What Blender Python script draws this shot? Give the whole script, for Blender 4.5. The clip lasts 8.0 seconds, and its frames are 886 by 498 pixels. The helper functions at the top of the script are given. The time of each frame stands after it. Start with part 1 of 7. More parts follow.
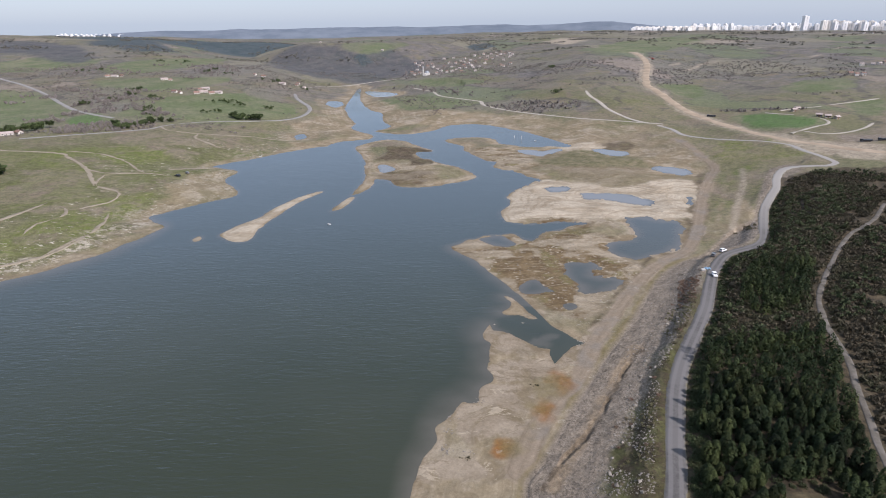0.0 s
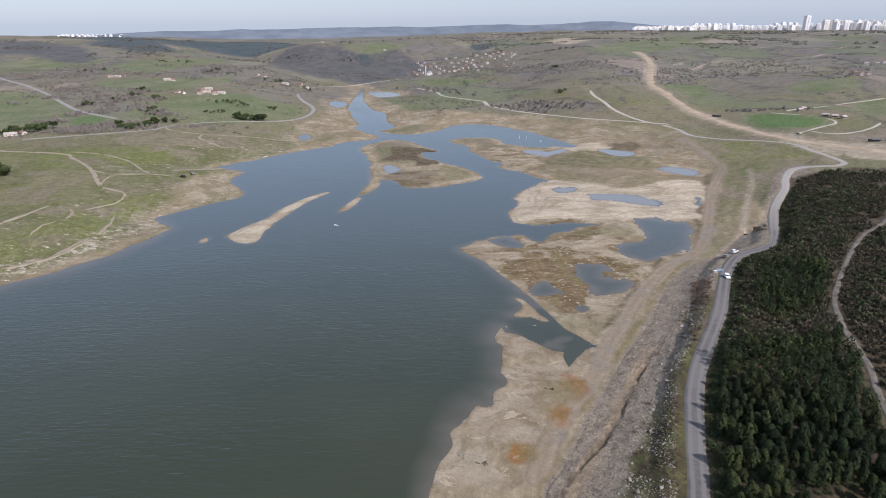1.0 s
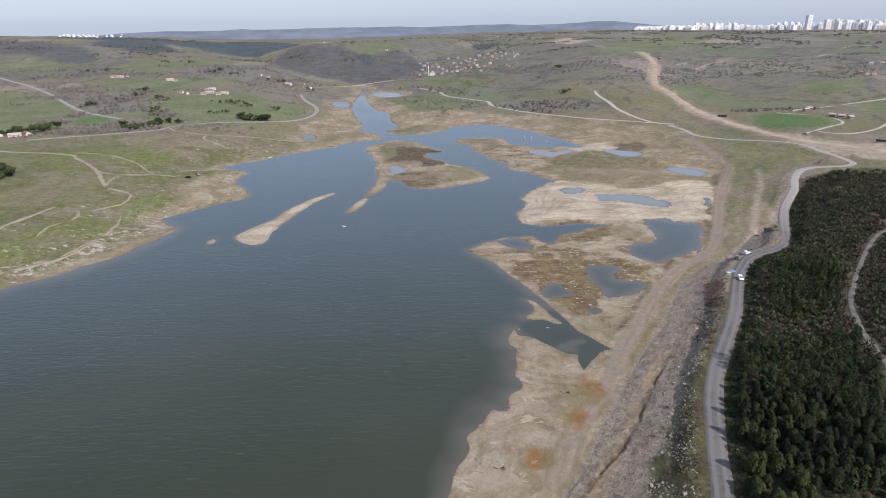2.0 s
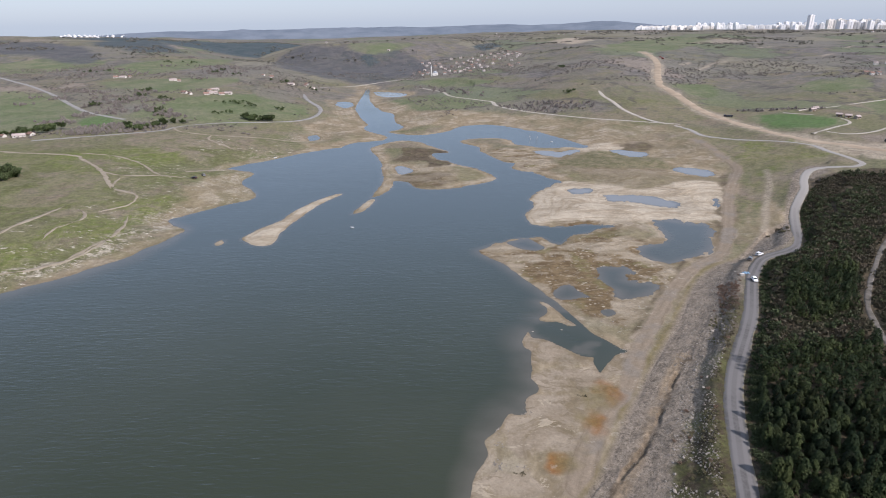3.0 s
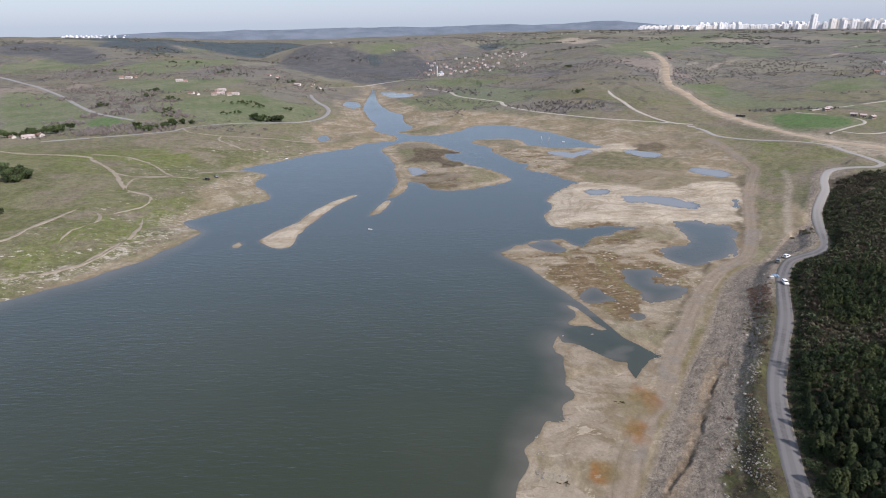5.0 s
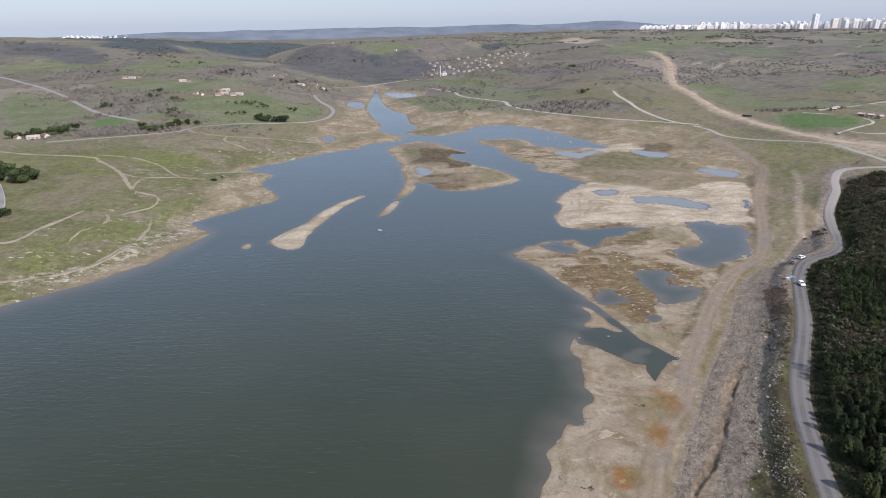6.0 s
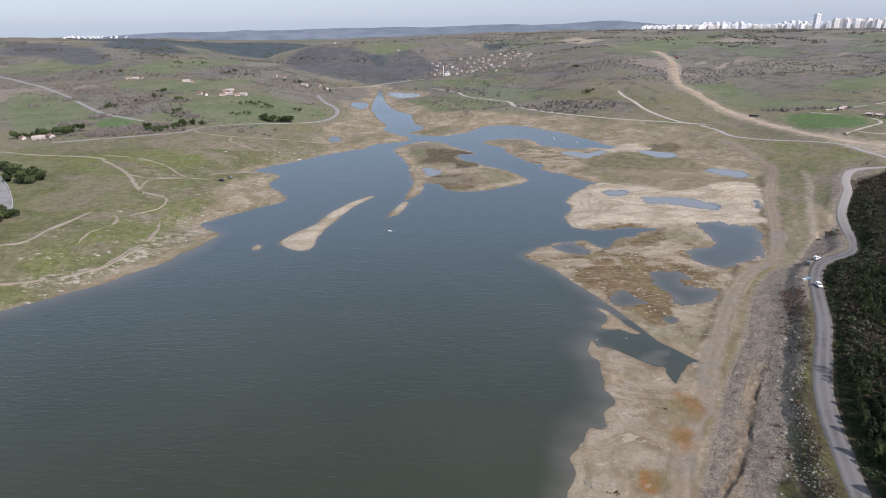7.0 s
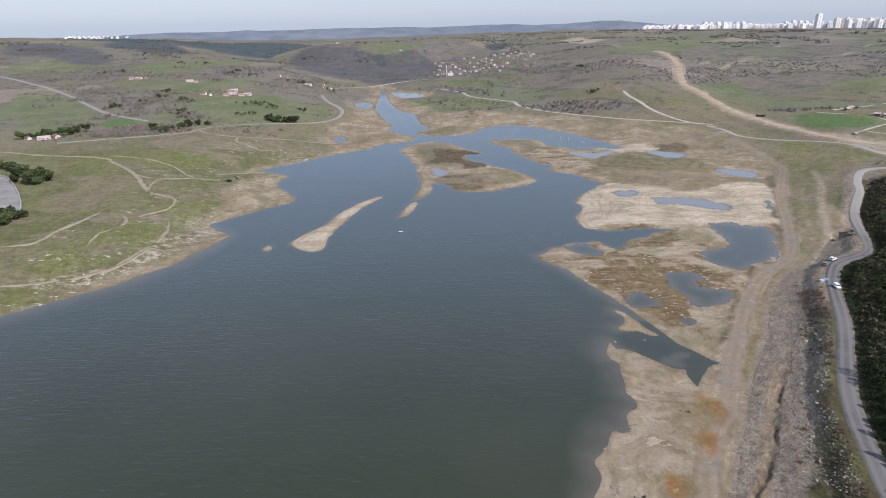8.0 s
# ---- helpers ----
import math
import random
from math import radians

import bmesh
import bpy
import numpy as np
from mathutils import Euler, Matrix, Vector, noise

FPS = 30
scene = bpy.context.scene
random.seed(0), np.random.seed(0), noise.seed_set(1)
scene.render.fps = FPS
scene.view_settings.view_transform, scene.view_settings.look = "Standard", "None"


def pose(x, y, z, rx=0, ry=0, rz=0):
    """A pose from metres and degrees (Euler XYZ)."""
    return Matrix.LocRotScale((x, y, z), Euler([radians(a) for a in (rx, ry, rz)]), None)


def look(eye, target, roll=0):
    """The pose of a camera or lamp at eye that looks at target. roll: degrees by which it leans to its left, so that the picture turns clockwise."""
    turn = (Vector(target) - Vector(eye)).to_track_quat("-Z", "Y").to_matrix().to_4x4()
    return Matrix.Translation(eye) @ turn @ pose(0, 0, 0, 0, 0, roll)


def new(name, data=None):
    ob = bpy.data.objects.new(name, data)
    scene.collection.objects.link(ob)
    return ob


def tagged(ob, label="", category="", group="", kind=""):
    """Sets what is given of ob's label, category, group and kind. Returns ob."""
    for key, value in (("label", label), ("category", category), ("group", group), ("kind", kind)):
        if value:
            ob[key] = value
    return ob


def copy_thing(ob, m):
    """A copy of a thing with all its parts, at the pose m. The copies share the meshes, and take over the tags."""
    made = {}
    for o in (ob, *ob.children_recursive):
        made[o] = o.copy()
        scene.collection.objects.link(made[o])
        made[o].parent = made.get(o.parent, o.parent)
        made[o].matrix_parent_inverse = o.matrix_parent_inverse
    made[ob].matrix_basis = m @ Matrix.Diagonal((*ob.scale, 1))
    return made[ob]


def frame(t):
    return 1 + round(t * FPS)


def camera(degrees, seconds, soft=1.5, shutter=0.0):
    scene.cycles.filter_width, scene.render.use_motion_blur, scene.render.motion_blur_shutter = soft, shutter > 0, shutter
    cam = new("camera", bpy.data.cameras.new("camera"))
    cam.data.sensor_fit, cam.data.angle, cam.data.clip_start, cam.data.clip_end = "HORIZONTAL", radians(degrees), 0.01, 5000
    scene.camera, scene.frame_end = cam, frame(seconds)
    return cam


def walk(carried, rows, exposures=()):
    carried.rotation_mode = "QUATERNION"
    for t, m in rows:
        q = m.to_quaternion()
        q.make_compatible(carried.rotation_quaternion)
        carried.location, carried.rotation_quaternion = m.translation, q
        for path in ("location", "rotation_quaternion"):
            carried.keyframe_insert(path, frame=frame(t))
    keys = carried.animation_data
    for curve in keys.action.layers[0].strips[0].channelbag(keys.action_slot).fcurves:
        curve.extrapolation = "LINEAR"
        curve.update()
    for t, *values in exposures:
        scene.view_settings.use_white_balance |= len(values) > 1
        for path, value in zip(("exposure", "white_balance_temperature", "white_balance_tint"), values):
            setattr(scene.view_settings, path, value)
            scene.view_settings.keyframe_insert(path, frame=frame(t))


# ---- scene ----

cam = camera(74.0, 8.0, soft=1.0)
# seconds, eye, target, lean
PATH = [
    (0, (16.910, -7.455, 100.763), (17.227, 85.847, 64.783), -0.478),
    (0.5, (15.034, -6.476, 100.763), (15.300, 86.826, 64.780), -0.506),
    (1, (13.089, -5.513, 100.757), (13.308, 87.788, 64.774), -0.532),
    (1.5, (11.077, -4.566, 100.747), (11.251, 88.735, 64.764), -0.558),
    (3, (4.637, -1.806, 100.688), (4.695, 91.497, 64.707), -0.631),
    (3.5, (2.358, -0.910, 100.659), (2.384, 92.394, 64.680), -0.654),
    (4, (0.013, -0.024, 100.625), (0.010, 93.281, 64.649), -0.676),
    (4.5, (-2.397, 0.853, 100.587), (-2.426, 94.159, 64.614), -0.698),
    (6, (-10.009, 3.437, 100.443), (-10.099, 96.747, 64.483), -0.758),
    (6.5, (-12.673, 4.286, 100.385), (-12.776, 97.599, 64.431), -0.776),
    (7, (-15.400, 5.131, 100.323), (-15.513, 98.445, 64.374), -0.794),
    (7.5, (-18.188, 5.972, 100.257), (-18.309, 99.289, 64.314), -0.811),
    (8, (-21.037, 6.811, 100.185), (-21.163, 100.131, 64.250), -0.827),
]
walk(cam, [(t, look(eye, target, lean)) for t, eye, target, lean in PATH], exposures=[(0.0, 0.9, 6250, 18), (8.0, 0.9, 6250, 18)])

# ---- light: a clear sky with thin haze, the sun behind the camera, well to its right ----
SUN_TO = Vector((0.57, -0.50, 0.65)).normalized()
world = bpy.data.worlds.new("sky")
scene.world = world
world.use_nodes = True
sky = world.node_tree.nodes.new("ShaderNodeTexSky")
sky.sky_type, sky.sun_disc = "NISHITA", False
sky.sun_elevation = math.asin(SUN_TO.z)
sky.sun_rotation = math.atan2(SUN_TO.x, SUN_TO.y)
sky.altitude, sky.air_density, sky.dust_density, sky.ozone_density = 100, 1.0, 1.0, 2.0
back = world.node_tree.nodes["Background"]
back.inputs["Strength"].default_value = 0.1
haze = world.node_tree.nodes.new("ShaderNodeMix")
haze.data_type = "RGBA"
haze.inputs[0].default_value = 0.72
haze.inputs[7].default_value = (2.55, 3.1, 3.85, 1.0)
world.node_tree.links.new(sky.outputs["Color"], haze.inputs[6])
world.node_tree.links.new(haze.outputs[2], back.inputs["Color"])
lamp = bpy.data.lights.new("sun", "SUN")
lamp.energy, lamp.angle, lamp.color = 2.6, radians(0.6), (1.0, 0.95, 0.89)
new("sun", lamp).matrix_world = look((0, 0, 400), Vector((0, 0, 400)) - SUN_TO)

# ---- materials ----
class Paint:
    """A node material and short ways to add its nodes."""

    def __init__(self, name, rough=0.85, metal=0.0):
        self.mat = bpy.data.materials.new(name)
        self.mat.use_nodes = True
        self.tree = self.mat.node_tree
        self.bsdf = self.tree.nodes["Principled BSDF"]
        self.bsdf.inputs["Roughness"].default_value = rough
        self.bsdf.inputs["Metallic"].default_value = metal
        self.bsdf.inputs["Specular IOR Level"].default_value = 0.25

    def put(self, socket, value):
        if isinstance(value, bpy.types.NodeSocket):
            self.tree.links.new(value, socket)
        else:
            if isinstance(value, tuple) and len(value) == 3:
                value = (*value, 1.0)
            socket.default_value = value

    def place(self, stretch=(1, 1, 1)):
        pos = self.tree.nodes.new("ShaderNodeNewGeometry").outputs["Position"]
        m = self.tree.nodes.new("ShaderNodeMapping")
        m.inputs["Scale"].default_value = stretch
        self.tree.links.new(pos, m.inputs["Vector"])
        return m.outputs["Vector"]

    def noise(self, size, detail=4.0, rough=0.6, stretch=(1, 1, 1), twist=0.0):
        n = self.tree.nodes.new("ShaderNodeTexNoise")
        n.inputs["Scale"].default_value = 1.0 / size
        n.inputs["Detail"].default_value = detail
        n.inputs["Roughness"].default_value = rough
        n.inputs["Distortion"].default_value = twist
        self.tree.links.new(self.place(stretch), n.inputs["Vector"])
        return n.outputs["Fac"]

    def cells(self, size):
        n = self.tree.nodes.new("ShaderNodeTexVoronoi")
        n.inputs["Scale"].default_value = 1.0 / size
        self.tree.links.new(self.place(), n.inputs["Vector"])
        return n.outputs["Distance"]

    def plots(self, size):
        """Plots of land: a random number for each, and how near its boundary is."""
        wide = self.noise(60, 3)
        shift = self.tree.nodes.new("ShaderNodeVectorMath")
        shift.operation = "ADD"
        push = self.tree.nodes.new("ShaderNodeCombineXYZ")
        self.put(push.inputs[0], self.sum("MULTIPLY", wide, 1.1))
        self.put(push.inputs[1], self.sum("MULTIPLY", self.noise(85, 3), 1.1))
        self.tree.links.new(self.place((1 / size, 0.62 / size, 0)), shift.inputs[0])
        self.tree.links.new(push.outputs[0], shift.inputs[1])
        out = []
        for feature, socket in (("F1", "Color"), ("DISTANCE_TO_EDGE", "Distance")):
            n = self.tree.nodes.new("ShaderNodeTexVoronoi")
            n.voronoi_dimensions, n.feature = "2D", feature
            n.inputs["Scale"].default_value = 1.0
            self.tree.links.new(shift.outputs[0], n.inputs["Vector"])
            out.append(n.outputs[socket])
        split = self.tree.nodes.new("ShaderNodeSeparateColor")
        self.tree.links.new(out[0], split.inputs[0])
        return split.outputs[0], split.outputs[1], out[1]

    def attr(self, name):
        n = self.tree.nodes.new("ShaderNodeAttribute")
        n.attribute_name = name
        return n.outputs["Fac"]

    def random(self, islands=False):
        if islands:
            return self.tree.nodes.new("ShaderNodeNewGeometry").outputs["Random Per Island"]
        return self.tree.nodes.new("ShaderNodeObjectInfo").outputs["Random"]

    def span(self, value, a, b, low=0.0, high=1.0):
        n = self.tree.nodes.new("ShaderNodeMapRange")
        n.interpolation_type = "SMOOTHSTEP"
        for k, v in (("Value", value), ("From Min", a), ("From Max", b), ("To Min", low), ("To Max", high)):
            self.put(n.inputs[k], v)
        return n.outputs["Result"]

    def sum(self, op, a, b):
        n = self.tree.nodes.new("ShaderNodeMath")
        n.operation = op
        self.put(n.inputs[0], a)
        self.put(n.inputs[1], b)
        return n.outputs[0]

    def mix(self, amount, a, b, kind="MIX"):
        n = self.tree.nodes.new("ShaderNodeMix")
        n.data_type, n.blend_type = "RGBA", kind
        self.put(n.inputs[0], amount)
        self.put(n.inputs[6], a)
        self.put(n.inputs[7], b)
        return n.outputs[2]

    def bump(self, height, depth, strength=1.0):
        n = self.tree.nodes.new("ShaderNodeBump")
        n.inputs["Distance"].default_value = depth
        n.inputs["Strength"].default_value = strength
        self.put(n.inputs["Height"], height)
        old = self.bsdf.inputs["Normal"]
        if old.is_linked:
            self.tree.links.new(old.links[0].from_socket, n.inputs["Normal"])
        self.tree.links.new(n.outputs["Normal"], old)

    def done(self, colour):
        self.put(self.bsdf.inputs["Base Color"], colour)
        return self.mat


def plain(name, a, b, size, rough=0.85, metal=0.0, depth=0.0, vary=0.0, islands=False):
    """Two tones mixed by noise of a size in metres, and, if vary is given, a tone that differs from piece to piece."""
    p = Paint(name, rough, metal)
    tone = p.mix(p.span(p.noise(size), 0.3, 0.7), a, b)
    if vary:
        tone = p.mix(1.0, tone, p.mix(p.random(islands), (1 - vary,) * 3, (1 + vary,) * 3), "MULTIPLY")
    if depth:
        p.bump(p.noise(size * 0.3), depth)
    return p.done(tone)


def ground_material():
    p = Paint("ground", 0.95)
    wide, fine = p.noise(150, 4), p.noise(2.2, 5, 0.7)
    tiny = p.noise(0.8, 3, 0.75)
    blot = p.noise(11, 6, 0.72, twist=0.4)
    # thin dry grass: straw, olive and bare brown soil
    grass = p.mix(p.span(p.noise(75, 7, 0.68, twist=0.5), 0.44, 0.56), (0.138, 0.126, 0.069), (0.178, 0.146, 0.104))
    grass = p.mix(p.span(blot, 0.44, 0.62, 0.0, 0.55), grass, (0.185, 0.158, 0.098))
    grass = p.mix(p.span(p.noise(52, 6, 0.7), 0.46, 0.60, 0.0, 0.7), grass, (0.130, 0.128, 0.062))
    grass = p.mix(p.sum("MULTIPLY", p.span(p.noise(26, 6, 0.75, (1, 0.5, 1)), 0.54, 0.64), 0.7), grass, (0.165, 0.125, 0.095))
    grass = p.mix(p.sum("MULTIPLY", p.span(fine, 0.56, 0.70), 0.4), grass, (0.085, 0.080, 0.044))
    moss = p.mix(p.span(p.noise(8, 6, 0.75), 0.42, 0.58), (0.084, 0.092, 0.030), (0.112, 0.108, 0.050))
    grass = p.mix(p.sum("MULTIPLY", p.attr("meadow"), p.span(p.noise(34, 6, 0.7, (0.7, 1, 1), 0.6), 0.46, 0.56, 0.0, 0.85)), grass, moss)
    # heath and brushwood on the slopes
    heath = p.mix(p.span(p.noise(15, 6, 0.75), 0.40, 0.60), (0.162, 0.144, 0.126), (0.106, 0.096, 0.086))
    tone = p.mix(p.sum("MULTIPLY", p.attr("scrub"), p.span(p.noise(42, 7, 0.75), 0.36, 0.52)), grass, heath)
    lush = p.mix(p.span(p.noise(5, 5, 0.7), 0.38, 0.62), (0.106, 0.124, 0.030), (0.145, 0.140, 0.062))
    tone = p.mix(p.sum("MULTIPLY", p.attr("green"), p.span(p.noise(30, 6, 0.68), 0.38, 0.58)), tone, lush)
    crop = p.mix(p.span(p.noise(36, 5, 0.65), 0.38, 0.62), (0.100, 0.124, 0.052), (0.150, 0.152, 0.085))
    # the country beyond the lake: plots of grass, fallow and winter corn with grown-over boundaries
    first, second, brink = p.plots(95)
    plot = p.mix(p.span(first, 0.30, 0.36), (0.118, 0.142, 0.072), (0.158, 0.146, 0.114))
    plot = p.mix(p.span(first, 0.62, 0.66), plot, (0.205, 0.186, 0.128))
    plot = p.mix(p.span(first, 0.86, 0.88), plot, (0.232, 0.190, 0.150))
    tone = p.mix(p.sum("MULTIPLY", p.attr("country"), p.span(second, 0.35, 0.75, 0.0, 0.62)), tone, plot)
    hedge = p.sum("MULTIPLY", p.span(brink, 0.075, 0.03), p.span(p.noise(22, 4, 0.7), 0.44, 0.56, 0.0, 0.75))
    tone = p.mix(p.sum("MULTIPLY", p.attr("country"), hedge), tone, (0.078, 0.070, 0.058))
    tone = p.mix(p.attr("field"), tone, crop)
    tone = p.mix(p.sum("MULTIPLY", p.attr("corn"), p.span(p.noise(12, 5, 0.65), 0.30, 0.60, 0.95, 0.7)), tone, (0.072, 0.128, 0.036))
    tone = p.mix(p.attr("wood"), tone, p.mix(p.span(p.noise(22, 6, 0.75), 0.42, 0.58), (0.062, 0.066, 0.068), (0.098, 0.092, 0.090)))
    # far woods: a blue cast for distance haze is mixed into their colour
    tone = p.mix(p.attr("hazy_wood"), tone, p.mix(p.span(p.noise(30, 6, 0.75), 0.42, 0.58), (0.044, 0.062, 0.064), (0.068, 0.082, 0.084)))
    # dry lake bed: sand with darker silt, brown mud and weed, pale shell and stone
    sand = p.mix(p.span(p.noise(7, 7, 0.72, (1.0, 0.6, 1), 0.5), 0.38, 0.62), (0.262, 0.209, 0.134), (0.190, 0.147, 0.090))
    sand = p.mix(p.span(p.noise(20, 6, 0.7), 0.48, 0.62), sand, (0.314, 0.261, 0.191))
    sand = p.mix(p.sum("MULTIPLY", p.span(p.noise(13, 6, 0.75, (0.6, 1, 1)), 0.56, 0.66), 0.7), sand, (0.144, 0.110, 0.067))
    # lines that the falling water left, one below the other
    lap = p.tree.nodes.new("ShaderNodeCombineXYZ")
    p.put(lap.inputs[0], p.sum("MULTIPLY", p.attr("edge"), 0.32))
    p.put(lap.inputs[1], p.sum("MULTIPLY", p.noise(30, 2), 2.0))
    tide = p.tree.nodes.new("ShaderNodeTexNoise")
    for k, v in (("Scale", 1.0), ("Detail", 5.0), ("Roughness", 0.65)):
        tide.inputs[k].default_value = v
    p.tree.links.new(lap.outputs[0], tide.inputs["Vector"])
    tide = tide.outputs["Fac"]
    sand = p.mix(p.span(tide, 0.50, 0.60, 0.0, 0.38), sand, (0.170, 0.132, 0.079))
    sand = p.mix(p.span(tide, 0.50, 0.40, 0.0, 0.4), sand, (0.340, 0.284, 0.196))
    sand = p.mix(p.span(p.noise(26, 6, 0.66, (0.7, 1, 1), 0.8), 0.53, 0.60, 0.0, 0.72), sand, (0.158, 0.128, 0.072))
    tone = p.mix(p.attr("sand"), tone, sand)
    bright = p.mix(p.span(p.noise(9, 6, 0.7, (0.4, 1, 1)), 0.42, 0.62), (0.400, 0.342, 0.256), (0.285, 0.234, 0.164))
    bright = p.mix(p.span(tide, 0.50, 0.58, 0.0, 0.6), bright, (0.242, 0.187, 0.119))
    tone = p.mix(p.attr("pale"), tone, bright)
    mud = p.mix(p.span(p.noise(6, 6, 0.75), 0.40, 0.60), (0.064, 0.047, 0.028), (0.110, 0.084, 0.052))
    mud = p.mix(p.sum("MULTIPLY", p.span(p.noise(18, 5, 0.7), 0.5, 0.62), 0.35), mud, (0.130, 0.118, 0.052))
    tone = p.mix(p.attr("mud"), tone, mud)
    # the drained marsh: pale silt, brown weed and olive moss in soft blots, small pale stones and shells
    silt = p.mix(p.span(p.noise(8, 6, 0.65, (0.5, 1, 1), 0.4), 0.36, 0.62), (0.310, 0.258, 0.184), (0.215, 0.172, 0.112))
    weed = p.mix(p.span(p.noise(5, 6, 0.7, (0.6, 1, 1)), 0.40, 0.60), (0.104, 0.070, 0.034), (0.165, 0.118, 0.062))
    weed = p.mix(p.span(p.noise(15, 4, 0.6), 0.50, 0.62, 0.0, 0.7), weed, (0.150, 0.130, 0.056))
    blot = p.sum("ADD", p.noise(13, 6, 0.62, (0.6, 1, 1), 0.5), p.sum("MULTIPLY", p.attr("brown"), 0.19))
    bog = p.mix(p.span(blot, 0.48, 0.60), silt, weed)
    bog = p.mix(p.span(p.noise(3.5, 6, 0.7, (0.5, 1, 1), 0.5), 0.54, 0.64, 0.0, 0.6), bog, (0.330, 0.275, 0.195))
    chip = p.sum("MULTIPLY", p.span(p.cells(2.6), 0.30, 0.16), p.span(p.noise(16, 4, 0.6), 0.42, 0.60, 0.0, 0.9))
    bog = p.mix(chip, bog, (0.370, 0.320, 0.240))
    tone = p.mix(p.attr("marsh"), tone, bog)
    slab = p.mix(p.span(p.noise(10, 6, 0.65), 0.36, 0.64), (0.288, 0.236, 0.170), (0.222, 0.177, 0.122))
    slab = p.mix(p.span(p.noise(3.2, 5, 0.7), 0.58, 0.68, 0.0, 0.25), slab, (0.201, 0.158, 0.101))
    slab = p.mix(p.span(p.noise(16, 6, 0.66, (1, 0.7, 1), 0.8), 0.50, 0.58, 0.0, 0.75), slab, (0.158, 0.122, 0.070))
    slab = p.mix(p.span(p.noise(7, 6, 0.7, (0.45, 1, 1), 1.0), 0.56, 0.60, 0.0, 0.55), slab, (0.140, 0.108, 0.066))
    slab = p.mix(p.span(p.noise(9, 7, 0.75, (0.7, 1, 1), 0.6), 0.575, 0.61, 0.0, 0.7), slab, (0.381, 0.320, 0.230))
    hump = p.mix(p.span(p.noise(6, 6, 0.72), 0.40, 0.60), (0.098, 0.092, 0.042), (0.165, 0.142, 0.078))
    hump = p.mix(p.span(p.noise(3.2, 6, 0.75, (0.5, 1, 1)), 0.58, 0.66, 0.0, 0.8), hump, (0.290, 0.244, 0.170))
    tone = p.mix(p.sum("MULTIPLY", p.attr("moss"), p.span(p.noise(14, 5, 0.65), 0.30, 0.48, 0.2, 0.95)), tone, hump)
    tone = p.mix(p.attr("plate"), tone, slab)
    rut = p.tree.nodes.new("ShaderNodeCombineXYZ")
    p.put(rut.inputs[0], p.sum("MULTIPLY", p.attr("haul"), 0.75))
    p.put(rut.inputs[1], p.sum("MULTIPLY", p.noise(18, 4, 0.6), 3.0))
    worn = p.tree.nodes.new("ShaderNodeTexNoise")
    for k, v in (("Scale", 1.0), ("Detail", 4.0), ("Roughness", 0.6)):
        worn.inputs[k].default_value = v
    p.tree.links.new(rut.outputs[0], worn.inputs["Vector"])
    wheel_way = p.mix(p.span(worn.outputs["Fac"], 0.34, 0.66), (0.240, 0.190, 0.134), (0.205, 0.161, 0.112))
    wheel_way = p.mix(p.span(p.noise(22, 4, 0.6), 0.50, 0.64, 0.0, 0.7), wheel_way, (0.196, 0.172, 0.140))
    wheel_way = p.mix(p.span(worn.outputs["Fac"], 0.60, 0.66, 0.0, 0.35), wheel_way, (0.130, 0.098, 0.060))
    tone = p.mix(p.attr("drive"), tone, wheel_way)
    tone = p.mix(p.sum("MULTIPLY", p.attr("rust"), p.span(p.noise(3.5, 5), 0.30, 0.62, 0.55, 1.0)), tone, (0.220, 0.098, 0.030))
    tone = p.mix(p.sum("MULTIPLY", p.attr("olive"), p.span(p.noise(6, 6, 0.7), 0.34, 0.58, 0.3, 0.85)), tone, (0.142, 0.113, 0.048))
    # the stony bank, streaked along its foot
    scree = p.mix(p.span(p.noise(0.7, 6, 0.8), 0.38, 0.62), (0.104, 0.084, 0.062), (0.240, 0.200, 0.154))
    scree = p.mix(p.span(p.noise(8, 6, 0.75), 0.46, 0.62, 0.0, 0.7), scree, (0.215, 0.176, 0.132))
    lay = p.tree.nodes.new("ShaderNodeCombineXYZ")
    p.put(lay.inputs[0], p.sum("MULTIPLY", p.sum("ADD", p.attr("down"), p.sum("MULTIPLY", p.noise(7, 4, 0.6), 3.0)), 0.7))
    p.put(lay.inputs[1], p.sum("MULTIPLY", p.attr("run"), 0.22))
    bed = p.tree.nodes.new("ShaderNodeTexNoise")
    for k, v in (("Scale", 1.0), ("Detail", 6.0), ("Roughness", 0.7)):
        bed.inputs[k].default_value = v
    p.tree.links.new(lay.outputs[0], bed.inputs["Vector"])
    scree = p.mix(p.span(bed.outputs["Fac"], 0.47, 0.56, 0.0, 0.55), scree, (0.268, 0.222, 0.168))
    scree = p.mix(p.span(bed.outputs["Fac"], 0.55, 0.62, 0.0, 0.75), scree, (0.110, 0.088, 0.062))
    scree = p.mix(p.sum("MULTIPLY", p.span(p.noise(4, 6, 0.75), 0.56, 0.64), 0.45), scree, (0.098, 0.077, 0.053))
    tone = p.mix(p.attr("scree"), tone, scree)
    p.bump(p.sum("MULTIPLY", bed.outputs["Fac"], p.attr("scree")), 0.9, 0.5)
    ochre = p.mix(p.span(p.noise(1.6, 6, 0.75), 0.38, 0.62), (0.305, 0.232, 0.148), (0.205, 0.150, 0.094))
    soil = p.mix(p.span(p.noise(4, 6, 0.75), 0.42, 0.58), (0.060, 0.045, 0.027), (0.068, 0.062, 0.025))
    soil = p.mix(p.span(p.noise(9, 5, 0.7), 0.50, 0.60, 0.0, 0.8), soil, (0.098, 0.096, 0.036))
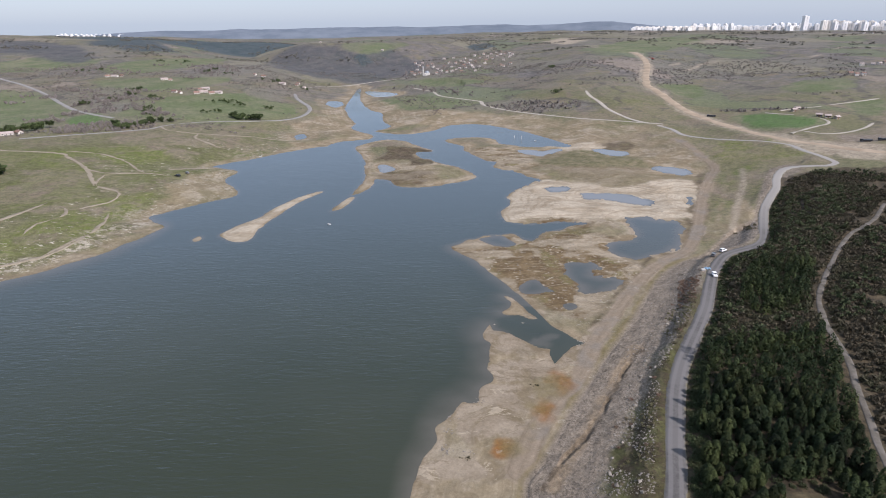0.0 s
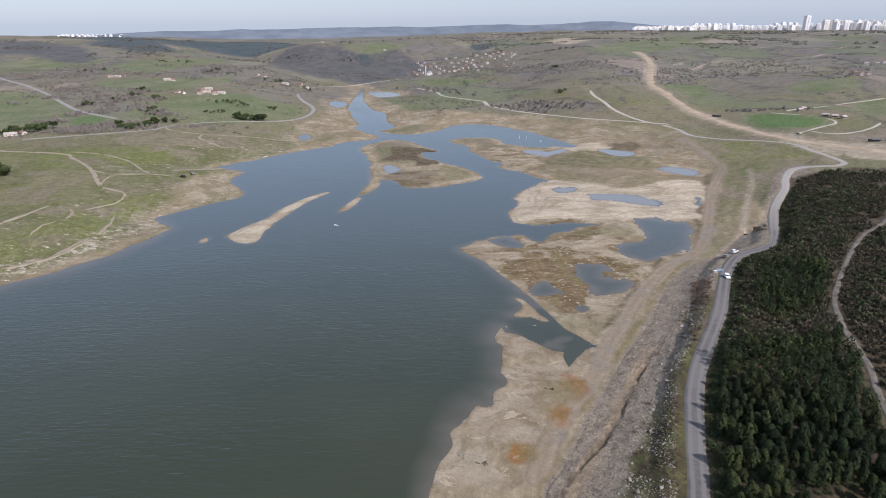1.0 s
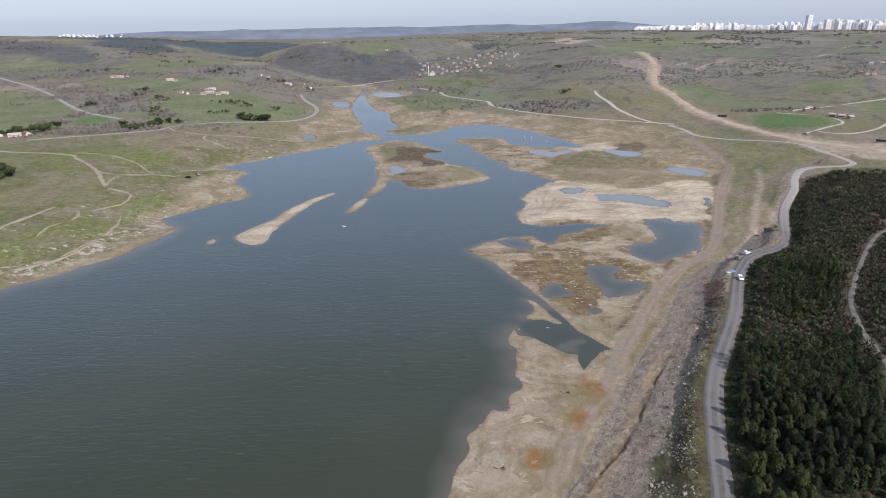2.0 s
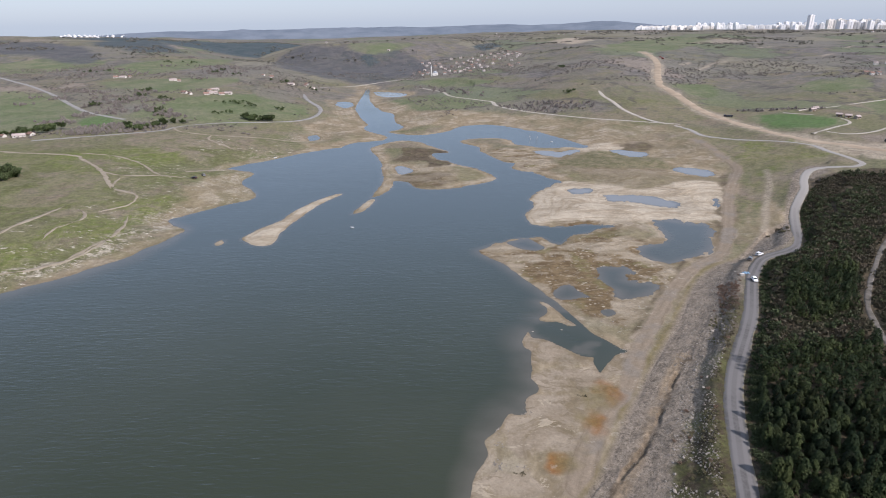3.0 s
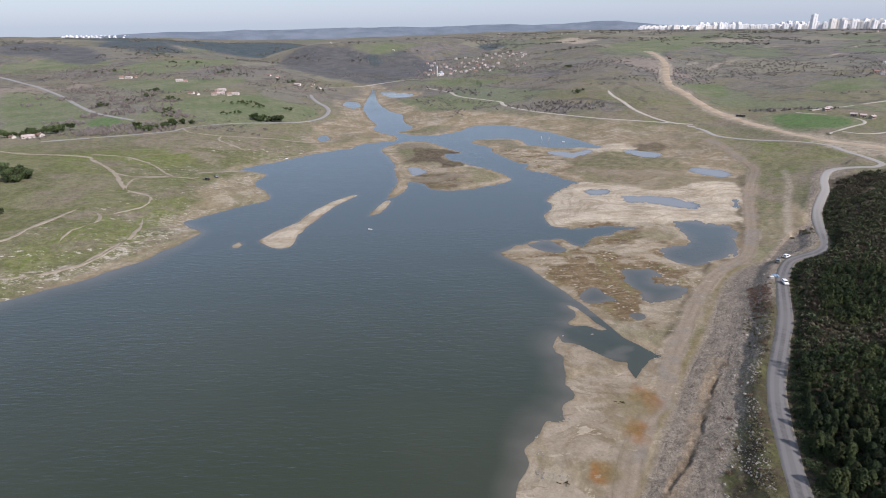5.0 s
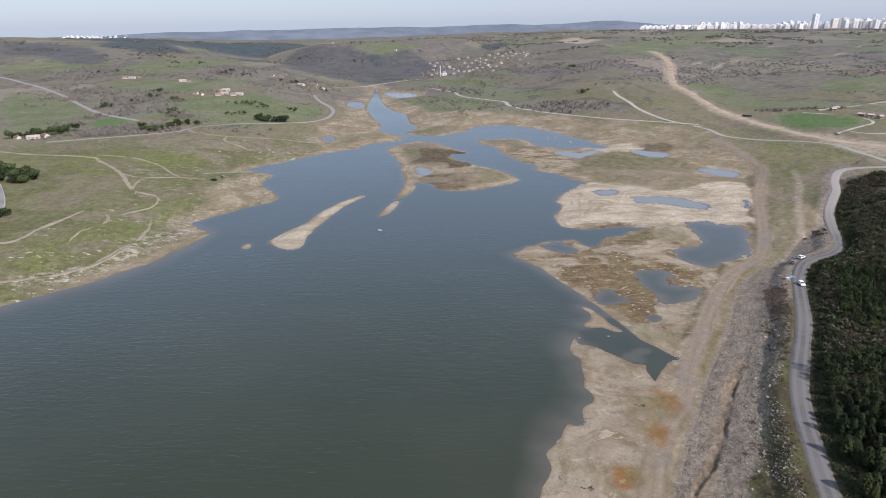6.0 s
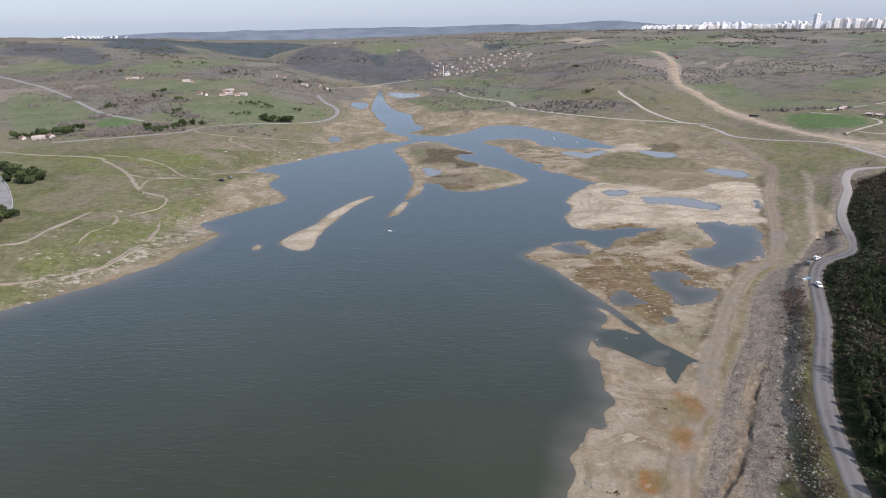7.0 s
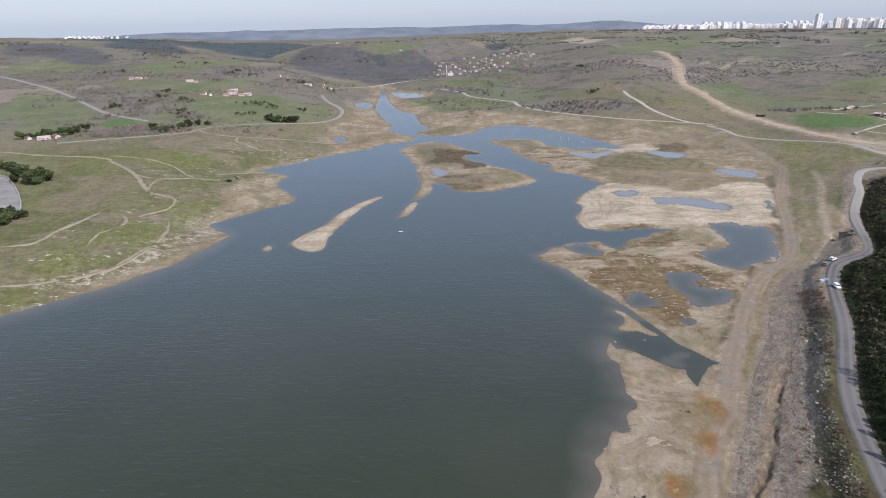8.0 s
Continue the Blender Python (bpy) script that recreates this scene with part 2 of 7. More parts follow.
    tone = p.mix(p.sum("MULTIPLY", p.attr("soil"), p.span(p.noise(3, 5, 0.7), 0.28, 0.50, 0.5, 1.0)), tone, soil)
    tone = p.mix(p.sum("MULTIPLY", p.attr("ochre"), p.span(p.noise(6, 5, 0.7), 0.36, 0.56, 0.25, 1.0)), tone, ochre)
    # dark line along the scarp: its shadow painted into the ground
    tone = p.mix(p.sum("MULTIPLY", p.attr("scarp_shade"), p.span(p.noise(3.5, 5, 0.7), 0.40, 0.54, 0.1, 0.75)), tone, (0.095, 0.070, 0.045))
    tone = p.mix(p.sum("MULTIPLY", p.attr("stony"), p.span(p.noise(2.8, 7, 0.8, (0.7, 1, 1)), 0.50, 0.56)), tone, (0.360, 0.318, 0.250))
    fleck = p.sum("MULTIPLY", p.span(p.noise(2.3, 4, 0.75, (0.5, 1, 1)), 0.605, 0.63), p.span(p.noise(28, 4, 0.6), 0.46, 0.58))
    tone = p.mix(p.sum("MULTIPLY", p.attr("fleck"), fleck), tone, (0.410, 0.375, 0.300))
    # brown wood litter, darkened further to hold the trees' shade
    tone = p.mix(p.attr("shaded_litter"), tone, p.mix(p.span(fine, 0.4, 0.6), (0.036, 0.029, 0.018), (0.082, 0.062, 0.036)))
    bare = p.mix(p.span(p.noise(4, 6, 0.75), 0.4, 0.6), (0.345, 0.290, 0.216), (0.262, 0.215, 0.155))
    tone = p.mix(p.attr("track"), tone, bare)
    tone = p.mix(p.attr("wet"), tone, p.mix(1.0, tone, (0.66, 0.62, 0.57), "MULTIPLY"))
    tone = p.mix(1.0, tone, p.mix(p.span(tiny, 0.3, 0.7), (0.91, 0.91, 0.91), (1.09, 1.09, 1.09)), "MULTIPLY")
    tuft = p.span(p.noise(3.6, 6, 0.92), 0.38, 0.62, 0.72, 1.24)
    tuft = p.span(p.sum("MAXIMUM", p.attr("sand"), p.sum("MAXIMUM", p.attr("plate"), p.attr("drive"))), 0, 1, tuft, p.sum("ADD", p.sum("MULTIPLY", tuft, 0.38), 0.62))
    grey = p.tree.nodes.new("ShaderNodeCombineColor")
    for k in range(3):
        p.put(grey.inputs[k], tuft)
    tone = p.mix(1.0, tone, grey.outputs[0], "MULTIPLY")
    smooth = p.sum("MAXIMUM", p.sum("MAXIMUM", p.attr("sand"), p.attr("pale")), p.sum("MAXIMUM", p.attr("plate"), p.attr("drive")))
    p.bump(p.sum("MULTIPLY", p.noise(3.0, 6, 0.75), p.span(smooth, 0, 1, 1.0, 0.22)), 0.45, 0.8)
    p.bump(p.noise(40, 5, 0.65), 2.0, 0.3)
    p.put(p.bsdf.inputs["Roughness"], p.span(p.attr("wet"), 0, 1, 0.95, 0.55))
    return p.done(tone)


def water_material():
    """Turbid lake water: olive from above, the sky's grey-blue at a slant, short wind ripples and calmer slicks."""
    p = Paint("water", 0.05)
    p.bsdf.inputs["IOR"].default_value = 1.333
    p.bsdf.inputs["Specular IOR Level"].default_value = 0.75
    deep = p.mix(p.span(p.noise(70, 3, 0.5), 0.3, 0.7), (0.027, 0.034, 0.018), (0.036, 0.042, 0.024))
    # farther up the lake, sky reflection is put into the base colour
    deep = p.mix(p.attr("sky_tint"), deep, (0.046, 0.064, 0.063))
    silt = p.mix(p.span(p.noise(12, 4), 0.3, 0.7), (0.118, 0.104, 0.084), (0.150, 0.134, 0.112))
    tone = p.mix(p.attr("shallow"), deep, silt)
    # ponds: pale silt, with the sky's reflection mixed into the same colour
    tone = p.mix(p.attr("pond"), tone, (0.215, 0.215, 0.205))
    calm = p.span(p.noise(60, 4, 0.6, (0.35, 1, 1), 0.4), 0.36, 0.60, 0.45, 1.0)
    calm = p.sum("MULTIPLY", calm, p.attr("open"))
    ripple = p.sum("ADD", p.noise(1.0, 2, 0.5, (0.24, 1.0, 1), 0.35), p.sum("MULTIPLY", p.noise(2.2, 2, 0.5, (0.3, 1.0, 1), 0.4), 1.1))
    p.bump(p.sum("MULTIPLY", ripple, calm), 0.20, 1.0)
    p.put(p.bsdf.inputs["Roughness"], p.span(p.noise(80, 5, 0.6, (0.5, 1, 1)), 0.38, 0.62, 0.04, 0.12))
    return p.done(tone)


def gravel_material():
    """Packed gravel: paler in the two wheel tracks, weeds and dust between them and at the edges."""
    p = Paint("gravel", 0.95)
    stone_tone = p.mix(p.span(p.noise(1.2, 6, 0.75), 0.35, 0.65), (0.128, 0.120, 0.113), (0.090, 0.084, 0.078))
    stone_tone = p.mix(p.span(p.noise(14, 4, 0.6), 0.42, 0.62), stone_tone, (0.142, 0.133, 0.125))
    rut = p.span(p.sum("ABSOLUTE", p.sum("SUBTRACT", p.sum("ABSOLUTE", p.attr("across"), 0.0), 0.22), 0.0), 0.05, 0.14, 1.0, 0.0)
    tone = p.mix(p.sum("MULTIPLY", rut, 0.7), stone_tone, (0.172, 0.162, 0.153))
    tone = p.mix(p.sum("MULTIPLY", p.attr("dust"), 0.75), tone, (0.335, 0.312, 0.275))
    brim = p.sum("MULTIPLY", p.span(p.sum("ABSOLUTE", p.attr("across"), 0.0), 0.38, 0.5), p.span(p.noise(2, 4), 0.4, 0.6))
    tone = p.mix(brim, tone, (0.150, 0.132, 0.080))
    p.bump(p.noise(0.8, 4), 0.04)
    return p.done(tone)


GROUND = ground_material()
WATER = water_material()
GRAVEL = gravel_material()
DIRT_TRACK = plain("dirt_track", (0.165, 0.148, 0.126), (0.095, 0.082, 0.064), 2.5, 0.95, depth=0.04)
PATH_SOIL = plain("trodden_soil", (0.300, 0.255, 0.190), (0.220, 0.184, 0.132), 3.5, 0.95, depth=0.04)
EARTH = plain("bare_earth", (0.385, 0.305, 0.215), (0.270, 0.208, 0.142), 12, 0.95, depth=0.15)
DUSTY = plain("dusty_gravel", (0.400, 0.360, 0.300), (0.310, 0.275, 0.225), 5, 0.95, depth=0.03)
ASPHALT = plain("worn_asphalt", (0.285, 0.270, 0.248), (0.220, 0.208, 0.190), 6, 0.9)
# the blue-grey of the air's haze is painted into the ridge colour
HAZY_RIDGE = plain("hazy_ridge", (0.165, 0.190, 0.222), (0.120, 0.145, 0.176), 160, 1.0, depth=5.0)

# ---- shores and ground ----
# outlines of the water's edge in metres
LEFT_SHORE = [
    (-176.1, 214), (-171.7, 217.6), (-167.6, 221.9), (-161.6, 227.4), (-157.1, 232), (-152, 240.6), (-147.1, 245.7),
    (-141.5, 255.2), (-139.2, 264.7), (-135, 270.7), (-132.9, 278.7), (-131.3, 285.5), (-130.7, 289.9), (-135.8, 296.4),
    (-141.3, 300.3), (-146.5, 308.3), (-143.8, 312.2), (-138.6, 319.2), (-130.7, 328.7), (-126.4, 335.3), (-119.7, 340.9),
    (-113.6, 345.5), (-111.9, 351.6), (-113.4, 359.3), (-120.7, 373.2), (-129.1, 383.6), (-132.7, 392.7), (-131.5, 406.9),
    (-131.1, 415.2), (-139.5, 422.5), (-149, 426.5), (-156.6, 430.5), (-146.3, 444.9), (-135.8, 454.1), (-125.4, 465.9),
    (-115.1, 480.4)]
RIVER_SHORE = [
    (-103.2, 491.1), (-90.8, 502.2), (-82.7, 506.6), (-79.6, 519), (-69.8, 528.9), (-52.6, 536), (-45.8, 546.7),
    (-50.4, 564.6), (-62.1, 577.7), (-74.7, 604.8), (-73, 625.9), (-83.7, 665.4), (-96.3, 719.2), (-105.1, 770.5),
    (-108.8, 841.2), (-113.3, 933.2), (-116.4, 991.1), (-112.7, 990.7), (-100.5, 880.4), (-86.7, 796.8), (-67.4, 731.4),
    (-51.5, 701.8), (-46.6, 650.6), (-38.8, 623.5), (-33.5, 612.4), (-40.9, 592.4), (-48.7, 583.2), (-36.7, 569.8),
    (-17.3, 562.5), (-1.1, 570.6), (12.8, 585.6), (21.9, 605.1)]
EAST_SHORE = [
    (37, 618.2), (60.5, 616.6), (81.2, 594.2), (95.6, 576.9), (108.2, 554.5), (119.3, 531), (128.4, 504.3), (126.1, 494.6),
    (107.7, 498.1), (88.2, 496.8), (77.6, 507.3), (70.9, 512.7), (68.9, 528.6), (64, 539.9), (48.7, 543.7), (32.9, 541.9),
    (21, 531.5), (24.1, 518.1), (35.7, 504.7), (36.9, 485.6), (40.7, 474.1), (46.2, 458.8), (53.4, 442.4), (59.4, 438.2),
    (56.3, 423.6), (62.6, 414.4), (73.3, 405.5), (80.6, 390.7), (86, 382.8), (77.6, 374.4), (67.9, 360.9), (60.8, 349.5),
    (57.6, 339.7), (59.7, 331.4), (54.5, 319.3), (50.5, 307), (51.4, 298.2), (52.2, 293.4), (59.1, 290.4)]
MARSH_SHORE = [
    (61.7, 288.5), (75.5, 290.7), (90.7, 292), (95.8, 289.1), (79, 280.9), (69, 274.4), (62.9, 265), (57.7, 266.8),
    (53.6, 275), (47.6, 272.7), (39.1, 272.2), (34.4, 267.5), (30.2, 266.1), (25.6, 260.5), (21.7, 256.2), (24.9, 248.5),
    (29.1, 243.2), (32.9, 236.8), (36.9, 226.6), (39.9, 219.3), (42.9, 212.9), (45.1, 206.9)]
INLET_SHORE = [
    (47.6, 202.1), (49.9, 195.2), (52, 188.7), (53.9, 182.6), (55.1, 178.7), (56.4, 175.7), (58.9, 172.4), (61.2, 168.8),
    (63, 166.4), (64.4, 164.4), (60.6, 162.8), (58, 159.7), (54.8, 155.8), (52.5, 152.3), (52, 154.6), (52, 158.3),
    (52.6, 161.4), (49.8, 162.1), (47.1, 164.4), (44.7, 167.2), (42.4, 169.6), (40.4, 172.1), (37.2, 174), (34.8, 174.8),
    (34.2, 178.5), (32.9, 176.3), (31.1, 172), (31.2, 167.9)]
NEAR_SHORE = [
    (33.1, 165.1), (32.2, 160.3), (31.7, 154.2), (30.4, 149.9), (31.6, 146.3), (31.7, 142.8), (29.4, 141.3), (27.5, 139.3),
    (27.2, 135.7), (27.2, 132.8), (25.1, 132.2), (22.7, 132.9), (21.1, 130.4), (19.8, 127.4), (17.5, 124.4), (15.4, 122),
    (15.1, 119.2), (15.1, 116.2), (13.9, 113.1), (12.2, 110.4), (11.3, 107)]
INLET_BAR = [
    (41.4, 201.8), (44.1, 200.8), (46.1, 196.6), (48, 192.2), (49.1, 188), (50.8, 185.1), (51.9, 182.3), (48.9, 182),
    (47.1, 183.6), (45, 185.2), (42, 184.9), (39.4, 186.2), (39.4, 188.7), (42.6, 191.9), (43.4, 196.3), (42, 199)]
SANDBAR = [
    (-96.5, 278.4), (-93, 271.7), (-88.2, 267.6), (-82.2, 265.9), (-78.7, 268.1), (-78.6, 275.3), (-78.4, 289.8),
    (-75.6, 303.7), (-72.8, 316.7), (-67.7, 336.5), (-61.6, 350.8), (-58.2, 358.3), (-62.6, 357.2), (-71.3, 346.2),
    (-77.2, 333.4), (-81.8, 317.1), (-84.9, 304.1), (-91.1, 293), (-94.5, 284.2)]
ISLET = [(-107.7, 270.6), (-106.6, 275.4), (-104, 272.9), (-104.1, 268.1), (-106.1, 267.4)]
MUD_ISLAND = [
    (-56.8, 502.8), (-51.2, 515.2), (-38.6, 532.3), (-28.2, 536.3), (-13.9, 526.2), (-1.8, 503.6), (11.8, 482.6),
    (4.5, 479.2), (-2.7, 475.8), (-0.4, 457.5), (8.5, 450.1), (17, 436.4), (28, 426.3), (37.7, 408), (41.5, 391.3),
    (34, 381.3), (21.9, 374.5), (11.5, 367.7), (-2.3, 366), (-12.4, 371.2), (-17.8, 383.8), (-24.5, 387.7),
    (-28.5, 387.9), (-28.2, 371.9), (-32.7, 356), (-37.9, 349.7), (-39, 351.9), (-36.4, 372.3), (-35.3, 392.4),
    (-39.5, 420.7), (-42.3, 446.1), (-49, 471), (-54.4, 486.5)]
SPIT = [
    (-46.5, 315), (-44.1, 327.8), (-41.9, 339.5), (-37.8, 345.5), (-35.7, 341.3), (-37.7, 331.4), (-41.1, 320.2)]
POND_REED = [
    (81.2, 483.1), (92.9, 482.4), (103.5, 477.3), (114.7, 485.8), (118.3, 481), (105.9, 466.2), (97.1, 456.1),
    (89.8, 464.9), (82.2, 474)]
POND_LONG = [
    (105.3, 348.9), (116.3, 348.4), (129.2, 345.4), (137.3, 338.9), (141.4, 329.3), (135.9, 321.6), (126.6, 327.6),
    (115.3, 333.8), (104.4, 336.6)]
POND_SMALL = [(86, 361.5), (97.3, 363.7), (99.9, 359.5), (93.1, 353.2), (86.4, 354.8)]
POND_NORTH = [(175.8, 417.6), (187.2, 415.3), (195.2, 402.9), (187.3, 392), (179.8, 397.1), (173.3, 405.7)]
POND_BIG = [
    (116.8, 295.2), (126.6, 298), (135.8, 293.1), (144.7, 289.7), (139.2, 273.5), (133.8, 260.7), (124.6, 249), (114, 242.3),
    (105.1, 238.6), (99.8, 242.8), (96.2, 249.4), (99.5, 258.4), (107.1, 262.8), (113.8, 270.7), (116.3, 282.4)]
POND_SLIT = [(168.5, 338.8), (169, 331.6), (163, 320.6), (162.7, 327.3)]
POOL_A = [
    (72.3, 233.6), (78.2, 234.6), (83.7, 233.2), (83.8, 226.8), (80.5, 221.3), (83.7, 218.5), (88.9, 217.2), (91.5, 214),
    (87.2, 209.1), (81.9, 205.8), (77.1, 203.5), (74.6, 204.6), (74.7, 209.4), (71.8, 213.6), (70, 217.8), (69.9, 224.4)]
POOL_B = [
    (48.5, 209.3), (52.3, 215.2), (56.1, 216.7), (58.4, 213), (59.9, 207.4), (56.7, 204.2), (52.2, 203.3), (49.3, 204.4)]
POOL_C = [
    (35.8, 267.5), (41.7, 270.5), (47.5, 271.9), (50.6, 265.4), (53.6, 259.2), (49, 255.7), (42.8, 258.1), (38, 262.8)]
POOL_D = [(63, 193.5), (67.1, 194.7), (68.2, 191.2), (64.5, 189.2)]
POOL_E = [(144.2, 481.8), (159.6, 478.7), (170.4, 469.2), (161.8, 456.8), (149.9, 461.6)]
POOL_F = [(-137.8, 825.1), (-117.3, 817.2), (-110.2, 781.9), (-116.7, 760.8), (-132.1, 789.4)]
POOL_G = [(-99.9, 947.6), (-49.7, 919), (-51.9, 882.7), (-80.5, 878.5)]
POOL_H = [(-123.2, 560.3), (-115.7, 568.8), (-109.6, 550.7), (-115.4, 539.8)]
PUDDLE = [
    (-30.3, 432.5), (-23.8, 432.2), (-16.9, 419.5), (-20.1, 410.9), (-25.6, 409.5)]
# the lake goes on behind the camera
BACK_SHORE = [(8, 92), (-2, 62), (-8, 20), (0, -60), (16, -150), (-6, -300), (-70, -480), (-300, -640), (-600, -520),
              (-560, -260), (-420, -70), (-300, 80), (-232, 160), (-196, 194)]
# foot of the stony bank below the road, from behind the camera to the hairpin
BANK_FOOT = [
    (58, -60), (50, 20), (42, 62), (36, 95), (42.1, 107), (50.5, 122.5), (59.2, 136.9), (70.8, 155.7), (83.2, 174.4),
    (97.8, 199), (111, 219.2), (124.6, 232.8), (137.7, 240.7), (154.3, 260.4), (165.5, 272.5), (180.7, 282.7),
    (196.7, 310.1), (214, 338.8), (234.3, 369.5)]
UPLAND_EDGE = [(242.1, 374.1), (259.5, 378.2), (287.9, 387.2), (317.6, 380.9), (1500, 330), (1500, -900), (150, -900), (110, -300), (70, -60), (50, 30)]

# land heights above the water in metres, by bearing (degrees, 0 is +y) and distance
LAND_R = [60, 150, 250, 400, 560, 740, 1000, 1400, 2000, 3000, 5000]
LAND_WEST = [
    (-60, 9, 9, 10, 11, 13, 17, 26, 48, 78, 60, 45),
    (-45, 8, 8, 9, 10, 13, 17, 25, 47, 79, 55, 42),
    (-35, 6, 6, 7, 9, 13, 15, 23, 46, 79, 50, 40),
    (-25, 4, 4, 6, 7, 13, 23, 30, 48, 66, 36, 30),
    (-16, 2, 2, 2, 4, 9, 16, 30, 24, 15, 14, 10),
    (-10, 2, 2, 2, 3, 5, 9, 12, 14, 14, 12, 10),
    (-5, 2, 2, 2, 2, 3, 6, 9, 18, 26, 24, 15)]
LAND_EAST = [
    (5, 2, 2, 2, 2, 3, 9, 19, 35, 50, 50, 20),
    (15, 2, 2, 2, 3, 6, 26, 40, 52, 58, 58, 25),
    (25, 5, 6, 7, 7, 9, 18, 32, 51, 64, 56, 30),
    (35, 8, 8.5, 9, 12, 18, 27, 41, 53, 64, 56, 30),
    (45, 10, 10.5, 12, 15, 22, 30, 44, 55, 64, 56, 30),
    (60, 9, 10, 12, 18, 24, 32, 46, 56, 64, 56, 30)]
# crests of single hills: (x, y, height) and how wide they spread
HILLS = [
    ([(-400, 1370, 16), (-330, 1420, 42), (-260, 1480, 58), (-110, 1560, 60), (60, 1800, 57)], 360),
    ([(-1050, 2000, 52), (-870, 2080, 51), (-740, 2110, 47), (-600, 2130, 42), (-490, 2150, 32), (-400, 2170, 22)], 640)]


def spline(points, steps=3, closed=True):
    """A smooth line through points."""
    p = np.array(points, float)
    n = len(p)
    out = []
    for i in range(n if closed else n - 1):
        a, b, c, d = (p[(i + k) % n] if closed else p[min(max(i + k, 0), n - 1)] for k in (-1, 0, 1, 2))
        for k in range(steps):
            s = k / steps
            out.append(0.5 * (2 * b + (c - a) * s + (2 * a - 5 * b + 4 * c - d) * s * s + (3 * b - a - 3 * c + d) * s ** 3))
    if not closed:
        out.append(p[-1])
    return np.array(out)


def line_distance(X, Y, line, closed=False):
    """Distance from each place to a line of points, and the share of the line's length at the nearest place."""
    best = np.full(X.shape, 1e9)
    share = np.zeros(X.shape)
    ends = np.roll(line, -1, 0) if closed else line[1:]
    starts = line if closed else line[:-1]
    for i, (a, b) in enumerate(zip(starts[:, :2], ends[:, :2])):
        d = b - a
        s = np.clip(((X - a[0]) * d[0] + (Y - a[1]) * d[1]) / max(d @ d, 1e-9), 0, 1)
        q = (X - a[0] - s * d[0]) ** 2 + (Y - a[1] - s * d[1]) ** 2
        near = q < best
        best[near] = q[near]
        share[near] = (i + s[near]) / len(starts)
    return np.sqrt(best), share


def inside(X, Y, poly):
    odd = np.zeros(X.shape, bool)
    for a, b in zip(poly, np.roll(poly, -1, 0)):
        if a[1] != b[1]:
            odd ^= ((a[1] > Y) != (b[1] > Y)) & (X < (b[0] - a[0]) * (Y - a[1]) / (b[1] - a[1]) + a[0])
    return odd


def depth_in(X, Y, poly, reach=80.0):
    """How far each place lies inside a closed outline; outside it is negative, and -1000 past reach."""
    out = np.full(X.shape, -1000.0)
    lo, hi = poly.min(0) - reach, poly.max(0) + reach
    near = (X > lo[0]) & (X < hi[0]) & (Y > lo[1]) & (Y < hi[1])
    if near.any():
        x, y = X[near], Y[near]
        d, _ = line_distance(x, y, poly, True)
        out[near] = np.where(inside(x, y, poly), d, np.where(d > reach, -1000.0, -d))
    return out


def grain(X, Y, size, seed=0, octaves=4, gain=0.5):
    """Fractal value noise, about -1 to 1, over places in metres."""
    total, weight, amount = np.zeros(X.shape), 0.0, 1.0
    for k in range(octaves):
        u, v = X / size + 17.3 * (seed + k), Y / size - 9.1 * (seed + k)
        i, j = np.floor(u), np.floor(v)
        f, g = u - i, v - j
        f, g = f * f * (3 - 2 * f), g * g * (3 - 2 * g)

        def spot(p, q):
            h = np.sin(p * 127.1 + q * 311.7 + (seed + k) * 74.7) * 43758.5453
            return 2 * (h - np.floor(h)) - 1
        n = (spot(i, j) * (1 - f) + spot(i + 1, j) * f) * (1 - g) + (spot(i, j + 1) * (1 - f) + spot(i + 1, j + 1) * f) * g
        total += amount * n
        weight += amount
        amount *= gain
        size = size / 2.0
    return total / weight * 1.6


def step(x):
    x = np.clip(x, 0, 1)
    return x * x * (3 - 2 * x)


LAKE = spline(LEFT_SHORE + RIVER_SHORE + EAST_SHORE + MARSH_SHORE + INLET_SHORE + NEAR_SHORE + BACK_SHORE)
ISLANDS = [spline(p) for p in (SANDBAR, ISLET, MUD_ISLAND, SPIT, INLET_BAR)]
PONDS = [spline(p) for p in (POND_REED, POND_LONG, POND_SMALL, POND_NORTH, POND_BIG, POND_SLIT, POOL_A, POOL_B, POOL_C,
                             POOL_D, POOL_E, POOL_F, POOL_G, POOL_H, PUDDLE)]
FOOT = spline(BANK_FOOT, 3, False)
UPLAND = np.vstack([FOOT, np.array(UPLAND_EDGE, float)])
LATTICE = np.array(LAND_WEST + LAND_EAST, float)


def shore(X, Y, rough=1.0):
    """Distance to the nearest water's edge: positive on dry land, negative in the water."""
    wet = depth_in(X, Y, LAKE, 400)
    for p in ISLANDS:
        wet = np.minimum(wet, -depth_in(X, Y, p, 150))
    for p in PONDS:
        wet = np.maximum(wet, depth_in(X, Y, p, 100))
    far = np.hypot(X, Y)
    rough = rough * (1 - 0.8 * step((34 - np.hypot(X - 46, Y - 184)) / 14))
    return -wet + rough * ((0.3 + far / 550) * grain(X, Y, 8.0, 3, 4, 0.6) + 2.4 * step((X - 52) / 14) * step((Y - 195) / 30) * grain(X, Y, 14.0, 6, 5, 0.75))


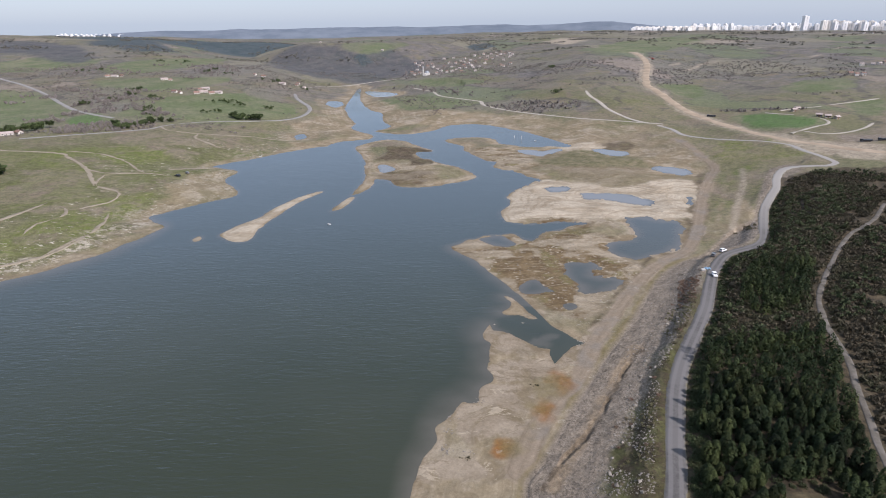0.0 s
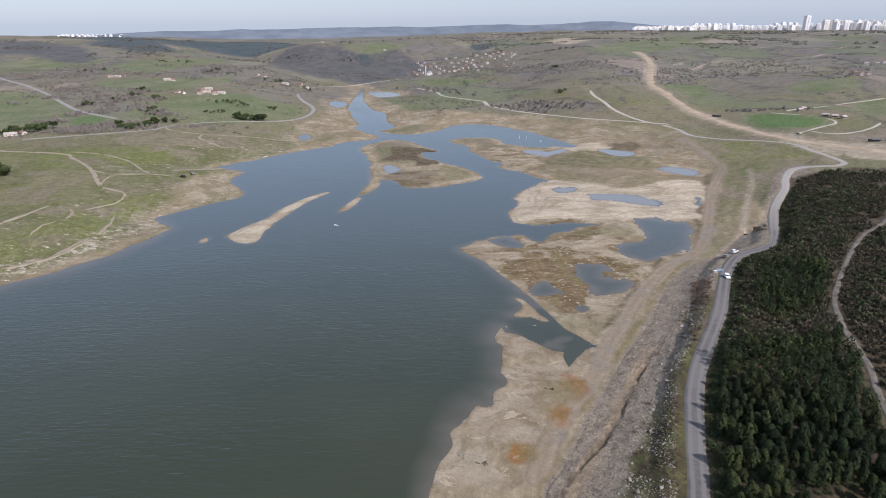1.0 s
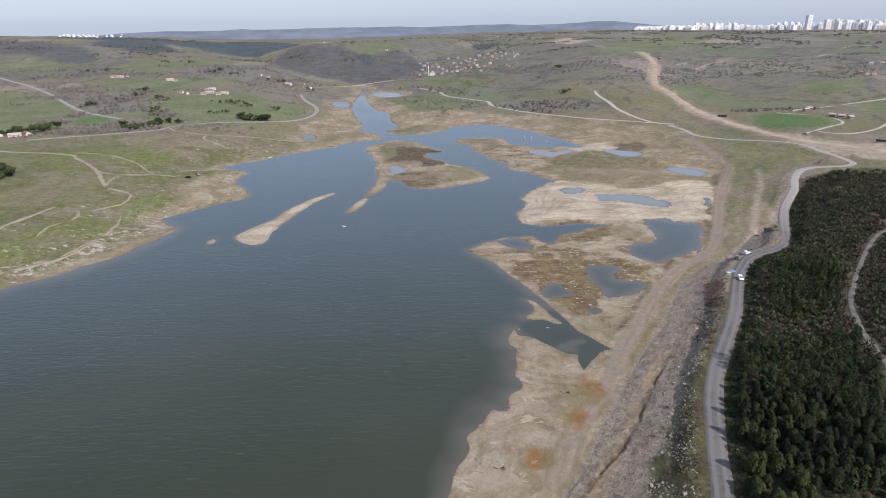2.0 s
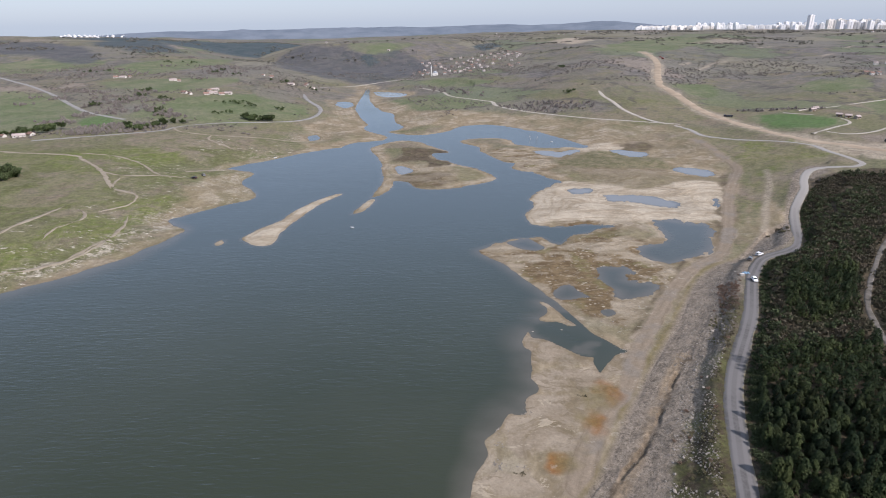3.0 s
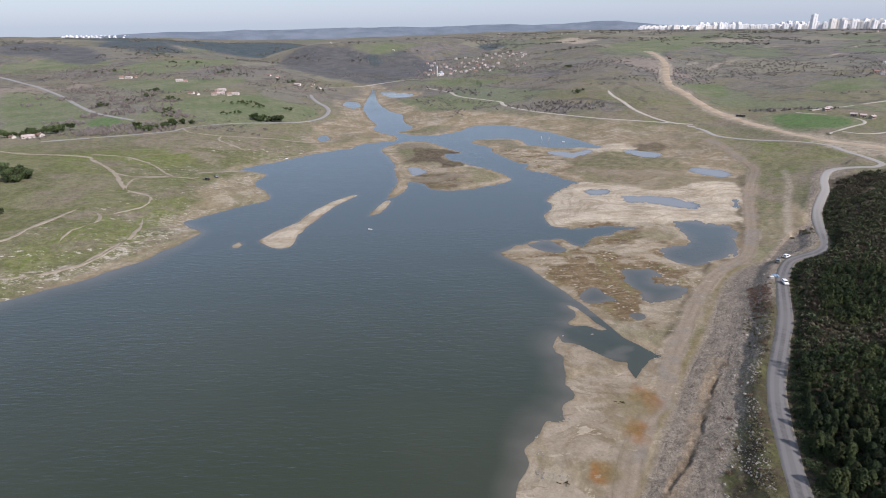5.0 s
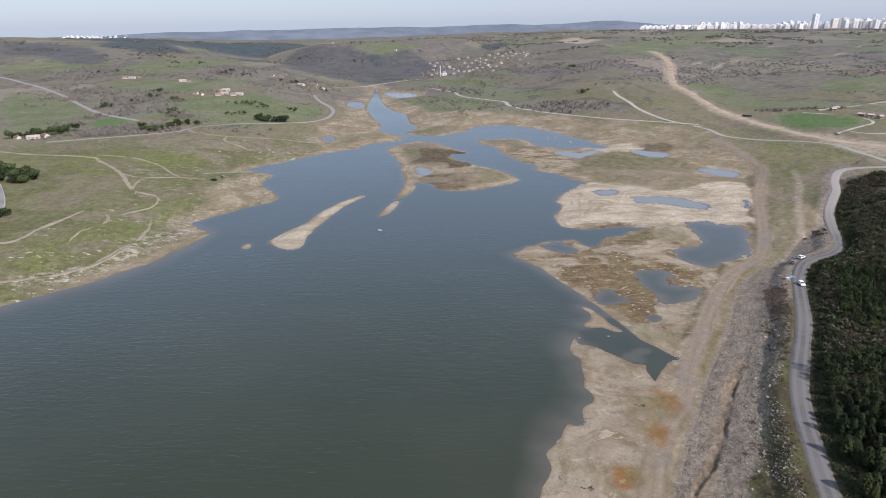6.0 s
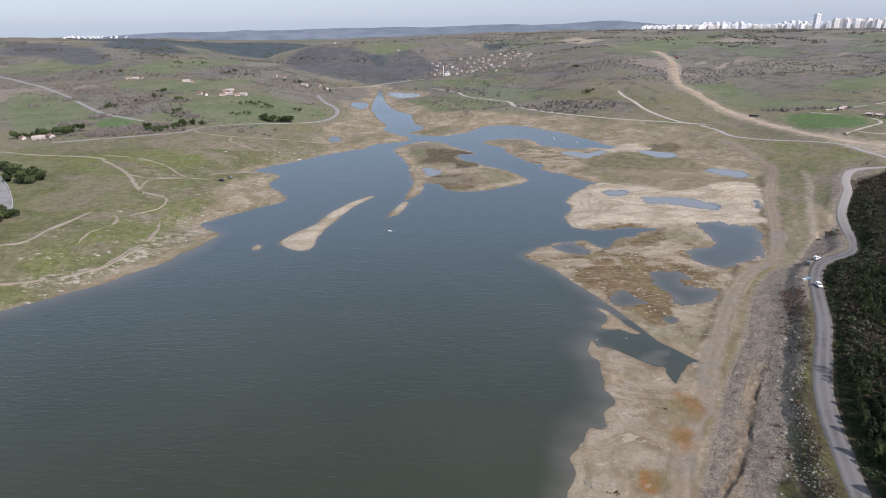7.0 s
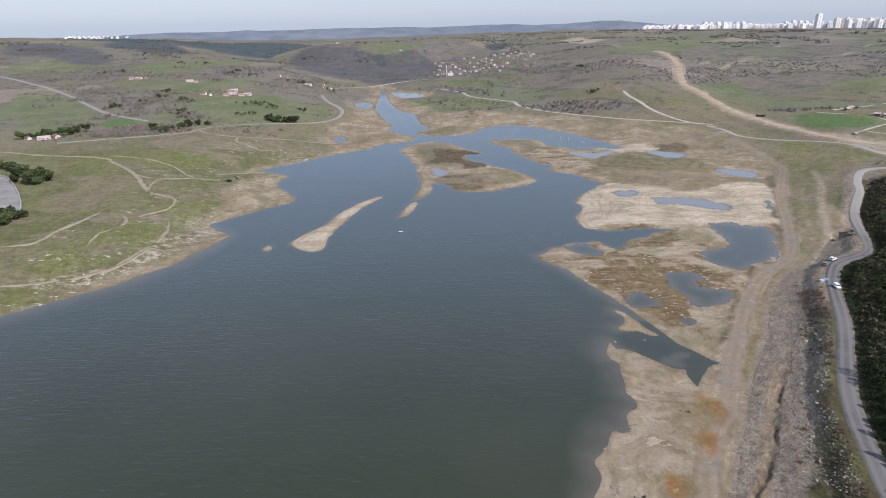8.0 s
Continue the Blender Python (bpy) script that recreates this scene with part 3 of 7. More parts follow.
def open_land(X, Y):
    """Height of the wide country by bearing and distance, with its single hills."""
    b = np.degrees(np.arctan2(X, Y))
    r = np.clip(np.hypot(X, Y), LAND_R[0], LAND_R[-1])
    i = np.clip(np.searchsorted(LATTICE[:, 0], b) - 1, 0, len(LATTICE) - 2)
    s = step((b - LATTICE[i, 0]) / (LATTICE[i + 1, 0] - LATTICE[i, 0]))
    lr = np.log(LAND_R)
    j = np.clip(np.searchsorted(lr, np.log(r)) - 1, 0, len(lr) - 2)
    q = (np.log(r) - lr[j]) / (lr[j + 1] - lr[j])
    H = LATTICE[:, 1:]
    z = (H[i, j] * (1 - q) + H[i, j + 1] * q) * (1 - s) + (H[i + 1, j] * (1 - q) + H[i + 1, j + 1] * q) * s
    for crest, spread in HILLS:
        line = spline(crest, 4, False)
        near = (np.abs(X - line[:, 0].mean()) < 1500) & (np.abs(Y - line[:, 1].mean()) < 1500)
        if near.any():
            d, along = line_distance(X[near], Y[near], line)
            top = np.interp(along, np.linspace(0, 1, len(line)), line[:, 2])
            z[near] = np.maximum(z[near], top * step(1 - d / spread) ** 0.8)
    return z


BEDS = []


def land(X, Y, edge=None, bumps=True):
    """Height of the ground."""
    X, Y = np.asarray(X, float), np.asarray(Y, float)
    L = shore(X, Y) if edge is None else edge
    base = open_land(X, Y)
    far = np.hypot(X, Y)
    if bumps:
        base = base + step((base - 8) / 30) * (3.5 * grain(X, Y, 160.0, 8, 4) + np.clip(far / 700, 0, 3) * grain(X, Y, 420, 5, 2))
    up = inside(X, Y, UPLAND)
    flats = step((300 - Y) / 80) * step((X + 20) / 40) * step((Y + 100) / 100)
    base = np.where(up, base, base * (1 - 0.85 * flats))
    dry = np.maximum(L, 0)
    steep = 0.06 + 0.002 * dry + 0.12 * step((-X - 120) / 60) + 0.2 * step((X - 190) / 40)
    z = base * (1 - np.exp(-dry * steep / np.maximum(base, 1)))
    z = np.where(L < 0, -np.minimum(2.5, 0.14 * -L), z)
    if up.any():
        d, _ = line_distance(X[up], Y[up], FOOT)
        rise = np.clip(d / 27, 0, 1) * 0.7 + 0.3 * step(d / 27)
        start = 0.4 + 0.45 * flats[up]
        slope = start + (base[up] - start) * rise
        w = step((Y[up] - 270) / 60)
        z[up] = slope * (1 - w) + np.maximum(slope, z[up]) * w
        if bumps:
            z[up] += 0.35 * grain(X[up], Y[up], 7.0, 11, 4, 0.6) * np.clip(d / 6, 0, 1) * np.clip(2.2 - d / 18, 0.25, 1)
    if bumps:
        z = z + 0.24 * step((10 - np.abs(L)) / 8) * step((X - 55) / 10) * step((Y - 195) / 20) * step((520 - Y) / 60) * grain(X, Y, 7.0, 19, 5, 0.72)
        z = z + np.where(L > 0, np.clip(L / 8, 0, 1), 0) * 0.12 * grain(X, Y, 5.0, 2, 4, 0.6)
    near = (X > 30) & (X < 95) & (Y > 90) & (Y < 170)
    if near.any():
        x, y = X[near], Y[near]
        d, share = line_distance(x + 0.8 * grain(x, y, 5.0, 51, 4, 0.65), y + 0.8 * grain(x, y, 5.0, 52, 4, 0.65), SCARP_LINE)
        z[near] -= 0.5 * step(1.3 - d / 0.7) * np.clip(0.55 + 0.9 * grain(x, y, 6.0, 53, 3), 0, 1.2) * step((0.96 - share) / 0.05) * step(share / 0.08)
    for line, level, half, blend in BEDS:
        lo, hi = line.min(0) - half - blend, line.max(0) + half + blend
        near = (X > lo[0]) & (X < hi[0]) & (Y > lo[1]) & (Y < hi[1])
        if near.any():
            d, share = line_distance(X[near], Y[near], line)
            w = 1 - step((d - half) / blend)
            z[near] = z[near] * (1 - w) + w * np.interp(share * (len(line) - 1), np.arange(len(line)), level)
    return z


def along(points, every=2.0):
    """Places at even steps along a smooth line."""
    line = spline(points, 8, False)
    gaps = np.hypot(*np.diff(line[:, :2], axis=0).T)
    s = np.concatenate([[0], np.cumsum(gaps)])
    at = np.linspace(0, s[-1], max(2, int(s[-1] / every)))
    return np.stack([np.interp(at, s, line[:, 0]), np.interp(at, s, line[:, 1])], -1)


def add_bed(points, half, blend, every):
    """Levels the ground along a road."""
    line = along(points, every)
    level = land(line[:, 0], line[:, 1], bumps=False)
    for _ in range(4):
        level = np.convolve(np.pad(level, 3, mode="edge"), np.ones(7) / 7, "valid")
    BEDS.append((line, level, half, blend))

# ---- roads, paths, kinds of cover, in metres ----
ROAD_BANK = [
    (58.4, 69.8), (62.4, 80.4), (67.1, 92.4), (70.5, 102.1), (74.8, 113.2), (79.9, 126.1), (87, 140.3), (96.8, 156.1),
    (103.7, 167), (111, 179.5), (121.5, 200.2), (128.3, 212.9), (139.4, 228.4), (148.3, 234.4), (156, 237.9),
    (163.4, 244.1), (171.8, 257.7), (187.1, 286.5), (196, 302.8), (206, 316.7), (216.7, 331), (224.3, 345.1),
    (235.6, 360.3), (245.7, 364.9), (257.2, 363.4), (264.7, 361.2), (272.6, 365.4), (274.2, 371.4), (275.1, 387.3),
    (274.3, 406), (275.6, 422.7), (272.4, 431.9), (263.7, 448), (252.7, 461.5), (238.2, 480), (226.6, 498.4),
    (225.8, 522.7), (222.5, 535.2)]
ROAD_VALLEY = [
    (226, 547), (218, 552), (201, 565), (179, 583), (156, 602), (133, 627), (107, 655), (80, 690), (69, 715), (67, 739),
    (52, 755), (17, 800), (6, 878), (-15, 933), (-28, 953)]
ROAD_CROSS = [(-184, 900), (-170, 950), (-157, 967), (-143, 989), (-121, 1024), (-97, 1044), (-69, 1055), (-40, 1054), (-20, 1056)]
ROAD_SLOPE = [
    (223, 535), (215, 552), (205, 572), (198, 597), (194, 624), (193, 658), (190, 686), (192, 715), (198, 730), (207, 737)]
EARTHWORK = [
    (382, 1157), (370, 1071), (340, 947), (298, 825), (278, 755), (276, 708), (271, 647), (268, 592), (270, 557),
    (273, 516), (276, 482), (278, 460), (283, 436), (294, 418), (302, 401), (317, 384)]
FOREST_TRACK = [
    (105.2, 78.1), (110.8, 88.1), (113.9, 95.6), (116.2, 101.9), (121.8, 114.1), (125.9, 123.6), (130.5, 132.9),
    (133.9, 142), (137.6, 154.5), (141.9, 164.3), (147.5, 175.1), (155.6, 186.7), (169.4, 204.1), (183.3, 220.9),
    (198.1, 236.5), (210.6, 246), (223.1, 256.6), (242, 277.4)]
ROAD_WEST = [
    (-830, 985), (-720, 948), (-653, 909), (-604, 872), (-555, 833), (-472, 746), (-406, 667), (-358, 614), (-327, 589), (-296, 566)]
ROAD_SHORE = [
    (-332, 482), (-317, 489), (-298, 497), (-279, 505), (-263, 512), (-243, 523), (-239, 537), (-233, 548), (-228, 555),
    (-207, 576), (-184, 590), (-154, 605), (-140, 622), (-134, 652), (-136, 696), (-146, 737), (-161, 771), (-176, 807),
    (-188, 848)]
PATH_A = [
    (-355, 449), (-340, 445), (-314, 437), (-269, 431), (-255, 419), (-232, 397), (-210, 367), (-199, 350)]
PATH_B = [(-267.4, 437.9), (-246.3, 435.3), (-227.6, 427.4), (-209.6, 413.5), (-193.2, 394.6), (-181.6, 382.8)]
PATH_C = [(-230.8, 392.3), (-221, 386.2), (-208.7, 380.2), (-198.5, 381.2), (-183.6, 384.2), (-164.4, 383.1)]
PATH_D = [
    (-203.5, 375.4), (-204.8, 370.7), (-198.9, 351.9), (-188.8, 345.2), (-180.1, 341), (-175.7, 331.5), (-176, 321.8),
    (-180.9, 313), (-183.8, 306.7)]
PATH_E = [(-221.8, 256.1), (-210.7, 262.6), (-209.4, 277.6), (-207.2, 293), (-204.9, 312.8)]
PATH_F = [(-186.1, 262), (-188.5, 274.7), (-186.3, 283.6), (-185.1, 293.1), (-187.9, 301.6), (-195.5, 308.9)]
PATH_I = [(-165.8, 244), (-162.8, 255.9), (-160.3, 266.2), (-159.2, 274.4), (-161.5, 289.4), (-167.3, 306)]
PATH_L = [(-202.9, 220.5), (-192, 224.4), (-183.3, 228.5), (-176, 232.3), (-170.3, 237.5), (-165.2, 243.5), (-162.1, 251.2), (-159.8, 260.8), (-158.9, 269.6)]
PATH_J = [(-175.5, 399.1), (-163.5, 414.9), (-151.2, 428.4), (-136.2, 440.6), (-123.1, 453.6), (-102.8, 477.9), (-81, 509.7)]
PATH_G = [
    (-239, 537), (-228, 523), (-212, 519), (-197, 517), (-173, 520), (-150, 527), (-136, 528), (-116, 531)]
PATH_H = [(-197, 517), (-194, 501), (-179, 488), (-165, 477)]
FLAT_TRACK = [
    (35.4, 104.2), (40.6, 117.3), (48.5, 130.5), (57.9, 143.5), (65.4, 159), (77.1, 179.9), (90.2, 202.2), (104.8, 222.9),
    (117.4, 235.8), (131.7, 248.1), (145.2, 270.1), (161, 303.1), (182.3, 348.6), (204.6, 388.3), (212.7, 404.1),
    (214.3, 427.3), (215.6, 449.8), (217, 473.9), (214.4, 492.5)]
TRACK_RIM = [(112, 240.2), (102, 225.5), (92.5, 212.3), (83.9, 199), (76.4, 186.3), (70.4, 176.3)]
STONY_BAND = [
    (-184.3, 226.7), (-174.4, 233.4), (-163.6, 239.5), (-160, 246.5), (-155.4, 257.3), (-155.7, 271.2), (-153.3, 280.9),
    (-141.7, 292.8)]
SAND_A = [
    (86.1, 383.2), (105.3, 374.2), (133.2, 357.8), (176.1, 375.2), (181.8, 359.1), (174.7, 339.3), (156.6, 310.2),
    (153.9, 294), (136.5, 294.9), (120.1, 299.6), (103, 293.7), (80.1, 297.9), (52.3, 294.3), (50.5, 307), (59.7, 331.4),
    (57.6, 339.9), (68, 361.2)]
SAND_B = [(107, 495), (139, 507), (158, 490), (128, 465), (117, 495)]
MARSH_A = [
    (25.6, 260.5), (62, 267.6), (82.2, 282.2), (102.2, 264.4), (100.1, 235.7), (100.2, 223.1), (77.1, 188.7),
    (67.3, 176.9), (55.4, 192.3), (44.3, 212.3), (32.7, 240.3)]
MARSH_B = [
    (103.6, 477.6), (141.2, 447.6), (173.5, 428.3), (168.9, 404.7), (136.7, 368.5), (112.3, 372.6), (94.4, 411.1)]
MARSH_C = [(44, 490), (76, 482), (92, 441), (81, 415), (63, 418), (54, 448)]
MUD_A = [
    (-29.7, 493), (-3.5, 495.4), (9.4, 482.8), (-1.9, 475.8), (-3.5, 457.7), (14.2, 439.8), (5.1, 427.5), (-3.5, 428),
    (-6.5, 444.2), (-31.7, 444.2), (-26.8, 466.1)]
MUD_B = [
    (-28, 402.8), (-14.5, 407.8), (4.7, 406.8), (12.7, 400.8), (4.4, 387.9), (14.7, 384.8), (4, 370.5), (-11.1, 373.6),
    (-17.9, 386.3), (-27.2, 389.4)]
GREEN_A = [
    (-189.9, 235.4), (-181.5, 245.1), (-170.3, 256.4), (-159, 269.9), (-156.5, 293.3), (-150.8, 338.8), (-165.2, 349.6),
    (-180, 330.5), (-190, 301.6), (-193.7, 265.1), (-200.2, 250.9)]
GREEN_B = [
    (220.8, 391), (235.1, 390.1), (205.8, 349.9), (187.5, 316.5), (172, 292.9), (162.9, 284.4), (173, 307), (192.5, 338.4)]
GREEN_E = [(222.1, 367.2), (233.8, 366.6), (211.4, 329.1), (191.8, 303.1), (192.3, 313.4), (204.8, 341.5)]
GREEN_F = [(198.1, 369.1), (208.7, 375.4), (181.7, 321.7), (164.4, 288.8), (157.9, 284.8), (168.6, 312)]
OLIVE_HUMP = [(92.9, 434.3), (111.7, 467), (147.2, 475.2), (174.4, 433.8), (173, 416.3), (149.1, 405.4), (129, 402.6), (98.5, 416.5)]
BROWN_B = [(143.1, 498), (180, 503.7), (178.3, 484.1), (147.2, 475.2)]
BROWN_C = [(65.6, 296.8), (78.3, 300.8), (92.3, 299.3), (86.9, 291.5), (71.7, 287.9)]
BROWN_D = [(89.6, 287.1), (99.4, 291), (94.8, 274.7), (85.5, 271.2), (81.5, 275.3)]
WET_DRIVE = [
    (192.2, 388.3), (199.4, 387.9), (169.4, 315.8), (140.5, 257.9), (126.4, 238.7), (124.9, 245), (147, 288.7), (169.8, 337.3)]
GRAVEL_PATH = [(221.5, 383), (207.9, 352.5), (186.1, 313.2), (171.6, 285.4), (164.8, 273.2)]
WOOD_NW = [
    (-1052, 1500), (-980, 1514), (-886, 1467), (-763, 1341), (-627, 1147), (-631, 1101), (-688, 1131), (-796, 1219), (-884, 1253)]
WOOD_N = [(-844, 1523), (-834, 1688), (-660, 1495), (-572, 1348), (-612, 1302), (-724, 1384)]
COPSE = [(-170, 1315), (-146, 1335), (-122, 1294), (-142, 1265)]
COPSE_B = [(91, 1569), (148, 1741), (160, 1612), (113, 1467)]
GREEN_C = [(233.8, 447.9), (274, 466.5), (298.6, 424), (280.8, 398.7), (235.6, 401.5), (221.9, 410.9)]
GREEN_D = [(-276, 441), (-214, 466), (-186, 428), (-213, 398), (-229, 379), (-268, 406)]
FIELD_A = [
    (-304, 587), (-307, 630), (-295, 704), (-245, 753), (-174, 718), (-142, 677), (-162, 618), (-206, 610), (-218, 579),
    (-257, 569)]
FIELD_B = [(-461, 831), (-422, 864), (-295, 892), (-295, 799), (-338, 728)]
FIELD_C = [(-780, 1096), (-689, 1202), (-583, 1083), (-619, 992), (-692, 966)]
FIELD_D = [(-324, 543), (-315, 576), (-294, 561), (-294, 535)]
FIELD_E = [(-564, 778), (-481, 748), (-382, 636), (-340, 526), (-393, 529)]
FIELD_F = [(-548, 1032), (-488, 1192), (-424, 1291), (-408, 989), (-462, 913)]
FIELD_G = [(299, 562), (324, 558), (336, 533), (345, 513), (344, 492), (322, 475), (296, 485), (287, 514)]
CORN_EAST = [(300, 552), (323, 549), (335, 528), (342, 510), (337, 494), (320, 483), (300, 490), (291, 514)]
CORN_WEST = [(-347, 578), (-329, 592), (-310, 570), (-299, 541), (-325, 546)]
FIELD_H = [(298, 761), (343, 766), (332, 704), (305, 672), (292, 705)]
FIELD_I = [(441, 724), (505, 720), (485, 669), (442, 649), (409, 665)]
FIELD_J = [(-207, 1368), (-181, 1444), (-90, 1458), (-98, 1382), (-157, 1342)]
FIELD_K = [(-35, 1010), (21, 1006), (87, 916), (36, 900)]
FIELD_L = [(365, 1346), (660, 1756), (620, 1396), (371, 1122)]
FIELD_M = [(414, 576), (460, 589), (410, 517), (388, 520)]
FIELD_N = [(-67, 809), (-13, 809), (37, 747), (15, 693), (-40, 732)]
PLOUGH_A = [(534, 1318), (708, 1552), (719, 1444), (623, 1323), (535, 1270)]
QUARRY = [(314, 1715), (384, 1829), (412, 1671), (348, 1462), (298, 1545)]
SCRUB_EAST = [(456, 1127), (722, 1235), (920, 1247), (534, 697), (453, 746), (390, 807), (358, 865)]
SCRUB_WEST = [(-997, 1415), (-861, 1444), (-683, 1299), (-611, 1200), (-719, 1160), (-850, 1198)]
SCRUB_MID = [(68, 701), (115, 708), (172, 668), (172, 642), (135, 639), (96, 665)]
PINE_NEAR = [
    (68.2, 86.8), (77.4, 109.5), (87.4, 128.6), (96.6, 146.5), (108.2, 153.3), (117.2, 150.5), (128.5, 152.2),
    (136.1, 150.7), (130.6, 134.3), (120.4, 114.2), (113.6, 98.2), (109.8, 89.7), (106.3, 84.8)]
PINE_MID = [
    (141.1, 209), (160.7, 215.9), (163.8, 205.6), (154.4, 189.9), (139.5, 169.6), (123.3, 165.7), (117.2, 172.5),
    (130, 193.1)]
WOOD = [
    (216.8, 324.4), (229.2, 338.4), (249.2, 349.7), (279.9, 331), (159.2, 159.8), (139.9, 154), (129.4, 148.1),
    (92.5, 140.6), (100.1, 158.7), (124.5, 196.6), (145.3, 226.1), (161.8, 237.6), (188.9, 283.9), (205.4, 311.2)]
WOOD_EAST = [
    (218.6, 243.9), (118.3, 101.8), (122.4, 111.9), (131.8, 131.4), (141.5, 157.9), (167.9, 198.3), (198.9, 232.1)]
RIPRAP = [
    (48.6, 93.2), (61.7, 117.5), (70.1, 135.5), (83.5, 156.3), (97.2, 179.1), (112.9, 209.6), (121.7, 223.2),
    (125.9, 216.5), (111.9, 193.9), (104.2, 172.8), (90.3, 151.4), (80.2, 133.2), (71.4, 112.3), (61.9, 88.4)]
RIPRAP_B = [(138.1, 238.5), (155.4, 256.9), (180.6, 282.6), (171.4, 260.2), (160.3, 246.2), (147.4, 240)]
GREY_SLOPE = [
    (39.1, 95.4), (48.7, 110.9), (59.7, 126.5), (72.4, 148.8), (92.2, 181.9), (109.3, 211.9), (120.8, 226.7),
    (105.3, 192.6), (86.3, 159.3), (69.8, 132.2), (59.7, 112.9), (49.7, 92.9)]
OCHRE_LEDGE = [
    (80, 158.8), (74.5, 150.7), (67.4, 139.9), (62.3, 131), (59.2, 125.9), (56.7, 121.7), (53.2, 115.8), (49.5, 109.8),
    (46.4, 105.8), (42, 98)]
SCARP = [
    (84.5, 162), (81.9, 158.3), (76, 150.2), (68.6, 139.5), (63.5, 130.6), (60.4, 125.5), (57.8, 121.3), (54, 115.4), (49, 110.1),
    (45, 105.5), (40, 98)]
BROWN = [
    (39.5, 228.2), (51.1, 236.8), (67.8, 252.4), (80.9, 238.8), (97.2, 262.1), (97.8, 241.4), (99.8, 229.1), (92.7, 220.9),
    (83.7, 218.5), (70.1, 194.6), (67.4, 182.3), (59.6, 190.6), (50.8, 202), (43.9, 217.1)]
HEATH = [(112.9, 209.6), (120.5, 206.6), (111.7, 186.1), (101.1, 179.1)]
HEDGE_A = [(-372, 498), (-361, 503), (-351, 510), (-341, 517), (-338, 526)]
HEDGE_B = [(-274, 525), (-265, 527), (-257, 532), (-252, 543)]
HEDGE_C = [(-247, 548), (-238, 556)]
HEDGE_D = [(-197, 607), (-186, 599), (-177, 602), (-166, 601)]
BARE_TREES = [(-331, 511), (-317, 540), (-287, 553), (-247, 545), (-238, 523), (-280, 508), (-318, 498)]
CLUMPS = [
    (-353, 739), (-354, 671), (-288, 614), (-240, 685), (-310, 679), (-369, 652), (-270, 586), (-219, 613), (-226, 684),
    (-207, 670), (-176, 660), (-344, 698), (-179, 880), (-214, 895), (-228, 883), (-345, 939), (-342, 982), (-305, 923),
    (-550, 967), (-528, 976), (-477, 1089), (-445, 1109), (195, 951), (157, 721)]
FARMS = [
    (-470, 892), (-459, 891), (-452, 897), (-371, 855), (-360, 849), (-305, 729), (-296, 724), (-279, 731), (-275, 743),
    (-264, 739), (-283, 772), (-286, 760), (-259, 748), (-264, 925), (-250, 918), (-366, 498), (-364, 508), (-353, 499),
    (-347, 505), (-214, 887), (-197, 904), (-187, 900), (-200, 926)]
VILLAGE = [
    (-33, 1277), (-23, 1219), (-18, 1273), (-25, 1148), (-34, 1109), (-27, 1082), (-18, 1090), (5, 1167), (13, 1129),
    (20, 1095), (26, 1155), (30, 1069), (12, 1063), (39, 1070), (47, 1089), (54, 1111), (63, 1153), (73, 1187), (64, 1114),
    (77, 1145), (78, 1106), (80, 1239), (88, 1201), (100, 1265), (113, 1340), (118, 1285), (131, 1349), (145, 1386),
    (157, 1399), (160, 1341), (174, 1375), (173, 1309), (160, 1252), (144, 1207), (130, 1131), (133, 1106), (150, 1141),
    (104, 1176), (90, 1121), (79, 1056), (55, 1050), (49, 1206), (36, 1220), (27, 1305), (47, 1307), (60, 1243), (-6, 1190),
    (2, 1230), (70, 1275), (92, 1310), (66, 1216), (40, 1150), (110, 1225), (124, 1245), (140, 1300), (150, 1330), (166, 1290)]
OUTLYING = [
    (-52, 4193), (-14, 4053), (95, 4513), (108, 3799), (182, 3925), (259, 2820), (212, 2189), (392, 2600), (422, 2203),
    (434, 2165), (574, 2429), (-111, 1388), (-262, 1458)]
EAST_HOUSES = [
    (522, 741), (525, 734), (535, 736), (592, 826), (608, 827), (620, 831), (630, 835), (1140, 1639), (1157, 1630)]
MOSQUE = [(-11, 1066)]
THICKETS = [
    (-350, 660), (-350, 671), (-347, 676), (-293, 624), (-284, 609), (-273, 594), (-359, 742), (-350, 732), (-350, 710),
    (-342, 681), (-371, 652), (-369, 656), (-436, 752), (-453, 764), (-473, 778), (-350, 597), (-363, 597), (-355, 563),
    (-341, 926), (-343, 878), (-463, 1051), (-497, 1240), (-333, 611), (-322, 603), (-266, 591), (-253, 583),
    (-409, 741), (-381, 706), (-309, 671), (-545, 946), (-554, 998), (-538, 1003), (-514, 994), (-484, 956),
    (-465, 923), (-487, 732), (-476, 682), (-450, 717), (-367, 570), (-455, 932)]
LOTS = [(279, 568), (329, 416), (373, 1020), (330, 414)]
CARS_BANK = [(125.1, 203.5), (142.1, 233.6), (135.2, 229.1), (126, 213.8), (123.3, 211.6), (126.5, 208.1)]
MISC = [(-162, 385), (-159, 394), (-129, 466), (-43, 292), (103, 523), (86, 535), (91, 530)]
OLD_TREES = [(-282, 372), (-274, 364), (-275, 371), (-275, 361), (-271, 367)]
LOT_EDGE = [
    (-307, 379.3), (-296.1, 371.2), (-277.2, 349.7), (-257.7, 324.4), (-246.9, 307.4), (-243.3, 297.6), (-245, 294.6),
    (-243.9, 288.1)]
LOT_TREES = [
    (-282.1, 366.2), (-277, 366.3), (-272.8, 366.4), (-287.4, 379.8), (-294.5, 379.6), (-306.7, 389.5), (-317.4, 396.9),
    (-241.6, 291), (-241.4, 294.9), (-239.5, 283.9)]
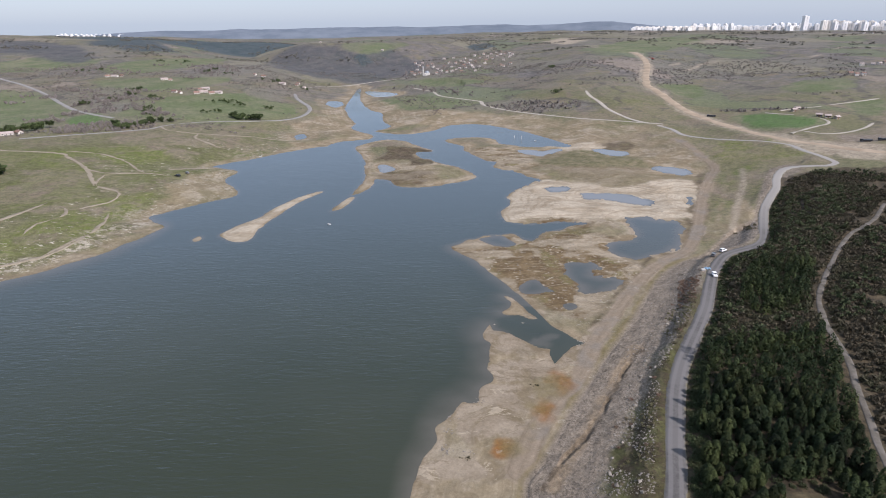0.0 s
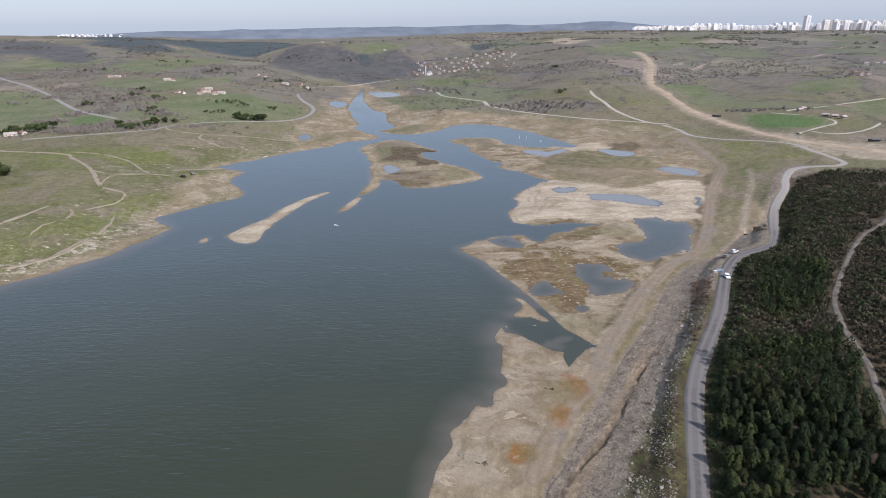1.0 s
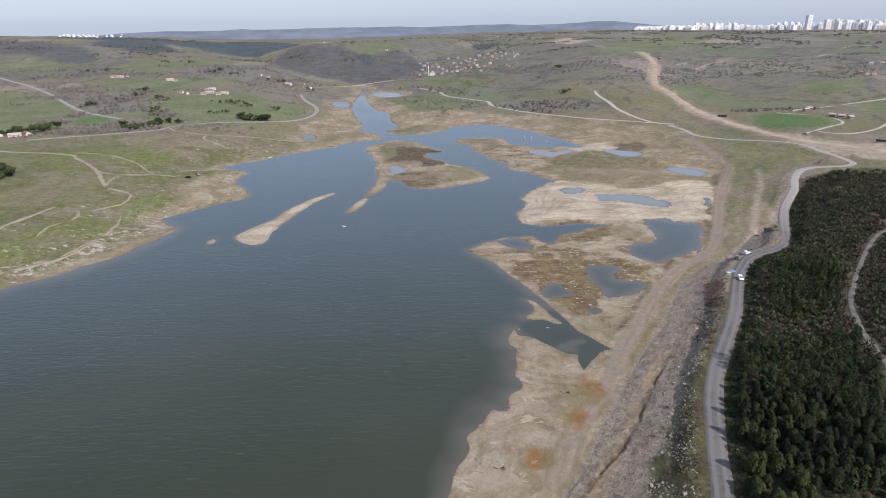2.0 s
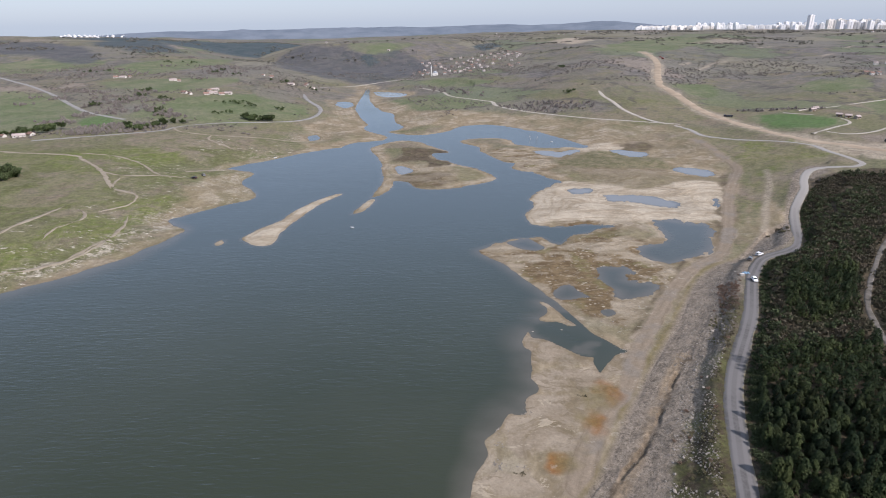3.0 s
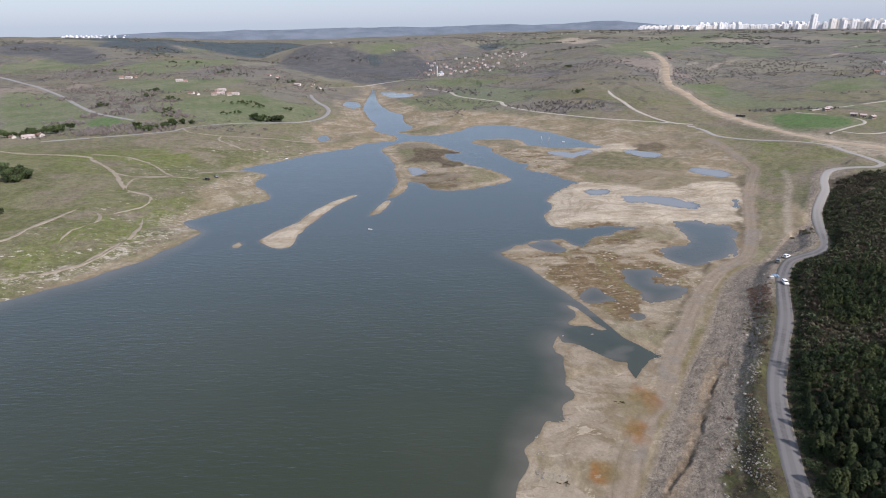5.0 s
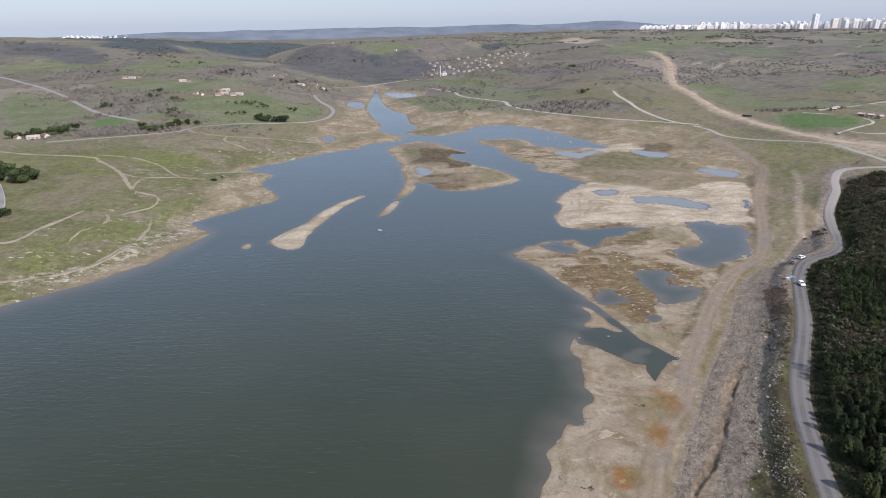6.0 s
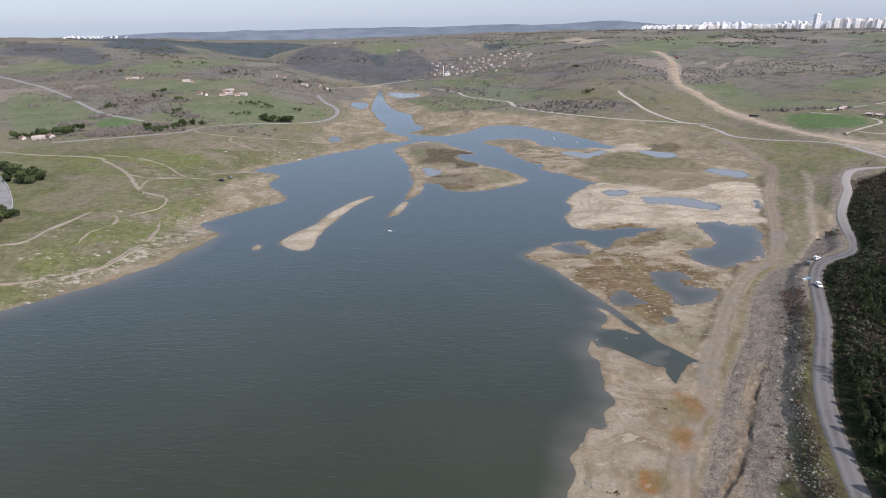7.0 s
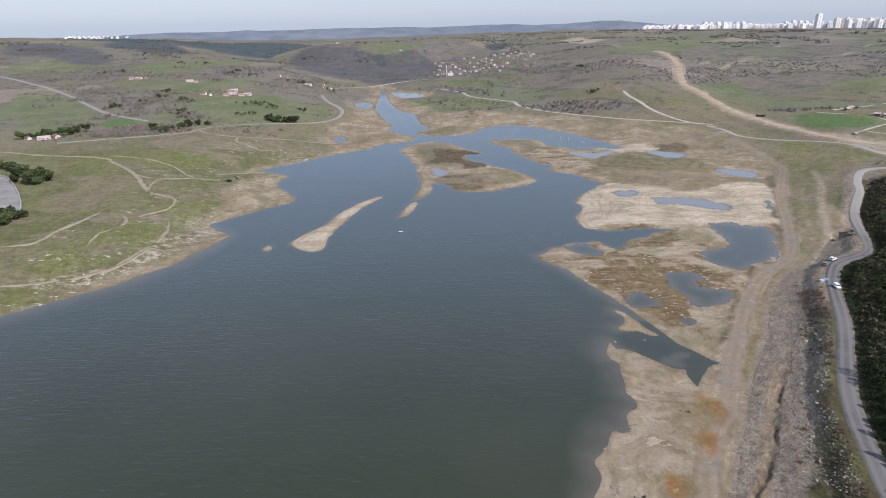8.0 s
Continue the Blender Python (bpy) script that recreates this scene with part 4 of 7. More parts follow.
CAPE = [
    (-144, 298.2), (-154.1, 347.3), (-152.9, 414.1), (-139.7, 423.4), (-114.8, 359.2), (-127.4, 338.3), (-141.6, 314.6)]
FLAT_N = [
    (-112, 977), (-68, 820), (-25, 706), (77, 660), (158, 584), (214, 490), (214, 427), (213, 399), (176, 375), (133, 420),
    (107, 495), (95, 573), (37, 615), (-33, 608), (-51, 693), (-84, 785)]
FLAT_NE = [
    (125, 573), (175, 581), (218, 533), (227, 503), (207, 411), (190, 355), (169, 337), (171, 366), (141, 378), (94, 417)]
MUD_BAR = [(45.1, 164.8), (49.4, 168.8), (53.7, 170.7), (55.6, 169.3), (52.3, 166.7), (55.1, 164.6), (52.6, 162), (48.4, 163.1)]
INLET_STONES = [
    (45.8, 179.4), (43.9, 176), (47.7, 176.7), (46.3, 174.1), (48.3, 172.7), (48.8, 170.9), (49.6, 171.2), (37.2, 180), (35.7, 178.5)]
FLAT_W = [
    (-118, 515), (-126, 610), (-122, 731), (-128, 898), (-116, 976), (-96, 719), (-73, 626), (-46, 548), (-82, 507)]
LANE_A = [(339, 558), (352, 562), (381, 566), (418, 582), (468, 600)]
LANE_B = [(325, 556), (332, 544), (343, 527), (349, 504), (342, 488), (323, 477), (296, 460)]
LANE_C = [(380, 486), (356, 464), (336, 453), (317, 451), (309, 463)]
FIELD_TREES_EAST = [(300, 588), (308, 582), (322, 577), (337, 574), (352, 562), (364, 560)]
RAW_SOIL = [(285, 473), (298, 433), (330, 403), (300, 359), (284, 389), (272, 417)]
GREY_LOT = [(324, 441), (352, 435), (337, 413), (317, 423)]
YARDS_EAST = [(351, 516), (355, 510), (359, 504), (354, 556), (348, 550)]
PLATE_A = [
    (27.8, 139.9), (37, 141.7), (46.4, 139), (44.1, 132.1), (39.9, 126.3), (39.1, 119.6), (34.4, 114.6), (30, 116.8),
    (24.6, 113.5), (20.4, 118.2), (19.8, 125.9), (22.4, 131.2), (26.9, 132.4)]
PLATE_B = [(31.4, 152.1), (50.1, 154.7), (49.8, 143.9), (37.3, 143), (31.9, 144.7)]
PLATE_C = [(12.2, 103), (15.4, 110.7), (22.6, 109.2), (31.3, 106.2), (33, 102.3)]
PLATE_D = [(32.3, 169.9), (41.2, 172.2), (44, 167.4), (40.6, 159.7), (32.4, 158.5)]
PLATE_E = [(68.1, 173.1), (82.9, 188.1), (66, 155.5), (59.9, 152.7), (55.3, 154.7)]
SWATH = [
    (47.4, 144), (56.4, 146.6), (55.4, 140.7), (47.5, 129.3), (41.2, 119.4), (36.5, 111.5), (30.7, 109.9), (29.6, 114.8),
    (37.4, 118.6), (42, 128.5), (45.3, 135.8)]
INLET_MUD = [
    (36.1, 176.1), (44.5, 169.6), (49.9, 164.8), (52.2, 159.6), (46.8, 155.7), (36.8, 158.2), (34.3, 165.1)]
SCAR_A = [(382, 901), (408, 934), (447, 990), (481, 1009)]
SCAR_B = [(595, 1158), (641, 1175)]
SCAR_C = [(719, 1088), (777, 1143), (795, 1102)]
SCAR_D = [(382, 964), (406, 988)]
SCAR_E = [(610, 976), (640, 995), (655, 985)]
SCRUB_L1 = [(-415, 706), (-371, 713), (-298, 665), (-271, 589), (-330, 605)]
SCRUB_L2 = [(-443, 1079), (-372, 1132), (-273, 899), (-330, 897)]
SCRUB_L3 = [(-676, 1026), (-568, 1035), (-471, 932), (-548, 901)]
SCRUB_L4 = [(-69, 956), (-16, 975), (62, 807), (66, 761), (17, 812), (-33, 949)]
SCRUB_L5 = [(24, 1169), (156, 1042), (171, 865), (107, 938), (40, 1035)]
FAR_CREST = [(-3099, 3190, 64), (-2762, 3487, 53), (-2420, 3732, 44), (-2113, 3914, 44), (-1942, 4002, 54), (-1760, 4085, 61),
    (-1617, 4144, 62), (-1469, 4199, 63), (-1331, 4245, 72), (-1191, 4286, 62), (-1082, 4315, 65), (-896, 4358, 73),
    (-705, 4392, 74), (-511, 4419, 72), (-313, 4438, 77), (-115, 4448, 68), (86, 4448, 73), (285, 4440, 78),
    (483, 4423, 84), (639, 4403, 79), (792, 4378, 84), (943, 4349, 90), (1053, 4323, 96), (1198, 4285, 95),
    (1270, 4265, 87), (1579, 4161, 62), (2175, 3883, 51), (2649, 3576, 54), (3017, 3272, 52)]
RUST_SPOTS = [(52.6, 142.0, 4.4), (44.8, 128.2, 3.6), (32.0, 112.6, 3.2)]


SCARP_LINE = spline(SCARP, 3, False)


# ---- ground, water, roads ----
def sheet(name, X, Y, Z, material, wrap=True, attrs=()):
    """A grid of places (rows, columns) as one smooth sheet."""
    rows, cols = X.shape
    mesh = bpy.data.meshes.new(name)
    i = np.arange(rows * cols).reshape(rows, cols)
    right = np.roll(i, -1, 1) if wrap else i[:, 1:]
    left = i if wrap else i[:, :-1]
    quads = np.stack([left[:-1], left[1:], right[1:], right[:-1]], -1).reshape(-1, 4)
    mesh.vertices.add(rows * cols)
    mesh.vertices.foreach_set("co", np.stack([X, Y, Z], -1).astype(np.float32).ravel())
    mesh.loops.add(quads.size)
    mesh.loops.foreach_set("vertex_index", quads.astype(np.int32).ravel())
    mesh.polygons.add(len(quads))
    mesh.polygons.foreach_set("loop_start", np.arange(0, quads.size, 4, dtype=np.int32))
    mesh.update(calc_edges=True)
    mesh.polygons.foreach_set("use_smooth", np.ones(len(quads), bool))
    for key, values in attrs:
        mesh.attributes.new(key, "FLOAT", "POINT").data.foreach_set("value", values.astype(np.float32).ravel())
    mesh.materials.append(material)
    return new(name, mesh)


def zone(X, Y, points, soft=4.0, reach=40.0):
    """1 inside an outline, 0 outside, with a soft ragged border."""
    d = depth_in(X, Y, spline(points), reach)
    return step((d + soft * (0.5 + 0.9 * grain(X, Y, max(4.0, soft * 2.5), 21, 4, 0.6))) / soft)


def strip(X, Y, points, wide, soft=1.5):
    """1 along a line, wide metres across."""
    line = spline(points, 3, False)
    lo, hi = line.min(0) - wide - 12, line.max(0) + wide + 12
    out = np.zeros(X.shape)
    near = (X > lo[0]) & (X < hi[0]) & (Y > lo[1]) & (Y < hi[1])
    if near.any():
        x, y = X[near], Y[near]
        d, _ = line_distance(x, y, line)
        out[near] = step((wide / 2 - d + soft * (0.5 + 0.3 * grain(x, y, 6.0, 33, 3))) / soft)
    return out


for points, half, blend, every in ((EARTHWORK, 8, 16, 10), (ROAD_SLOPE, 3.5, 8, 6), (ROAD_VALLEY, 4, 8, 6), (ROAD_CROSS, 4, 10, 8), (ROAD_WEST, 4, 8, 8),
                                   (ROAD_SHORE, 3.5, 6, 6), (FOREST_TRACK, 2.4, 4, 4), (ROAD_BANK, 3.6, 6, 4)):
    add_bed(points, half, blend, every)

MID_WOOD = [(-1200, 1900), (-800, 1600), (-480, 1550), (-300, 1750), (-350, 2200), (-700, 2200), (-1200, 2200)]
SPUR_FIELD = [(-203, 1383), (-200, 1460), (-114, 1500), (-60, 1490), (-74, 1440), (-108, 1380), (-155, 1347)]
SPUR = [(-350, 1300), (-207, 1040), (-40, 1075), (-20, 1300), (-110, 1400), (-240, 1420), (-330, 1450)]

# the sheet is fine where the land lies open to the west, north and east, coarse behind
bearing = np.radians(np.concatenate([np.arange(-50, 50, 0.115), np.arange(50, 310, 4.0)]))
radius = [0.5, 20, 40, 60, 70]
while radius[-1] < 4950:
    r = radius[-1]
    radius.append(r + min(max(0.0019 * (r * r + 9000) / 100, 0.18), 0.012 * r))
radius = np.array(radius)
GX = radius[:, None] * np.sin(bearing)[None]
GY = radius[:, None] * np.cos(bearing)[None]
EDGE = shore(GX, GY)
GZ = land(GX, GY, EDGE)

far = np.hypot(GX, GY)
on_up = inside(GX, GY, UPLAND)
lake_bed = step((6 + 0.012 * far - np.abs(EDGE) + 6 * grain(GX, GY, 25, 41, 4)) / 6) * np.where(on_up, 0, 1)
west = step((-GX - 95) / 30)
east_strip = np.maximum.reduce([zone(GX, GY, p, 4, 40) for p in (GREEN_B, GREEN_E, GREEN_F)])
flat_zone = (1 - 0.9 * east_strip) * (1 - west) * np.where(on_up, 0, 1) * step((520 - far + 60 * grain(GX, GY, 80, 43, 3)) / 160) * step((GX + 60) / 40)
scrub = np.clip(step((far - 640) / 260) * (0.75 + 0.5 * grain(GX, GY, 170, 50, 4)), 0, 1)
for points in (SPUR, SCRUB_EAST, SCRUB_WEST, SCRUB_MID, SCRUB_L1, SCRUB_L2, SCRUB_L3, SCRUB_L4, SCRUB_L5):
    scrub = np.maximum(scrub, zone(GX, GY, points, 40, 90))
green = np.clip(0.08 + 0.6 * grain(GX, GY, 120, 61, 4), 0, 0.5) * (1 - 0.8 * scrub)
for points in (GREEN_A, GREEN_B, GREEN_C, GREEN_D, GREEN_F):
    green = np.maximum(green, zone(GX, GY, points, 10, 50))
green = np.maximum(green, 0.6 * zone(GX, GY, GREEN_E, 8, 40))
road_mid = along(ROAD_BANK, 4.0)
road_mid = road_mid[road_mid[:, 1].cumsum() > 0][: int(np.argmax(road_mid[:, 1] > 350))]
hill_side = inside(GX, GY, np.vstack([[(62, 60)], road_mid, [(340, 345), (340, 60)]]))
green = np.maximum(green, strip(GX, GY, ROAD_BANK, 9.5, 2.5) * step((260 - GY) / 60)) * np.where(hill_side, 0.3, 1)
field = np.zeros(GX.shape)
for points in (FIELD_A, FIELD_B, FIELD_C, FIELD_D, FIELD_E, FIELD_F, FIELD_G, FIELD_H, FIELD_I, FIELD_K, FIELD_L,
               FIELD_M, FIELD_N):
    field = np.maximum(field, 0.85 * zone(GX, GY, points, 8, 50))
field = np.maximum(field, 0.6 * zone(GX, GY, SPUR_FIELD, 8, 50))
corn = np.maximum(zone(GX, GY, CORN_EAST, 4, 40), zone(GX, GY, CORN_WEST, 6, 40))
sand = np.maximum(lake_bed * (1 - 0.4 * west), flat_zone * np.clip(0.72 + 0.6 * grain(GX, GY, 30, 71, 4), 0, 1))
sand = np.maximum(sand, 0.8 * zone(GX, GY, CAPE, 8, 40))
for points in (FLAT_N, FLAT_W):
    sand = np.maximum(sand, zone(GX, GY, points, 12, 60) * np.clip(0.85 + 0.9 * grain(GX, GY, 34, 73, 5, 0.65), 0, 1))
flats_ne = zone(GX, GY, FLAT_NE, 14, 60)
sand = np.maximum(sand, flats_ne * np.clip(0.7 + 0.9 * grain(GX, GY, 30, 74, 5, 0.65), 0, 1))
green = green * (1 - 0.75 * np.maximum(flats_ne, zone(GX, GY, FLAT_N, 12, 60)))
pale = np.maximum.reduce([zone(GX, GY, p, 3, 40) for p in (SAND_A, SAND_B, SANDBAR, SPIT)])
marsh = np.maximum.reduce([zone(GX, GY, p, 7, 40) for p in (MARSH_A, MARSH_C, BROWN_C, BROWN_D)])
marsh = np.maximum(marsh, 0.35 * zone(GX, GY, MARSH_B, 8, 40))
marsh = np.maximum(marsh, 0.45 * zone(GX, GY, MUD_B, 6, 40))
mud = np.maximum.reduce([marsh, 0.4 * zone(GX, GY, MARSH_B, 8, 40), 0.8 * zone(GX, GY, BROWN_B, 8, 40), 0.75 * zone(GX, GY, WET_DRIVE, 7, 40), zone(GX, GY, MUD_A, 4, 40), zone(GX, GY, MUD_B, 5, 40)])
mud = np.maximum(mud, 0.35 * zone(GX, GY, INLET_MUD, 4, 30))
plate = np.maximum.reduce([zone(GX, GY, p, 2.0, 30) for p in (PLATE_A, PLATE_B, PLATE_C, PLATE_D, PLATE_E)]) * (1 - 0.7 * zone(GX, GY, SWATH, 4, 30))
rim = strip(GX, GY, TRACK_RIM, 2.6, 2.0)
mud = np.maximum(mud, 0.8 * rim)
moss = zone(GX, GY, OLIVE_HUMP, 10, 40)
mud = mud * (1 - pale)
marsh = marsh * (1 - pale)
brown = np.maximum.reduce([zone(GX, GY, p, 8, 40) for p in (BROWN, BROWN_C, BROWN_D)])
rust = np.zeros(GX.shape)
for x, y, size in RUST_SPOTS:
    rust = np.maximum(rust, step(1.25 - np.hypot(GX - x, (GY - y) * 0.75) / size + 0.35 * grain(GX, GY, 4, 77, 3)))
scree = np.maximum(zone(GX, GY, GREY_SLOPE, 3, 30), zone(GX, GY, GREY_LOT, 6, 30))
bank, bank_run = line_distance(GX, GY, FOOT)
scree = np.maximum(scree, np.where(on_up, step((21 - bank + 5 * grain(GX, GY, 12, 81, 4)) / 8), step((3 - bank) / 3)))
ochre = 0.85 * strip(GX, GY, OCHRE_LEDGE, 3.0, 2.4)
scarp_d, _ = line_distance(GX + 0.8 * grain(GX, GY, 5.0, 51, 4, 0.65), GY + 0.8 * grain(GX, GY, 5.0, 52, 4, 0.65), SCARP_LINE)
# band along the scarp that gets the painted shadow
scarp_shade = step((1.1 - scarp_d) / 0.5)
verge_side = np.where(on_up, 1, 0) * step((bank - 14.5 + 4 * grain(GX, GY, 12, 86, 4, 0.6)) / 3) * step((175 - GY) / 25)
soil = np.maximum(verge_side, np.where(on_up, 0.75, 0) * step((bank - 15 + 4 * grain(GX, GY, 14, 88, 4, 0.6)) / 3) * step((250 - GY) / 20)) * step((30 - bank) / 3)
olive = np.where(on_up, 0, 1) * np.maximum(step((3.6 - bank + 1.6 * grain(GX, GY, 14, 85, 4)) / 1.6), 0) * step((262 - GY) / 40)
olive = np.maximum(olive, 0.75 * zone(GX, GY, SWATH, 4, 30))
stony = np.maximum(strip(GX, GY, STONY_BAND, 9, 8), 0.8 * west * step((30 - EDGE) / 20) * np.clip(grain(GX, GY, 20, 83, 4) + 0.2, 0, 1))
# wood floor and hillside that take the shade-darkened litter tone
shaded_litter = np.maximum.reduce([zone(GX, GY, p, 5, 40) for p in (PINE_NEAR, PINE_MID, WOOD, WOOD_EAST)])
shaded_litter = np.maximum(shaded_litter, np.where(hill_side, 0.85, 0))
track = 0.65 * strip(GX, GY, GRAVEL_PATH, 3.6, 2.5)
track = np.maximum.reduce([track, zone(GX, GY, PLOUGH_A, 30, 60) * 0.6, zone(GX, GY, QUARRY, 30, 60), 0.85 * zone(GX, GY, RAW_SOIL, 8, 40),
                           np.clip(strip(GX, GY, EARTHWORK, 18, 7) * (0.75 + 0.9 * grain(GX, GY, 26, 95, 4, 0.65)), 0, 1),
                           *(0.8 * strip(GX, GY, p, 7, 5) for p in (SCAR_A, SCAR_B, SCAR_C, SCAR_D, SCAR_E))])
wet = 0.5 * step((0.9 + far / 400 - EDGE) / 1.2)
wood = np.maximum(zone(GX, GY, MID_WOOD, 60, 150), 0.85 * zone(GX, GY, SPUR, 30, 90))
wood = np.maximum.reduce([wood, *(0.9 * zone(GX, GY, p, 30, 90) for p in (WOOD_NW, WOOD_N)), *(zone(GX, GY, p, 12, 60) for p in (COPSE, COPSE_B))])
wood = wood * (1 - zone(GX, GY, SPUR_FIELD, 12, 60))
# woods that take the painted haze blue
hazy_wood = np.maximum.reduce([zone(GX, GY, MID_WOOD, 60, 150), 0.8 * zone(GX, GY, WOOD_N, 30, 90), *(zone(GX, GY, p, 12, 60) for p in (COPSE, COPSE_B))])
meadow = west * step((GY - 130) / 40) * step((620 - far) / 120)
fleck = np.maximum(west * step((95 - EDGE + 40 * grain(GX, GY, 45, 91, 4)) / 60) * step((620 - far) / 60), 0.35 * flat_zone * (1 - pale) * (1 - plate))
country = step((far - 520) / 140) * step((EDGE - 45) / 30) * np.where(on_up, 0, 1)
haul, haul_run = line_distance(GX, GY, spline(FLAT_TRACK, 3, False))
drive = step((4.3 - haul + 1.2 * grain(GX, GY, 8, 87, 3)) / 2.0) * (1 - rim)
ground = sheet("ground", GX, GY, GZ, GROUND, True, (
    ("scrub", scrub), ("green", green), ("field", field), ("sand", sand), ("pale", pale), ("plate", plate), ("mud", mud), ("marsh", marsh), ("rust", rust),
    ("scree", scree), ("soil", soil), ("olive", olive), ("brown", brown), ("moss", moss), ("corn", corn), ("hazy_wood", hazy_wood), ("ochre", ochre), ("scarp_shade", scarp_shade), ("stony", stony), ("shaded_litter", shaded_litter), ("track", track), ("drive", drive), ("haul", haul), ("wet", wet), ("wood", wood), ("meadow", meadow), ("fleck", fleck), ("country", country), ("edge", EDGE), ("down", bank), ("run", bank_run * 330)))
tagged(ground, "dry grassland, sandy lake bed and scrubby hills round a shrunken lake", "ground", kind="structure")


def on_ground(X, Y):
    """Height of the finished ground sheet at places."""
    b = np.degrees(np.arctan2(X, Y))
    b = np.where(b < -50, b + 360, b)
    i = np.interp(b, np.degrees(bearing), np.arange(len(bearing)))
    j = np.interp(np.hypot(X, Y), radius, np.arange(len(radius)))
    i0, j0 = np.minimum(i.astype(int), len(bearing) - 2), np.minimum(j.astype(int), len(radius) - 2)
    u, v = i - i0, j - j0
    return (GZ[j0, i0] * (1 - u) + GZ[j0, i0 + 1] * u) * (1 - v) + (GZ[j0 + 1, i0] * (1 - u) + GZ[j0 + 1, i0 + 1] * u) * v


# the lake's surface, which also fills the ponds
wb = np.radians(np.concatenate([np.arange(-46, 46, 0.4), np.arange(46, 314, 6.0)]))
wr = np.concatenate([[1, 40], np.geomspace(60, 1150, 330)])
WX, WY = wr[:, None] * np.sin(wb)[None], wr[:, None] * np.cos(wb)[None]
depth = -shore(WX, WY, 0.6)
near_flat = step((WX + 5) / 20) * step((75 - WX) / 20) * step((WY + 60) / 60)
murk_reach = 1.6 + near_flat * (3.5 * step((205 - WY) / 30) + 6.5 * step((275 - WY) / 25)) * (1 + 0.45 * grain(WX, WY, 26, 91, 3)) + 2.5 * step((WX - 85) / 10) + 16 * step((-110 - WX) / 30) * step((330 - WY) / 60) * step((WY - 40) / 60)
shallow = 0.55 * np.clip(1 - depth / np.clip(murk_reach, 1.2, 20), 0, 1) ** 1.6
inlet = zone(WX, WY, [(50, 150), (66, 164), (52, 192), (40, 184), (38, 172)], 3, 30)
shallow = np.maximum(shallow * (1 - 0.8 * inlet), 0.42 * zone(WX, WY, MUD_BAR, 2.5, 20))
pond = np.maximum.reduce([step((depth_in(WX, WY, spline(p), 60) + 2) / 3) for p in (POND_REED, POND_LONG, POND_SMALL, POND_NORTH, POOL_E, POOL_G, PUDDLE)])
pool = np.maximum.reduce([depth_in(WX, WY, spline(p), 60) > -2 for p in (POND_BIG, POOL_A, POOL_B, POOL_C, POOL_D)])
shallow = np.maximum(shallow, np.where(pool, 0.1 + 0.55 * np.clip(1 - depth / 7, 0, 1) ** 1.5, 0))
shallow = np.maximum(shallow, 0.16 * step((1.5 - depth_in(WX, WY, LAKE, 400)) / 3) * step(WY / 60))
open_water = 0.12 + 0.88 * step((depth_in(WX, WY, LAKE, 400) - 2) / 14) * (0.22 + 0.78 * step((340 - WY) / 230))
water = sheet("water", WX, WY, np.zeros(WX.shape), WATER, True, (("shallow", shallow), ("open", open_water), ("sky_tint", step((WY - 90) / 240)), ("pond", 0.75 * pond)))
tagged(water, "calm grey-green lake water with fine ripples and silty shallows", "water", kind="structure")


def road(name, points, wide, material, label, ragged=0.3, crown=0.12, every=2.0):
    """A road bed laid on the ground: a cambered strip with worn edges and skirts that go into the soil."""
    mid = along(points, every)
    way = np.gradient(mid, axis=0)
    way /= np.linalg.norm(way, axis=1)[:, None] + 1e-9
    side = np.stack([way[:, 1], -way[:, 0]], -1)
    n = np.arange(len(mid)) * every
    cross = np.array([-0.56, -0.5, -0.3, -0.1, 0.1, 0.3, 0.5, 0.56])
    edge = ragged * np.stack([grain(n, n * 0 + k, max(6.0, 6 * every), 5, 3) for k in (3.0, 40.0)], -1)
    off = cross[None] * wide + np.where(cross < 0, -edge[:, :1], edge[:, 1:]) * (np.abs(cross) > 0.45)
    X, Y = mid[:, :1] + side[:, :1] * off, mid[:, 1:] + side[:, 1:] * off
    level = on_ground(mid[:, 0], mid[:, 1])
    for _ in range(3):
        level = np.convolve(np.pad(level, 3, mode="edge"), np.ones(7) / 7, "valid")
    Z = level[:, None] + 0.04 + crown * (1 - (cross / 0.5) ** 2)
    Z[:, [0, -1]] -= 0.35
    ob = sheet(name, X, Y, Z, material, False, (("across", np.broadcast_to(cross, X.shape)), ("dust", step((Y - 235) / 110))))
    return tagged(ob, label, "road", kind="structure")


road("road", ROAD_BANK, 4.9, GRAVEL, "pale grey gravel road winding along the top of the bank")
road("road", ROAD_VALLEY, 4.6, DUSTY, "pale gravel road along the edge of the dry lake bed", every=4)
road("road", ROAD_CROSS, 4.0, DUSTY, "pale road over the head of the valley to the village", every=4)
road("road", ROAD_SLOPE, 4.2, DUSTY, "pale gravel road climbing the eastern slope", every=4)
road("road", EARTHWORK, 9.5, EARTH, "wide raw earth cutting of bare tan soil", 1.6, 0.2, every=3)
road("road", FOREST_TRACK, 1.9, DIRT_TRACK, "narrow gravel track through the young pine wood")


